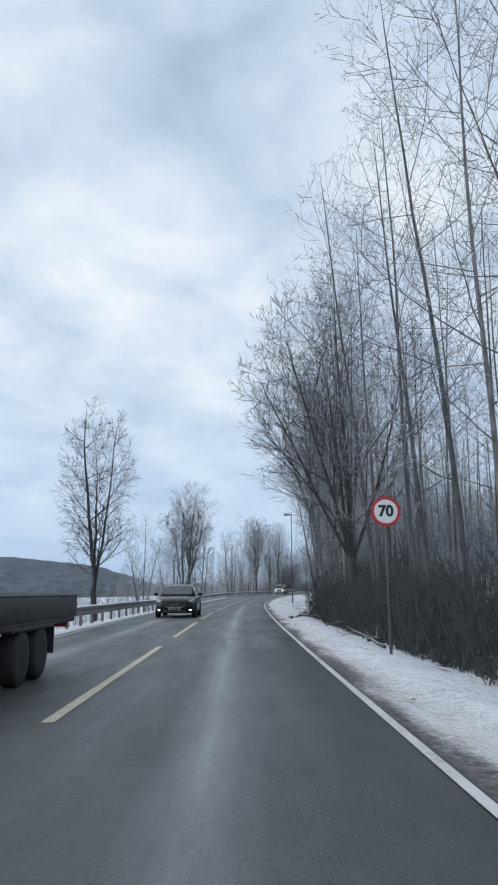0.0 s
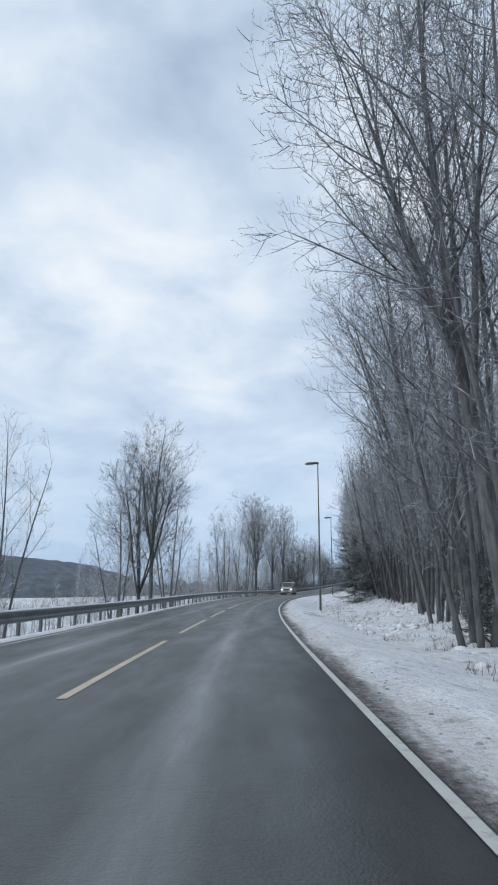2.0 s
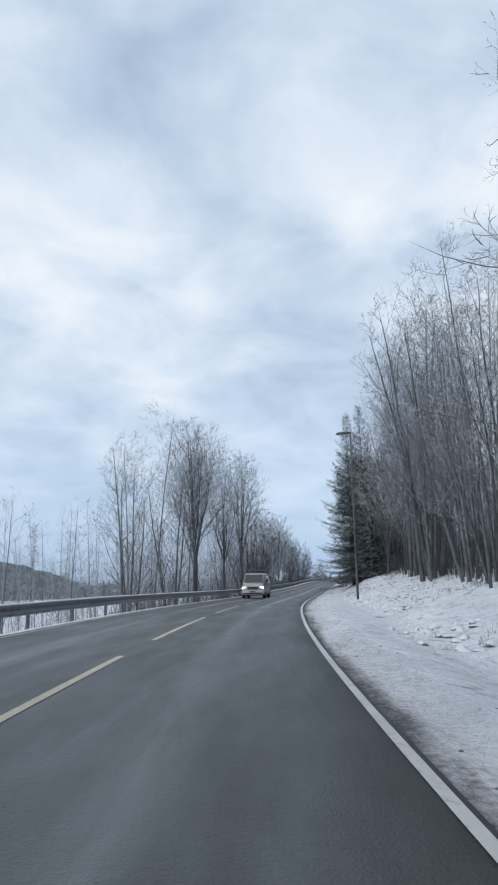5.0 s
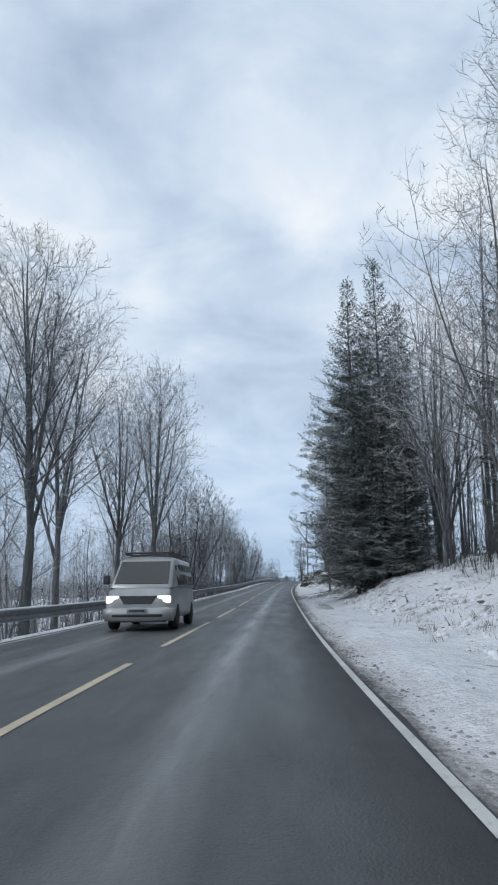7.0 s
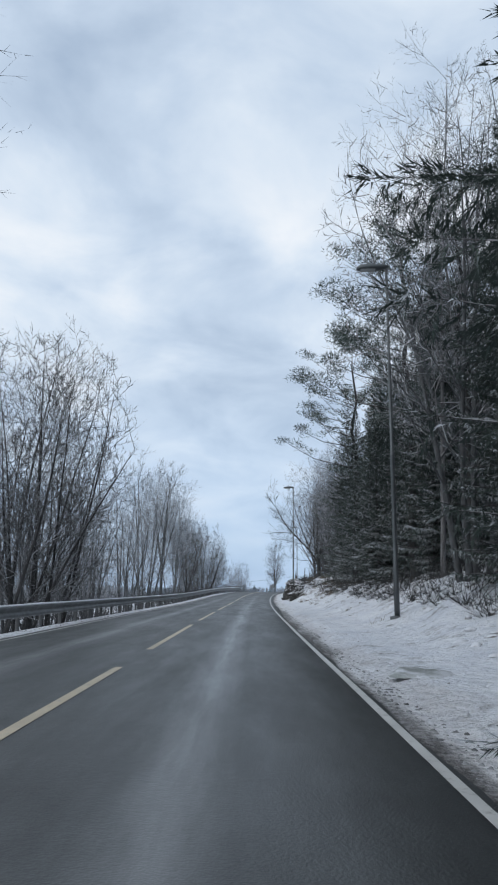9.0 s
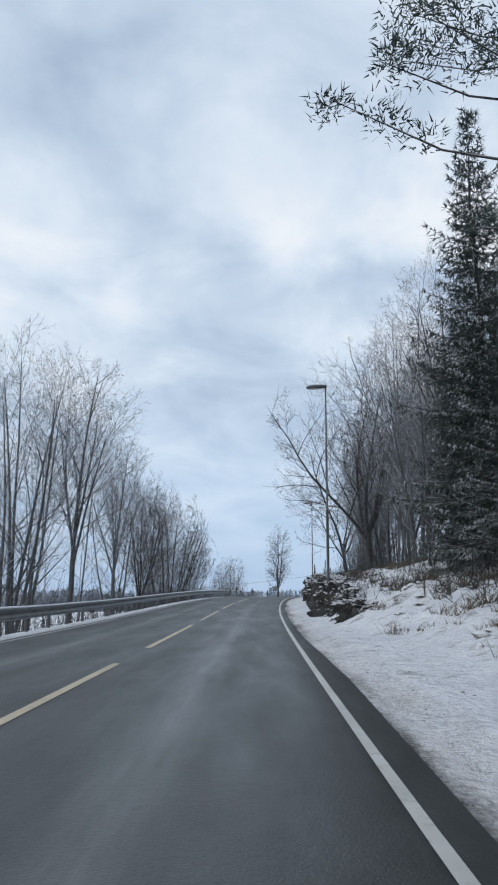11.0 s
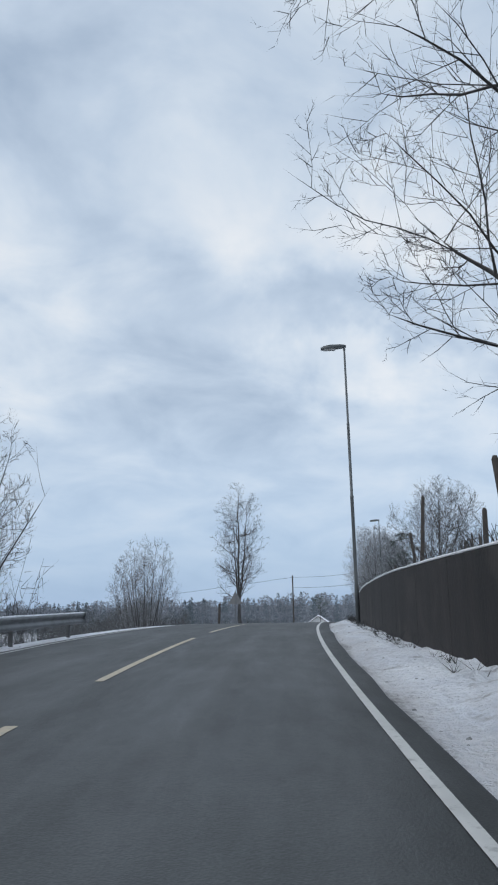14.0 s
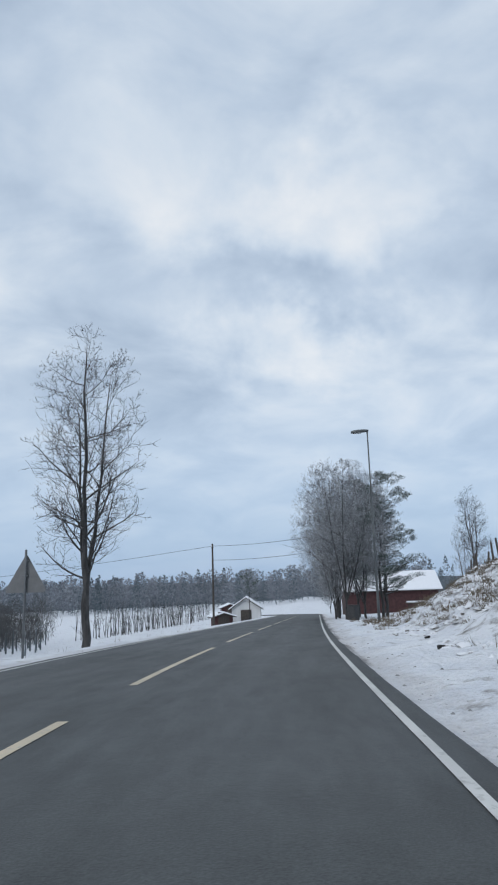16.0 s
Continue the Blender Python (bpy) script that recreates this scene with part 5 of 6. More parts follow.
    for i in range(150):
        s = (267 + 27 * rng.random()) if i % 2 else 291 + 5 * rng.random()
        p = spot(s, 4.58 - 0.25 * rng.random(), max(0.0, rise(s, 4.45)) - 0.02)
        for _k in range(7):
            e = (rand_dir(rng) + UP * 0.7).normalized() * (0.12 + 0.30 * rng.random())
            brush.sliver(p, p + e, e.cross(rand_dir(rng)).normalized() * 0.006)
    tagged(new("undergrowth", brush.mesh("undergrowth", M_BRUSH, False)), "tangled dark leafless undergrowth at the wood's edge", "undergrowth", kind="stuff")
    v, f = [], []
    for i in range(5600):
        s = 60 + 285 * rng.random() if rng.random() < 0.8 else 12 + 60 * rng.random()
        lat = 5.2 + 6.5 * rng.random() ** 0.9
        if noise.noise(Vector((s * 0.22, lat * 0.4, 8))) < (-0.05 if s < 112 else 0.10) or (80 < s < 140 and lat < 5.9):
            continue
        if 229 < s < 296 and lat < 6.2:
            continue
        p = on_ground(s, lat, 0.03)
        for _k in range(7):
            d = (UP + rand_dir(rng) * 0.6).normalized() * (0.08 + 0.30 * rng.random() ** 1.5)
            w = d.cross(rand_dir(rng)).normalized() * 0.007
            q = p + Vector((rng.gauss(0, 0.06), rng.gauss(0, 0.06), 0))
            b = len(v)
            v += [q - w, q + w, q + d]
            f.append((b, b + 1, b + 2))
    for i in range(240):
        s = 284 + 55 * rng.random()
        lat = -4.4 - 6 * rng.random()
        p = on_ground(s, lat, 0.03)
        for _k in range(6):
            d = (UP + rand_dir(rng) * 0.5).normalized() * (0.1 + 0.25 * rng.random())
            w = d.cross(rand_dir(rng)).normalized() * 0.008
            b = len(v)
            v += [p - w, p + w, p + d]
            f.append((b, b + 1, b + 2))
    # thick clumps on the open banks
    tr = random.Random(811)
    for i in range(1900):
        s = 218 + 124 * tr.random()
        lat = 4.7 + 5.6 * tr.random() ** 0.8
        if noise.noise(Vector((s * 0.33, lat * 0.6, 3))) < 0.22 - 0.16 * (lat - 4.7) or (228 < s < 297 and lat < 6.4):
            continue
        p = on_ground(s, lat, 0.0)
        size = 0.5 + 0.9 * tr.random() ** 1.6
        for _k in range(int(34 * size)):
            d = (UP + rand_dir(tr) * 0.75).normalized() * (0.10 + 0.26 * tr.random() ** 1.3) * size
            w = d.cross(rand_dir(tr)).normalized() * 0.008
            q = p + Vector((tr.gauss(0, 0.13 * size), tr.gauss(0, 0.13 * size), 0.02))
            b = len(v)
            v += [q - w, q + w, q + d]
            f.append((b, b + 1, b + 2))
    tagged(new("dead_grass", mesh_from("dead_grass", v, f, M_DRYGRASS)), "dead grass blades sticking out of the snow", "grass", kind="stuff")
    clods_v, clods_f = [], []
    for i in range(3600):
        s = 8 + 330 * rng.random() if i < 1400 else 132 + 76 * rng.random()
        lat = lane_r(s) + margin_r(s) + 0.02 + (1.1 * rng.random() ** 2 if i < 1400 else 0.30 * rng.random()) if rng.random() < 0.8 else -lane_l(s) - 0.3 - 0.3 * rng.random()
        p = spot(s, lat, max(rise(s, lat), 0.0) + 0.005)
        r = 0.010 + 0.022 * rng.random() ** 2
        b = len(clods_v)
        for dx, dy, dz in ((1, 0, 0), (0.3, 0.95, 0), (-0.8, 0.6, 0), (-0.8, -0.6, 0), (0.3, -0.95, 0), (0.5, 0.3, 0.45), (-0.5, -0.2, 0.5)):
            k = r * (0.7 + 0.6 * rng.random())
            clods_v.append(p + Vector((dx * k, dy * k, dz * k)))
        for t in ((0, 1, 5), (1, 2, 6), (1, 6, 5), (2, 3, 6), (3, 4, 6), (4, 5, 6), (4, 0, 5)):
            clods_f.append(tuple(b + q for q in t))
    tagged(new("snow_clods", mesh_from("snow_clods", clods_v, clods_f, M_CLOD, True)), "lumps of grey slush and snow along the road's edge", "snow lumps", kind="stuff")
    # snow-covered tussocks on the rough verge
    tv, tf = [], []
    for i in range(6200):
        s = 56 + 286 * rng.random() if rng.random() < 0.6 else 297 + 45 * rng.random()
        lat = 5.4 + 4.7 * rng.random() if s < 297 else 4.9 + 7 * rng.random()
        if noise.noise(Vector((s * 0.16, lat * 0.3, 4))) < -0.05 or 229 < s < 297:
            continue
        g = on_ground(s, lat, 0.02)
        r, hgt = 0.06 + 0.12 * rng.random() ** 1.6, 0.03 + 0.07 * rng.random() ** 1.5
        if s < 145:
            r, hgt = r * 1.35, hgt * 1.25
        elif s < 232:
            r, hgt = r * 1.1, hgt * 1.3
        b = len(tv)
        for ring, (rr, zz) in enumerate(((1.0, -0.02), (0.82, 0.55), (0.42, 0.95))):
            for k in range(7):
                a = 6.28 * (k + 0.5 * (ring % 2)) / 7
                w = r * rr * (0.5 + 0.9 * rng.random())
                tv.append(g + Vector((math.cos(a) * w, math.sin(a) * w, hgt * zz * (0.8 + 0.4 * rng.random()))))
        tv.append(g + Vector((0, 0, hgt * 1.05)))
        for ring in range(2):
            for k in range(7):
                k2 = (k + 1) % 7
                tf.append((b + ring * 7 + k, b + ring * 7 + k2, b + ring * 7 + 7 + k2, b + ring * 7 + 7 + k))
        tf += [(b + 14 + k, b + 14 + (k + 1) % 7, b + 21) for k in range(7)]
    tagged(new("snowy_tussocks", mesh_from("snowy_tussocks", tv, tf, M_TUSSOCK, True)), "grass tussocks half buried under mottled snow", "tussocks", kind="stuff")
    for s, lat, ls, lw, seed in ((84.4, 4.65, 0.9, 0.50, 1), (81.0, 4.75, 1.6, 0.75, 2), (180.9, 4.1, 0.7, 0.50, 3), (169.0, 4.22, 5.4, 0.55, 4)):
        cells = []
        for ring in (0.0, 0.5, 0.85, 1.0):
            for k in range(28):
                a = 6.2832 * k / 28
                w = ring * (0.8 + 0.45 * noise.noise(Vector((math.cos(a) * 1.3, math.sin(a) * 1.3, seed * 5.0))))
                cells.append(on_ground(s + ls * w * math.sin(a), lat + lw * w * math.cos(a), -0.018 if ring < 1 else 0.02))
        faces = [(r * 28 + k, r * 28 + (k + 1) % 28, (r + 1) * 28 + (k + 1) % 28, (r + 1) * 28 + k) for r in range(3) for k in range(28)]
        tagged(new("frozen_puddle", mesh_from("frozen_puddle", cells, faces, M_ICE, True)), "grey-green ice patch showing through the verge snow", "ice patch")
    # fallen branches on the snow
    for s, lat, ln, turn in ((26.2, 4.85, 1.9, 110), (28.6, 4.9, 1.5, 60), (31, 5.3, 2.6, 20), (29.5, 5.7, 2.0, 150), (38.6, 4.9, 1.6, 40), (39.4, 5.3, 1.9, 75), (40.2, 5.2, 1.4, 120), (44.2, 4.3, 2.4, 62), (45.0, 4.7, 2.8, 70), (46.2, 5.0, 2.6, 50), (47, 5.2, 1.9, 95), (48.0, 5.3, 2.6, 35), (49.0, 5.6, 2.4, 80), (50.2, 5.9, 2.1, 60), (42.6, 4.1, 1.2, 20), (36.2, 4.7, 0.7, 10), (152, 6.0, 1.1, 30), (160, 6.6, 0.9, 70), (262, 4.9, 1.4, 15)):
        tb = Tubes()
        r2 = random.Random(int(s * 7))
        a = radians(turn)
        d = Vector((math.cos(a), math.sin(a), 0.10))
        p = Vector((0, 0, 0.03))
        pts = [p]
        for _k in range(5):
            d = (d + rand_dir(r2) * 0.12).normalized()
            p = p + d * ln / 5
            p.z = max(0.02, p.z)
            pts.append(p)
        tb.add(pts, [0.04 - 0.006 * k for k in range(6)], 5)
        for k in range(1, 5):
            e = (rand_dir(r2) + UP * 0.6).normalized() * ln * 0.25
            tb.add([pts[k], pts[k] + e * 0.5, pts[k] + e + rand_dir(r2) * 0.06], [0.018, 0.012, 0.004], 3)
        g = on_ground(s, lat)
        ob = new("fallen_branch", tb.mesh("fallen_branch", M_BARK))
        ob.matrix_world = pose(g.x, g.y, g.z)
        tagged(ob, "dark broken branch lying on the snow", "branch", "fallen branches on the verge")


# ---------------------------------------------------------------- guardrail
def rail_lat(s):
    return -lane_l(s) - 0.85


def build_guardrail():
    rail = new("guardrail")
    tagged(rail, "galvanised steel guardrail on posts with snow along its top", "guardrail")
    shape = [(0.0, 0.62), (0.045, 0.60), (0.055, 0.56), (0.045, 0.52), (0.0, 0.485), (0.0, 0.445), (0.045, 0.41), (0.055, 0.37), (0.045, 0.33), (0.0, 0.31)]
    ring = shape + [(a - 0.02, z) for a, z in shape[::-1]]
    s_end = 281.0
    step = [-40 + 2.0 * i for i in range(int((s_end + 40) / 2) + 1)] + [s_end]
    part("beam", loft("beam", [[spot(s, rail_lat(s) + a, z) for a, z in ring] for s in step], M_STEEL, smooth=True), rail, "corrugated galvanised rail beam")
    cap = [(-0.05, 0.61), (0.05, 0.605), (0.045, 0.645), (0.0, 0.665), (-0.045, 0.645)]
    secs = []
    for s in step:
        k = 0.7 + 0.45 * noise.noise(Vector((s * 0.31, 3, 3)))
        secs.append([spot(s, rail_lat(s) + a - 0.005, 0.605 + (z - 0.605) * k) for a, z in cap])
    part("snow_cap", loft("snow_cap", secs, M_CAP, smooth=True), rail, "thin crust of snow on the rail")
    post = box_mesh("post", (0.10, 0.06, 1.5), M_POST, (0, 0, -0.14), 0.008, segments=1)
    block = box_mesh("spacer", (0.10, 0.08, 0.22), M_POST, (0, 0, 0), 0.008, segments=1)
    s = -36.0
    while s < s_end:
        q = spot(s, rail_lat(s) - 0.10)
        h = course(s)[3]
        ob = part("post", post, rail)
        ob.matrix_basis = pose(q.x, q.y, q.z, 0, 0, math.degrees(-h))
        q = spot(s, rail_lat(s) - 0.045, 0.46)
        ob = part("spacer", block, rail)
        ob.matrix_basis = pose(q.x, q.y, q.z, 0, 0, math.degrees(-h)) @ Matrix.Diagonal((0.5, 1, 1, 1))
        s += 2.0 if s < 118 or 176 < s < 232 else 4.0
    q = spot(s_end + 0.05, rail_lat(s_end), 0.46)
    ob = part("end_piece", box_mesh("end_piece", (0.16, 0.10, 0.36), M_STEEL, (0, 0, 0), 0.03), rail, "rounded end piece of the rail")
    ob.matrix_basis = pose(q.x, q.y, q.z, 0, 0, math.degrees(-course(s_end)[3]))


# ---------------------------------------------------------------- street lamps
def make_street_lamp():
    lamp = new("street_lamp")
    part("pole", lathe("pole", [(0.078, -0.5), (0.078, 1.4), (0.072, 1.45), (0.064, 1.5), (0.064, 4.6), (0.070, 4.62), (0.070, 4.68), (0.052, 4.7), (0.052, 7.4), (0.057, 7.42), (0.057, 7.47), (0.042, 7.5), (0.038, 10.55), (0.03, 10.6)], M_LAMP, 12), lamp, "tapered grey steel pole")
    tb = Tubes()
    tb.add([Vector((0, 0, 10.45)), Vector((0, 0, 10.60)), Vector((-0.05, 0, 10.64)), Vector((-0.30, 0, 10.65))], [0.048, 0.046, 0.042, 0.036], 8)
    part("arm", tb.mesh("arm", M_LAMP), lamp)
    secs = []
    for x, w, z0, z1 in ((0.07, 0.07, 10.58, 10.68), (-0.10, 0.12, 10.55, 10.71), (-0.55, 0.16, 10.52, 10.71), (-0.80, 0.14, 10.50, 10.67), (-0.92, 0.07, 10.52, 10.62)):
        secs.append([(x, -w, z0 + 0.03), (x, -w * 0.6, z0), (x, w * 0.6, z0), (x, w, z0 + 0.03), (x, w * 0.8, z1 - 0.03), (x, 0, z1), (x, -w * 0.8, z1 - 0.03)])
    head = part("lamp_head", loft("lamp_head", secs, M_LAMP, smooth=True), lamp, "dark cobra-head lantern, unlit")
    part("lens", box_mesh("lens", (0.46, 0.20, 0.03), M_LENS, (-0.58, 0, 10.505), 0.01), head, "pale glass lens")
    part("base_flange", lathe("base_flange", [(0.20, -0.1), (0.20, 0.05), (0.13, 0.07)], M_LAMP, 12), lamp)
    return tagged(lamp, "tall grey steel street lamp beside the snowy verge", "street lamp", "street lamps along the road")


def build_lamps():
    model = make_street_lamp()
    for i, (s, lat, up) in enumerate(((95.8, 5.85, -0.55), (143.7, 6.18, -0.10), (191.5, 5.9, 0.35), (239.0, 5.12, 0.0), (284.8, 4.50, 0.02), (334.3, 6.05, 0.0))):
        q = spot(s, lat, up)
        m = pose(q.x, q.y, q.z, 0, 0, math.degrees(-course(s)[3])) @ Matrix.Scale(0.955 if s == 284.8 else 1.0, 4)
        set_copy(model, i == 0, m)


# ---------------------------------------------------------------- signs and poles
def build_speed_sign():
    sign = new("speed_limit_sign")
    part("post", lathe("post", [(0.030, -0.4), (0.030, 3.02), (0.02, 3.04)], M_POST, 10), sign)
    disc = lathe("plate", [(0.30, 0.0), (0.30, 0.012)], M_RED, 40, False)
    plate = part("plate", disc, sign, "round plate with a red border")
    plate.matrix_basis = pose(0, -0.035, 2.72, 90, 0, 0)
    face = part("face", lathe("face", [(0.235, 0.0), (0.235, 0.004)], M_SIGNWHITE, 40, False), plate, "white face of the sign")
    face.matrix_basis = pose(0, 0, 0.012)
    cu = bpy.data.curves.new("numerals", "FONT")
    cu.body, cu.size, cu.align_x, cu.align_y, cu.extrude = "70", 0.30, "CENTER", "CENTER", 0.002
    cu.offset = 0.012
    cu.materials.append(M_BLACK)
    txt = part("numerals", cu, plate, "black numerals")
    txt.matrix_basis = pose(0, 0, 0.019)
    q = on_ground(24.1, 4.55)
    sign.matrix_world = pose(q.x, q.y, q.z, 0, 0, 2)
    tagged(sign, "round red-bordered speed limit sign reading 70 on a grey post", "road sign")


def build_yield_sign():
    sign = new("warning_sign")
    part("post", lathe("post", [(0.030, -0.5), (0.030, 2.52), (0.02, 2.54)], M_STEEL, 10), sign, "grey steel post")
    bm = bmesh.new()
    ring = [(-0.54, -0.10), (0.54, -0.10), (0, 0.83)]
    lo = [bm.verts.new((x, -0.006, z)) for x, z in ring]
    hi = [bm.verts.new((x, 0.006, z)) for x, z in ring]
    bm.faces.new(lo)
    bm.faces.new(hi[::-1])
    for i in range(3):
        bm.faces.new((lo[i], lo[(i + 1) % 3], hi[(i + 1) % 3], hi[i]))
    bmesh.ops.bevel(bm, geom=[e for e in bm.edges if abs(e.verts[0].co.y - e.verts[1].co.y) > 0.005], offset=0.05, segments=4, affect="EDGES")
    pl = part("plate", from_bm("plate", bm, M_SIGNBACK), sign, "grey back of a triangular plate")
    pl.matrix_basis = pose(0, 0.045, 1.62)
    for z in (1.92, 2.27):
        c = part("clamp", box_mesh("clamp", (0.14, 0.05, 0.04), M_STEEL, (0, 0.01, z), 0.005, segments=1), sign)
    q = on_ground(311.5, -4.25)
    sign.matrix_world = pose(q.x, q.y, q.z, 0, 0, math.degrees(-course(311)[3]))
    tagged(sign, "triangular road sign seen from its plain grey back", "road sign")


def build_poles():
    q = on_ground(306.5, -4.35)
    post = new("marker_post")
    part("post", lathe("post", [(0.085, -0.4), (0.085, 1.36), (0.075, 1.40)], M_WOOD, 10), post)
    part("band", lathe("band", [(0.088, 1.12), (0.088, 1.22)], M_PLASTIC, 10), post, "dark band near the top")
    post.matrix_world = pose(q.x, q.y, q.z, 0, 2, 0)
    tagged(post, "dark weathered wooden post at the road's edge", "post")
    # utility pole with its wires
    base = on_ground(386, -10.4)
    pole = new("utility_pole")
    part("pole", lathe("pole", [(0.15, -0.5), (0.14, 1.0), (0.11, 10.4), (0.09, 10.5)], M_WOOD, 10), pole)
    part("crossarm", box_mesh("crossarm", (1.2, 0.09, 0.10), M_WOOD, (0, 0, 10.0), 0.01, segments=1), pole)
    for x in (-0.5, 0.5):
        part("insulator", lathe("insulator", [(0.03, 10.05), (0.05, 10.10), (0.03, 10.16), (0.045, 10.20), (0.02, 10.26)], M_SIGNWHITE, 8), pole).location = (x, 0, 0)
    pole.matrix_world = pose(base.x, base.y, base.z, 0, 0, 60)
    tagged(pole, "weathered wooden utility pole at the roadside", "utility pole")
    far_l = far_spot(420, -150, rise(420, -150)) + UP * 8
    far_r = spot(366, 9.5, 9.0)
    foot = on_ground(366, 9.5)
    p3 = new("utility_pole", lathe("utility_pole", [(0.14, -0.5), (0.13, 1.0), (0.10, 9.2), (0.08, 9.3)], M_WOOD, 10))
    p3.matrix_world = pose(foot.x, foot.y, foot.z)
    tagged(p3, "weathered wooden utility pole beside the red barn", "utility pole")
    for top, end, sag in ((10.2, far_l, 2.6), (10.2, far_r, 0.5), (8.4, far_r - UP * 1.6, 0.5)):
        tb = Tubes()
        a = base + UP * top
        pts = [a.lerp(end, t / 14) - UP * sag * 4 * (t / 14) * (1 - t / 14) for t in range(15)]
        tb.add(pts, [0.022] * 15, 4)
        ob = new("overhead_wire", tb.mesh("overhead_wire", M_CABLE))
        tagged(ob, "thin black overhead wire slung from the pole", "wire", "overhead wires")
    for s, lat, h in ((430, -70, 7.0), (431, -71.2, 7.0)):
        q = far_spot(s, lat, rise(s, lat))
        p2 = new("utility_pole", lathe("utility_pole", [(0.14, -0.5), (0.10, h), (0.08, h + 0.1)], M_WOOD, 8))
        p2.matrix_world = pose(q.x, q.y, q.z)
        tagged(p2, "distant wooden pole on the snowy field", "utility pole")
    # pasture fence on the bank
    fence = new("pasture_fence")
    tagged(fence, "old wooden fence posts with wire along the bank", "fence")
    r = random.Random(3)
    me = lathe("post", [(0.055, -0.4), (0.05, 1.25), (0.03, 1.32)], M_WOOD, 8)
    tops = []
    s = 297.0
    while s < 343:
        lat = 11.3 + 0.3 * r.random() + max(0, s - 334) * 0.12
        q = on_ground(s, lat)
        k = 0.85 + 0.3 * r.random()
        ob = part("post", me, fence)
        ob.matrix_basis = pose(q.x, q.y, q.z, 6 * r.gauss(0, 1) * 0.6, 6 * r.gauss(0, 1) * 0.6, 0) @ Matrix.Diagonal((1, 1, k, 1))
        tops.append(q + UP * 1.0 * k)
        s += 1.15 + 0.5 * r.random()
    for dz in (0.0, -0.45):
        tb = Tubes()
        tb.add([p + UP * dz for p in tops], [0.006] * len(tops), 3)
        part("fence_wire", tb.mesh("fence_wire", M_CABLE), fence)
    for s, lat, h, lean in ((279.5, 6.0, 2.3, 4), (284.5, 6.6, 1.8, -5), (268.6, 5.3, 1.1, 6), (269.3, 5.5, 1.5, -4), (289, 6.2, 0.9, 3), (274, 6.4, 1.2, 2)):
        q = on_ground(s, lat)
        ob = new("wooden_stake", lathe("wooden_stake", [(0.06, -0.4), (0.055, h * 0.6), (0.05, h), (0.03, h + 0.05)], M_WOOD, 8))
        ob.matrix_world = pose(q.x, q.y, q.z, lean, lean * 0.7, 0)
        tagged(ob, "dark wooden stake standing above the wall", "stake", "stakes above the wall")


# ---------------------------------------------------------------- rock cutting and wall
def rock_mesh(name, seed, size, rough=0.22, fine=3):
    r = random.Random(seed)
    bm = bmesh.new()
    bmesh.ops.create_icosphere(bm, subdivisions=fine, radius=0.5)
    off = Vector((seed * 3.1, seed * 1.7, 0))
    cuts = [(rand_dir(r), 0.20 + 0.18 * r.random()) for _ in range(13)]
    for v in bm.verts:
        for n, d in cuts:
            k = v.co.dot(n) - d
            if k > 0:
                v.co -= n * k
        v.co += v.co.normalized() * (rough * 0.55 * noise.noise(v.co * 4 + off) + rough * 0.50 * noise.noise(v.co * 9 + off) + rough * 0.35 * noise.noise(v.co * 21 + off))
        v.co = Vector((v.co.x * size[0], v.co.y * size[1], v.co.z * size[2])) * 1.3
    return from_bm(name, bm, M_ROCK, True)


def build_rocks():
    r = random.Random(8)
    cut = new("rock_cutting")
    tagged(cut, "low dark blasted rock face with snow on its ledges", "rock face")
    meshes = [rock_mesh("rock", 20 + i, (1.0, 1.0, 1.0), 0.26, 4) for i in range(9)]
    s = 228.5
    while s < 267.6:
        tall = float(np.interp(s, [228, 234, 240, 262, 267], [0.5, 1.0, 1.35, 1.5, 1.3])) * (0.88 + 0.3 * r.random())
        z = -0.05
        while z < tall:
            hgt = min(tall - z + 0.2, 0.40 + 0.75 * r.random() ** 1.3)
            q = spot(s + 0.3 * r.gauss(0, 1), 5.13 + 0.22 * z + 0.11 * r.gauss(0, 1), z + hgt * 0.45)
            ob = part("rock", meshes[r.randrange(9)], cut)
            ob.matrix_basis = pose(q.x, q.y, q.z, 14 * r.gauss(0, 1), 14 * r.gauss(0, 1), math.degrees(-course(s)[3]) + 90 * r.randrange(4) + 18 * r.gauss(0, 1)) @ Matrix.Diagonal((0.55 + 0.5 * r.random(), 0.65 + 0.6 * r.random(), hgt * 1.2, 1))
            z += hgt * 0.78
        s += 0.46 + 0.25 * r.random()
    for i in range(22):
        s = 229 + 38 * r.random()
        q = spot(s, 4.72 + 0.2 * r.random(), 0.10)
        ob = new("boulder", rock_mesh("boulder", 50 + i, (0.18 + 0.25 * r.random(), 0.22 + 0.2 * r.random(), 0.14 + 0.15 * r.random()), fine=2))
        ob.matrix_world = pose(q.x, q.y, q.z, 0, 0, 360 * r.random())
        tagged(ob, "small broken stone lying at the foot of the rock", "stone", "stones below the rock face")
    # loose stones on the early verge and the last bank
    for s, lat, k in ((40.8, 3.75, 0.20), (41.6, 4.0, 0.14), (308.5, 4.9, 0.22), (303.5, 5.4, 0.16), (312.0, 5.2, 0.16), (305.2, 6.0, 0.26)):
        q = on_ground(s, lat)
        ob = new("boulder", rock_mesh("boulder", int(s * 3), (k, k * 0.9, k * 0.6), fine=2))
        ob.matrix_world = pose(q.x, q.y, q.z + k * 0.15, 0, 0, 360 * r.random())
        tagged(ob, "single dark stone half sunk in the verge snow", "stone")


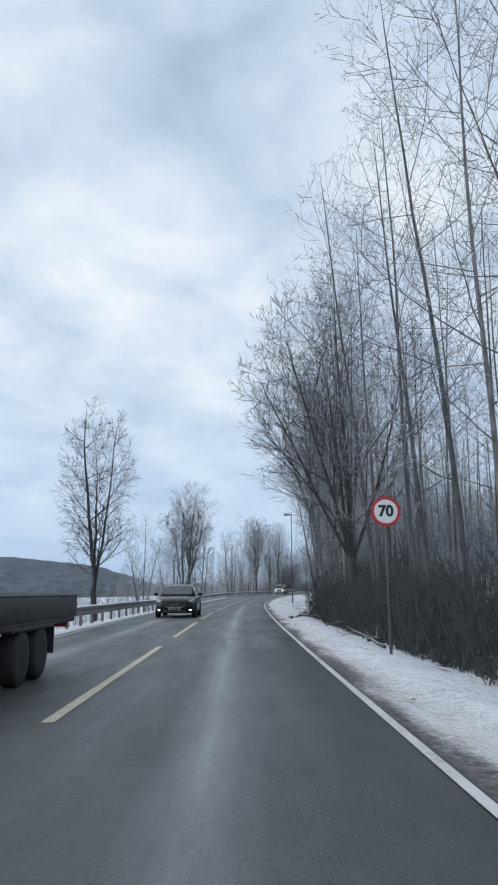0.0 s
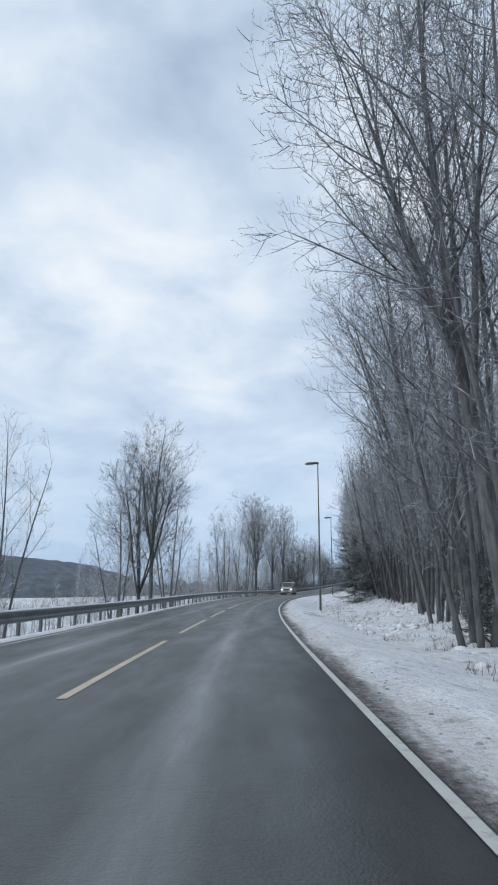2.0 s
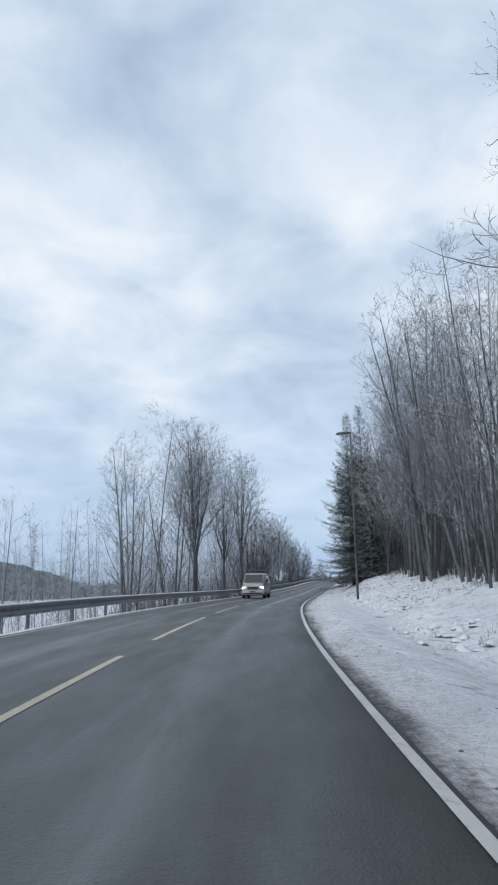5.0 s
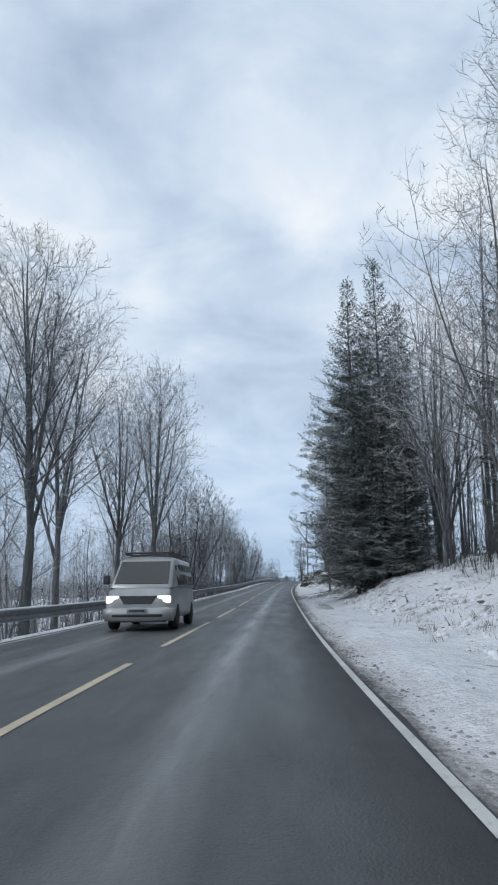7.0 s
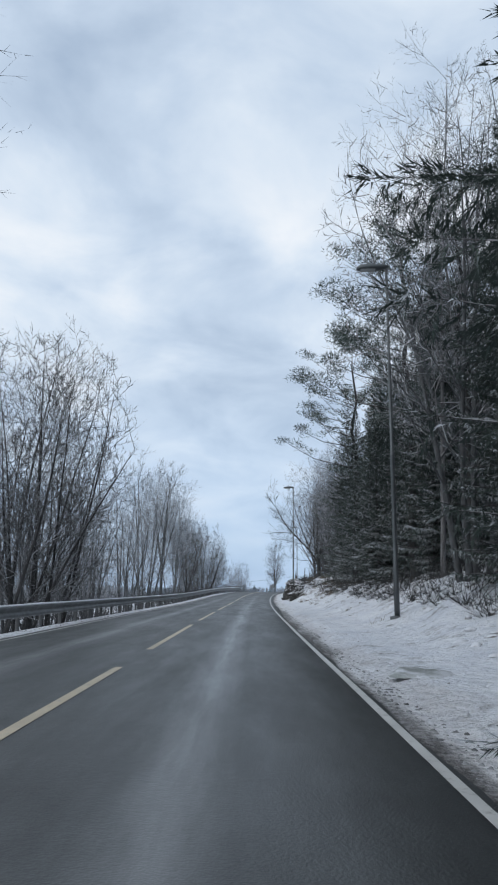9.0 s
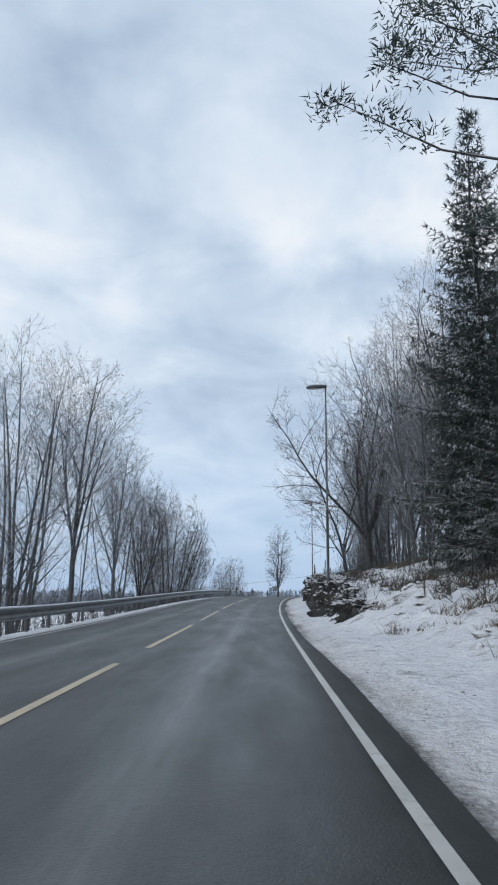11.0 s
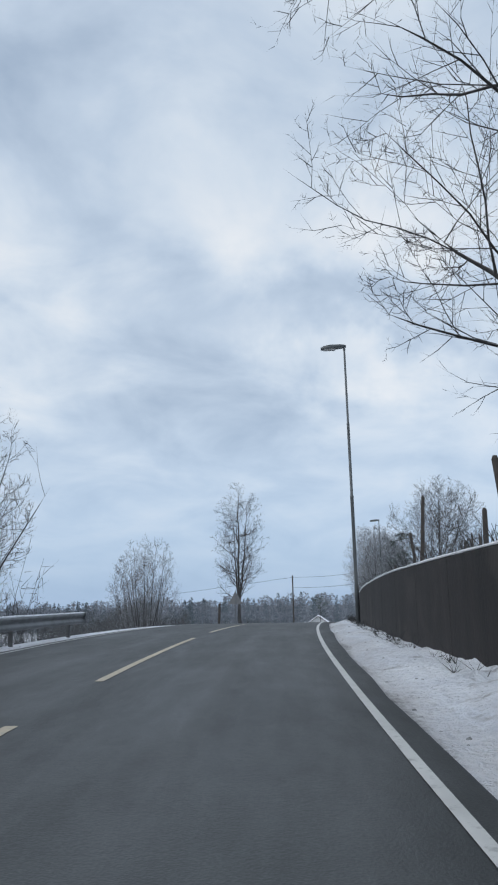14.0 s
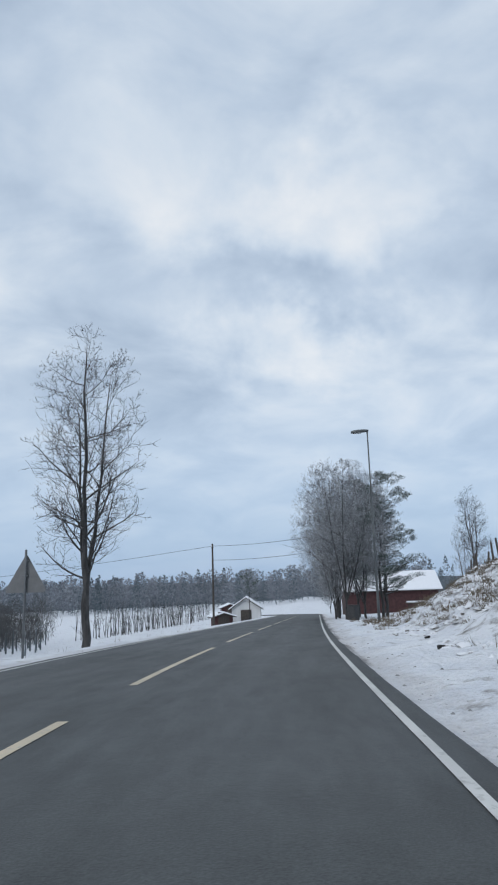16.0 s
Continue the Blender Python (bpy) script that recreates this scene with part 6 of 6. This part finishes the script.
def build_wall():
    wall = new("retaining_wall")
    tagged(wall, "dark stained retaining wall with snow along its coping", "wall")
    s, s_end = 267.6, 293.6
    n = 10
    ln = (s_end - s) / n
    for i in range(n):
        a, b = s + i * ln + 0.008, s + (i + 1) * ln - 0.008
        za, zb = (float(np.interp(x, [267, 276, 285, 293.5], [1.56, 1.46, 1.28, 1.06])) for x in (a, b))
        secs = []
        for k in range(4):
            u = k / 3
            x = a + (b - a) * u
            z = za + (zb - za) * u
            off = float(np.interp(x, [267, 276, 285, 293.5], [4.78, 4.70, 4.68, 4.74]))
            secs.append([spot(x, off, -0.3), spot(x, off + 0.03, z - 0.02), spot(x, off + 0.05, z), spot(x, off + 0.33, z), spot(x, off + 0.35, z - 0.02), spot(x, off + 0.35, -0.3)])
        part("panel", loft("panel", secs, M_WALL), wall)
    secs = []
    x = s + 0.02
    while x < s_end:
        z = float(np.interp(x, [267, 276, 285, 293.5], [1.56, 1.46, 1.28, 1.06])) + 0.003
        off = float(np.interp(x, [267, 276, 285, 293.5], [4.78, 4.70, 4.68, 4.74]))
        k = 0.05 + 0.03 * noise.noise(Vector((x * 0.9, 1, 7)))
        secs.append([spot(x, off + 0.03, z), spot(x, off + 0.035, z + k * 0.7), spot(x, off + 0.12, z + k), spot(x, off + 0.28, z + k), spot(x, off + 0.45, z)])
        x += 0.4
    part("snow_cap", loft("snow_cap", secs, M_CAP, smooth=True), wall, "strip of snow on the coping")


# ---------------------------------------------------------------- buildings
def make_gable(name, size, wall_h, roof_h, wall_mat, label, category, door=True, windows=3, snow=True):
    lx, ly = size
    house = new(name)
    bm = bmesh.new()
    x, y = lx / 2, ly / 2
    ring = [(-y, -0.6), (y, -0.6), (y, wall_h), (0, wall_h + roof_h), (-y, wall_h)]
    a = [bm.verts.new((-x, yy, z)) for yy, z in ring]
    b = [bm.verts.new((x, yy, z)) for yy, z in ring]
    bm.faces.new(a)
    bm.faces.new(b[::-1])
    for i in range(5):
        bm.faces.new((a[i], a[(i + 1) % 5], b[(i + 1) % 5], b[i]))
    part("wall", from_bm("wall", bm, wall_mat), house)
    over = 0.45
    slope = roof_h / y
    for sg in (-1, 1):
        secs = []
        for xx in (-x - over, x + over):
            y1, z1 = sg * (y + over), wall_h - over * slope
            secs.append([(xx, y1, z1 + 0.03), (xx, 0, wall_h + roof_h + 0.03), (xx, 0, wall_h + roof_h + 0.14), (xx, y1, z1 + 0.14)])
        roof = part("roof", loft("roof", secs, M_WOOD), house)
        secs = []
        for xx in (-x - over - 0.02, x + over + 0.02):
            y1, z1 = sg * (y + over + 0.02), wall_h - over * slope
            secs.append([(xx, y1, z1 + 0.145), (xx, 0, wall_h + roof_h + 0.145), (xx, 0, wall_h + roof_h + 0.36), (xx, y1, z1 + 0.30)])
        part("snow_cover", loft("snow_cover", secs, M_CAP), roof, "even layer of snow on the roof")
    for sg in (-1, 1):
        for i in range(windows):
            wx = -x + lx * (i + 1) / (windows + 1)
            w = part("window", box_mesh("window", (1.0, 0.08, 1.1), M_SIGNWHITE, (wx, sg * (y + 0.03), wall_h * 0.55), 0.01, segments=1), house, "white window frame")
            part("pane", box_mesh("pane", (0.82, 0.03, 0.92), M_GLASS, (wx, sg * (y + 0.075), wall_h * 0.55), 0.0), w)
    if door:
        part("door", box_mesh("door", (0.06, 1.6, 2.1), M_WOOD, (-x - 0.02, 0, 1.05), 0.01, segments=1), house, "dark plank door")
    return tagged(house, label, category)


def place(ob, s, lat, turn, up=0.0):
    q = far_spot(s, lat, rise(min(s, 420), max(-250, min(250, lat))) + up)
    ob.matrix_world = pose(q.x, q.y, q.z, 0, 0, turn)


def build_buildings():
    place(make_gable("barn", (12, 8), 3.0, 2.1, M_BARNRED, "red-painted wooden barn under a snow-covered roof", "barn", windows=0), 394, 12.3, -26)
    place(make_gable("house", (6.0, 4.2), 2.3, 1.4, M_WHITEWALL, "white rendered house with a snowy gable roof", "house", windows=2), 404.5, -8.0, 66, -0.2)
    place(make_gable("shed", (3.2, 2.6), 1.4, 0.4, M_BARNRED, "small red shed with snow on the roof", "shed", windows=0), 397.5, -10.9, 80, -0.2)
    place(make_gable("shed", (5.2, 4.0), 1.9, 0.8, M_BARNRED, "red outbuilding with a snowy roof across the field", "shed", windows=1), 472, -19, 75)
    # bin and a bench-like rack by the trees
    q = on_ground(345, 5.2)
    binob = new("wheelie_bin")
    part("body", box_mesh("body", (0.55, 0.60, 0.95), M_PLASTIC, (0, 0, 0.53), 0.04), binob)
    part("lid", box_mesh("lid", (0.60, 0.68, 0.07), M_BLACK, (0, 0.02, 1.04), 0.03), binob)
    for x in (-0.22, 0.22):
        wheel = part("wheel", lathe("wheel", [(0.10, -0.03), (0.10, 0.03)], M_RUBBER, 12), binob)
        wheel.matrix_basis = pose(x, 0.26, 0.10, 0, 90, 0)
    binob.matrix_world = pose(q.x, q.y, q.z - 0.0, 0, 0, 20)
    tagged(binob, "dark grey wheeled rubbish bin beside the road", "bin")
    q = on_ground(348, 10.0)
    rack = new("picnic_table")
    part("top", box_mesh("top", (1.6, 0.8, 0.07), M_WOOD, (0, 0, 0.72), 0.01), rack)
    part("snow_cover", box_mesh("snow_cover", (1.58, 0.78, 0.10), M_CAP, (0, 0, 0.81), 0.04), rack, "layer of snow on the table")
    for x in (-0.6, 0.6):
        for y in (-0.3, 0.3):
            part("leg", box_mesh("leg", (0.08, 0.08, 0.72), M_WOOD, (x, y, 0.34), 0.005, segments=1), rack)
    rack.matrix_world = pose(q.x, q.y, q.z, 0, 0, 10)
    tagged(rack, "snow-topped wooden table in front of the barn", "table")


# ---------------------------------------------------------------- vehicles
def make_wheel(parent, x, y, r, w):
    tyre = part("wheel", lathe("wheel", [(r * 0.62, -w / 2), (r * 0.94, -w / 2), (r, -w * 0.35), (r, w * 0.35), (r * 0.94, w / 2), (r * 0.62, w / 2)], M_RUBBER, 24), parent, "black tyre")
    tyre.matrix_basis = pose(x, y, r, 0, 90, 0)
    rim = part("rim", lathe("rim", [(r * 0.60, -w * 0.42), (r * 0.63, 0), (r * 0.60, w * 0.42), (r * 0.2, w * 0.30), (r * 0.12, w * 0.36)], M_ALLOY, 20), tyre, "alloy rim")
    return tyre


def body_ring(y, wb, wm, wt, zb, zm, zt):
    """A closed ring across a car: sill, waist and top half-widths and heights."""
    return [(-wb, y, zb), (-wb - 0.02, y, zb + 0.12), (-wm, y, zm), (-wt, y, zt - 0.03), (-wt * 0.86, y, zt), (0, y, zt + 0.025), (wt * 0.86, y, zt), (wt, y, zt - 0.03), (wm, y, zm), (wb + 0.02, y, zb + 0.12), (wb, y, zb), (0, y, zb - 0.02)]


def pane(name, corners, parent, label, out=0.012):
    """A thin glass plate over four corners, set slightly proud of what it covers."""
    q = [Vector(c) for c in corners]
    n = (q[1] - q[0]).cross(q[3] - q[0]).normalized() * out
    v = [p + n for p in q] + [p - n * 0.3 for p in q]
    f = [(0, 1, 2, 3), (7, 6, 5, 4), (0, 4, 5, 1), (1, 5, 6, 2), (2, 6, 7, 3), (3, 7, 4, 0)]
    bm = bmesh.new()
    vs = [bm.verts.new(p) for p in v]
    for t in f:
        bm.faces.new([vs[k] for k in t])
    return part(name, from_bm(name, bm, M_GLASS), parent, label)


def rounded(ob, levels=2):
    md = ob.modifiers.new("round", "SUBSURF")
    md.levels = md.render_levels = levels
    return ob


def ring_at(rows, y):
    """Interpolated half-width at the belt, at the roof edge, and roof height, along a cabin."""
    ys = [r[0] for r in rows]
    return [float(np.interp(y, ys, [r[k] for r in rows])) for k in (1, 2, 3)]


def cabin_panes(car, rows, belt, spans, screens):
    for a, b2 in spans:
        for sg in (-1, 1):
            pts = []
            for y, k in ((a, 0), (b2, 0), (b2, 1), (a, 1)):
                wb, wt, zt = ring_at(rows, y)
                u = 0.10 + 0.74 * k
                z = belt + (zt - 0.05 - belt) * u
                pts.append((sg * (wb + (wt - wb) * u), y, z))
            pane("side_window", pts if sg > 0 else pts[::-1], car, "dark side window")
    for name, (ya, yb), flip in screens:
        wa, ta, za = ring_at(rows, ya)
        wb, tb, zb = ring_at(rows, yb)
        u0, u1 = 0.07, 0.93
        pts = []
        for u, sg in ((u0, -1), (u0, 1), (u1, 1), (u1, -1)):
            y = ya + (yb - ya) * u
            pts.append((sg * (ta + (tb - ta) * u) * 0.90, y, za + (zb - za) * u + 0.004))
        pane(name, pts[::-1] if flip else pts, car, "sloping window glass", 0.016)


def build_dark_car():
    """Five-door hatchback; its nose points along -y."""
    car = new("car")
    rings = [(-2.16, 0.50, 0.58, 0.46, 0.26, 0.46, 0.60), (-2.06, 0.74, 0.80, 0.66, 0.20, 0.48, 0.72), (-1.78, 0.86, 0.90, 0.80, 0.19, 0.56, 0.83), (-0.95, 0.89, 0.91, 0.84, 0.19, 0.60, 0.97),
             (0.0, 0.89, 0.91, 0.85, 0.19, 0.62, 0.97), (1.2, 0.89, 0.91, 0.85, 0.19, 0.64, 1.00), (1.95, 0.85, 0.88, 0.80, 0.24, 0.66, 1.02), (2.18, 0.72, 0.76, 0.66, 0.34, 0.66, 0.96)]
    rounded(part("body", loft("body", [body_ring(*r) for r in rings], M_BLACKCAR, smooth=True), car, "glossy dark body"))
    rows = [(-1.02, 0.80, 0.76, 0.965), (-0.20, 0.82, 0.61, 1.37), (0.40, 0.82, 0.61, 1.45), (1.25, 0.80, 0.59, 1.41), (2.02, 0.74, 0.60, 1.04)]
    cab = [[(-wb, y, 0.90), (-(wb + wt) / 2 - 0.01, y, (0.90 + zt) / 2), (-wt, y, zt - 0.05), (-wt * 0.8, y, zt), (0, y, zt + (0.02 if -0.1 < y < 1.2 else 0.0)), (wt * 0.8, y, zt), (wt, y, zt - 0.05), ((wb + wt) / 2 + 0.01, y, (0.90 + zt) / 2), (wb, y, 0.90), (0, y, 0.88)] for y, wb, wt, zt in rows]
    part("cabin", loft("cabin", cab, M_BLACKCAR, smooth=True), car, "dark roof and pillars")
    cabin_panes(car, rows, 0.90, ((-0.25, 0.48), (0.58, 1.40)), (("windscreen", (-1.02, -0.20), False), ("rear_window", (1.25, 2.02), False)))
    for sg in (-1, 1):
        part("mirror", box_mesh("mirror", (0.20, 0.13, 0.13), M_BLACKCAR, (sg * 1.01, -0.70, 1.0), 0.045, segments=3), car)
        head = [[(sg * 0.46, -2.10, 0.60), (sg * 0.46, -2.06, 0.69), (sg * 0.46, -1.98, 0.70), (sg * 0.46, -2.0, 0.60)], [(sg * 0.70, -2.02, 0.64), (sg * 0.70, -1.94, 0.77), (sg * 0.70, -1.84, 0.78), (sg * 0.70, -1.9, 0.64)], [(sg * 0.88, -1.78, 0.70), (sg * 0.86, -1.70, 0.83), (sg * 0.84, -1.60, 0.84), (sg * 0.85, -1.66, 0.70)]]
        part("headlight", loft("headlight", head, M_LENS, smooth=True), car, "swept clear headlight")
        fog = part("fog_light", box_mesh("fog_light", (0.26, 0.05, 0.055), M_HEADLIGHT, (sg * 0.62, -2.075, 0.33), 0.018), car, "lit daytime running light")
        part("fog_surround", box_mesh("fog_surround", (0.36, 0.04, 0.11), M_BLACK, (sg * 0.62, -2.06, 0.33), 0.02), car)
        for y in (-1.34, 1.32):
            make_wheel(car, sg * 0.81, y, 0.325, 0.21)
    part("grille", loft("grille", [[(x, -2.175 + 0.09 * abs(x), 0.44), (x, -2.185 + 0.09 * abs(x), 0.46), (x, -2.15 + 0.09 * abs(x), 0.62), (x, -2.10, 0.62), (x, -2.10, 0.44)] for x in (-0.44, -0.30, 0, 0.30, 0.44)], M_BLACK), car, "black grille with a chrome edge")
    part("intake", box_mesh("intake", (1.0, 0.06, 0.11), M_BLACK, (0, -2.13, 0.27), 0.03), car)
    tb = Tubes()
    tb.add([Vector((-0.46, -2.13, 0.62)), Vector((-0.36, -2.17, 0.45)), Vector((0, -2.20, 0.425)), Vector((0.36, -2.17, 0.45)), Vector((0.46, -2.13, 0.62))], [0.012] * 5, 6)
    part("grille_trim", tb.mesh("grille_trim", M_ALLOY), car, "chrome strip round the grille")
    pl = part("number_plate", box_mesh("number_plate", (0.52, 0.02, 0.11), M_PLATE, (0, -2.205, 0.385), 0.005), car, "plain white plate with shade painted into its colour")
    part("plate_bar", box_mesh("plate_bar", (0.40, 0.006, 0.05), M_PLASTIC, (0, -2.218, 0.385), 0.0), pl)
    q = spot(44.3, -1.30)
    car.matrix_world = pose(q.x, q.y, q.z, 0, 0, math.degrees(-course(44)[3]))
    tagged(car, "dark five-door hatchback with running lights on", "car")


def build_van():
    van = new("van")
    low = [(-2.36, 0.68, 0.76, 0.66, 0.34, 0.55, 0.78), (-2.26, 0.82, 0.88, 0.80, 0.26, 0.60, 0.94), (-1.95, 0.87, 0.91, 0.84, 0.24, 0.65, 1.10), (-1.70, 0.88, 0.915, 0.86, 0.24, 0.70, 1.16), (0, 0.89, 0.92, 0.88, 0.24, 0.70, 1.17), (2.2, 0.88, 0.91, 0.86, 0.26, 0.70, 1.17), (2.38, 0.84, 0.88, 0.82, 0.34, 0.70, 1.12)]
    rounded(part("body", loft("body", [body_ring(*r) for r in low], M_SILVER, smooth=True), van, "silver-grey body"))
    bump = [(-2.43, 0.62, 0.70, 0.66, 0.27, 0.40, 0.53), (-2.36, 0.85, 0.91, 0.88, 0.24, 0.42, 0.58), (-2.0, 0.88, 0.925, 0.90, 0.24, 0.42, 0.58)]
    part("bumper", loft("bumper", [body_ring(*r) for r in bump], M_SILVER, smooth=True), van, "grey bumper")
    rows = [(-1.98, 0.84, 0.80, 1.12), (-1.18, 0.87, 0.74, 1.82), (-0.9, 0.875, 0.75, 1.90), (2.05, 0.87, 0.74, 1.90), (2.34, 0.85, 0.73, 1.60)]
    cab = [[(-wb, y, 1.08), (-(wb + wt) / 2 - 0.01, y, (1.08 + zt) / 2), (-wt, y, zt - 0.07), (-wt * 0.86, y, zt), (0, y, zt + (0.03 if -1 < y < 2.2 else 0.0)), (wt * 0.86, y, zt), (wt, y, zt - 0.07), ((wb + wt) / 2 + 0.01, y, (1.08 + zt) / 2), (wb, y, 1.08), (0, y, 1.06)] for y, wb, wt, zt in rows]
    part("cabin", loft("cabin", cab, M_SILVER, smooth=True), van, "silver roof and pillars")
    cabin_panes(van, rows, 1.08, ((-1.15, -0.40), (-0.30, 0.85), (0.95, 2.05)), (("windscreen", (-1.98, -1.18), False),))
    for sg in (-1, 1):
        part("mirror", box_mesh("mirror", (0.17, 0.14, 0.24), M_PLASTIC, (sg * 1.02, -1.52, 1.30), 0.04), van, "dark door mirror")
        part("headlight", box_mesh("headlight", (0.36, 0.10, 0.19), M_HEADLIGHT, (sg * 0.66, -2.275, 0.78), 0.05, segments=3), van, "lit headlight")
        part("roof_rail", box_mesh("roof_rail", (0.05, 2.9, 0.05), M_PLASTIC, (sg * 0.62, 0.4, 2.0), 0.01), van)
        for y in (-1.45, 1.45):
            make_wheel(van, sg * 0.80, y, 0.335, 0.22)
    for y in (-0.8, 0.4, 1.6):
        part("roof_bar", box_mesh("roof_bar", (1.40, 0.06, 0.05), M_PLASTIC, (0, y, 2.035), 0.01), van, "dark roof rack bar")
    part("grille", loft("grille", [[(x * 0.36, -2.38, 0.67), (x * 0.50, -2.33, 0.87), (x * 0.50, -2.22, 0.87), (x * 0.36, -2.22, 0.67)] for x in (-1, 0, 1)], M_BLACK), van, "black tapering grille")
    part("intake", box_mesh("intake", (1.30, 0.05, 0.07), M_BLACK, (0, -2.42, 0.38), 0.02), van)
    part("lower_lip", box_mesh("lower_lip", (1.50, 0.08, 0.06), M_PLASTIC, (0, -2.38, 0.245), 0.02), van)
    pl = part("number_plate", box_mesh("number_plate", (0.52, 0.02, 0.11), M_PLATE, (0, -2.455, 0.50), 0.005), van, "plain white plate with shade painted into its colour")
    part("plate_bar", box_mesh("plate_bar", (0.40, 0.006, 0.05), M_PLASTIC, (0, -2.468, 0.50), 0.0), pl)
    q = spot(155.6, -1.40)
    van.matrix_world = pose(q.x, q.y, q.z, 0, 0, math.degrees(-course(156)[3]))
    tagged(van, "silver passenger van with a roof rack and lit headlights", "van")


def build_trailer():
    tr = new("flatbed_trailer")
    part("deck", box_mesh("deck", (2.2, 5.6, 0.12), M_PLASTIC, (0, 0, 0.72), 0.01, segments=1), tr)
    for sg in (-1, 1):
        part("side_board", box_mesh("side_board", (0.05, 5.6, 0.30), M_PLASTIC, (sg * 1.1, 0, 0.90), 0.01, segments=1), tr, "dark metal side board")
        part("top_rail", box_mesh("top_rail", (0.06, 5.6, 0.03), M_STEEL, (sg * 1.1, 0, 1.065), 0.005, segments=1), tr, "bright top edge")
        part("mudguard", box_mesh("mudguard", (0.26, 1.9, 0.06), M_BLACK, (sg * 0.98, 0.55, 0.66), 0.02), tr)
        part("mud_flap", box_mesh("mud_flap", (0.26, 0.02, 0.36), M_BLACK, (sg * 0.98, 1.5, 0.46), 0.0), tr, "black rubber mud flap")
        for y in (0.10, 0.95):
            make_wheel(tr, sg * 0.98, y, 0.33, 0.22)
    part("tailboard", box_mesh("tailboard", (2.2, 0.05, 0.30), M_SIGNBACK, (0, 2.8, 0.90), 0.01, segments=1), tr)
    part("drawbar", box_mesh("drawbar", (0.12, 1.6, 0.10), M_STEEL, (0, -3.4, 0.62), 0.01, segments=1), tr)
    part("load", box_mesh("load", (1.9, 4.9, 0.32), M_PLASTIC, (0, 0, 0.945), 0.08), tr, "dark covered load")
    part("rear_light", box_mesh("rear_light", (0.25, 0.04, 0.10), M_RED, (0.85, 2.82, 0.62), 0.01), tr)
    part("rear_light", box_mesh("rear_light", (0.25, 0.04, 0.10), M_RED, (-0.85, 2.82, 0.62), 0.01), tr)
    q = spot(18.9, -2.05)
    tr.matrix_world = pose(q.x, q.y, q.z, 0, 0, 0)
    tagged(tr, "dark flatbed trailer with a pale top edge and a covered load", "trailer")


build_far_hill()
build_far_ridge()
build_far_woods()
build_trees()
build_low_growth()
build_guardrail()
build_lamps()
build_speed_sign()
build_yield_sign()
build_poles()
build_rocks()
build_wall()
build_buildings()
build_dark_car()
build_van()
build_trailer()
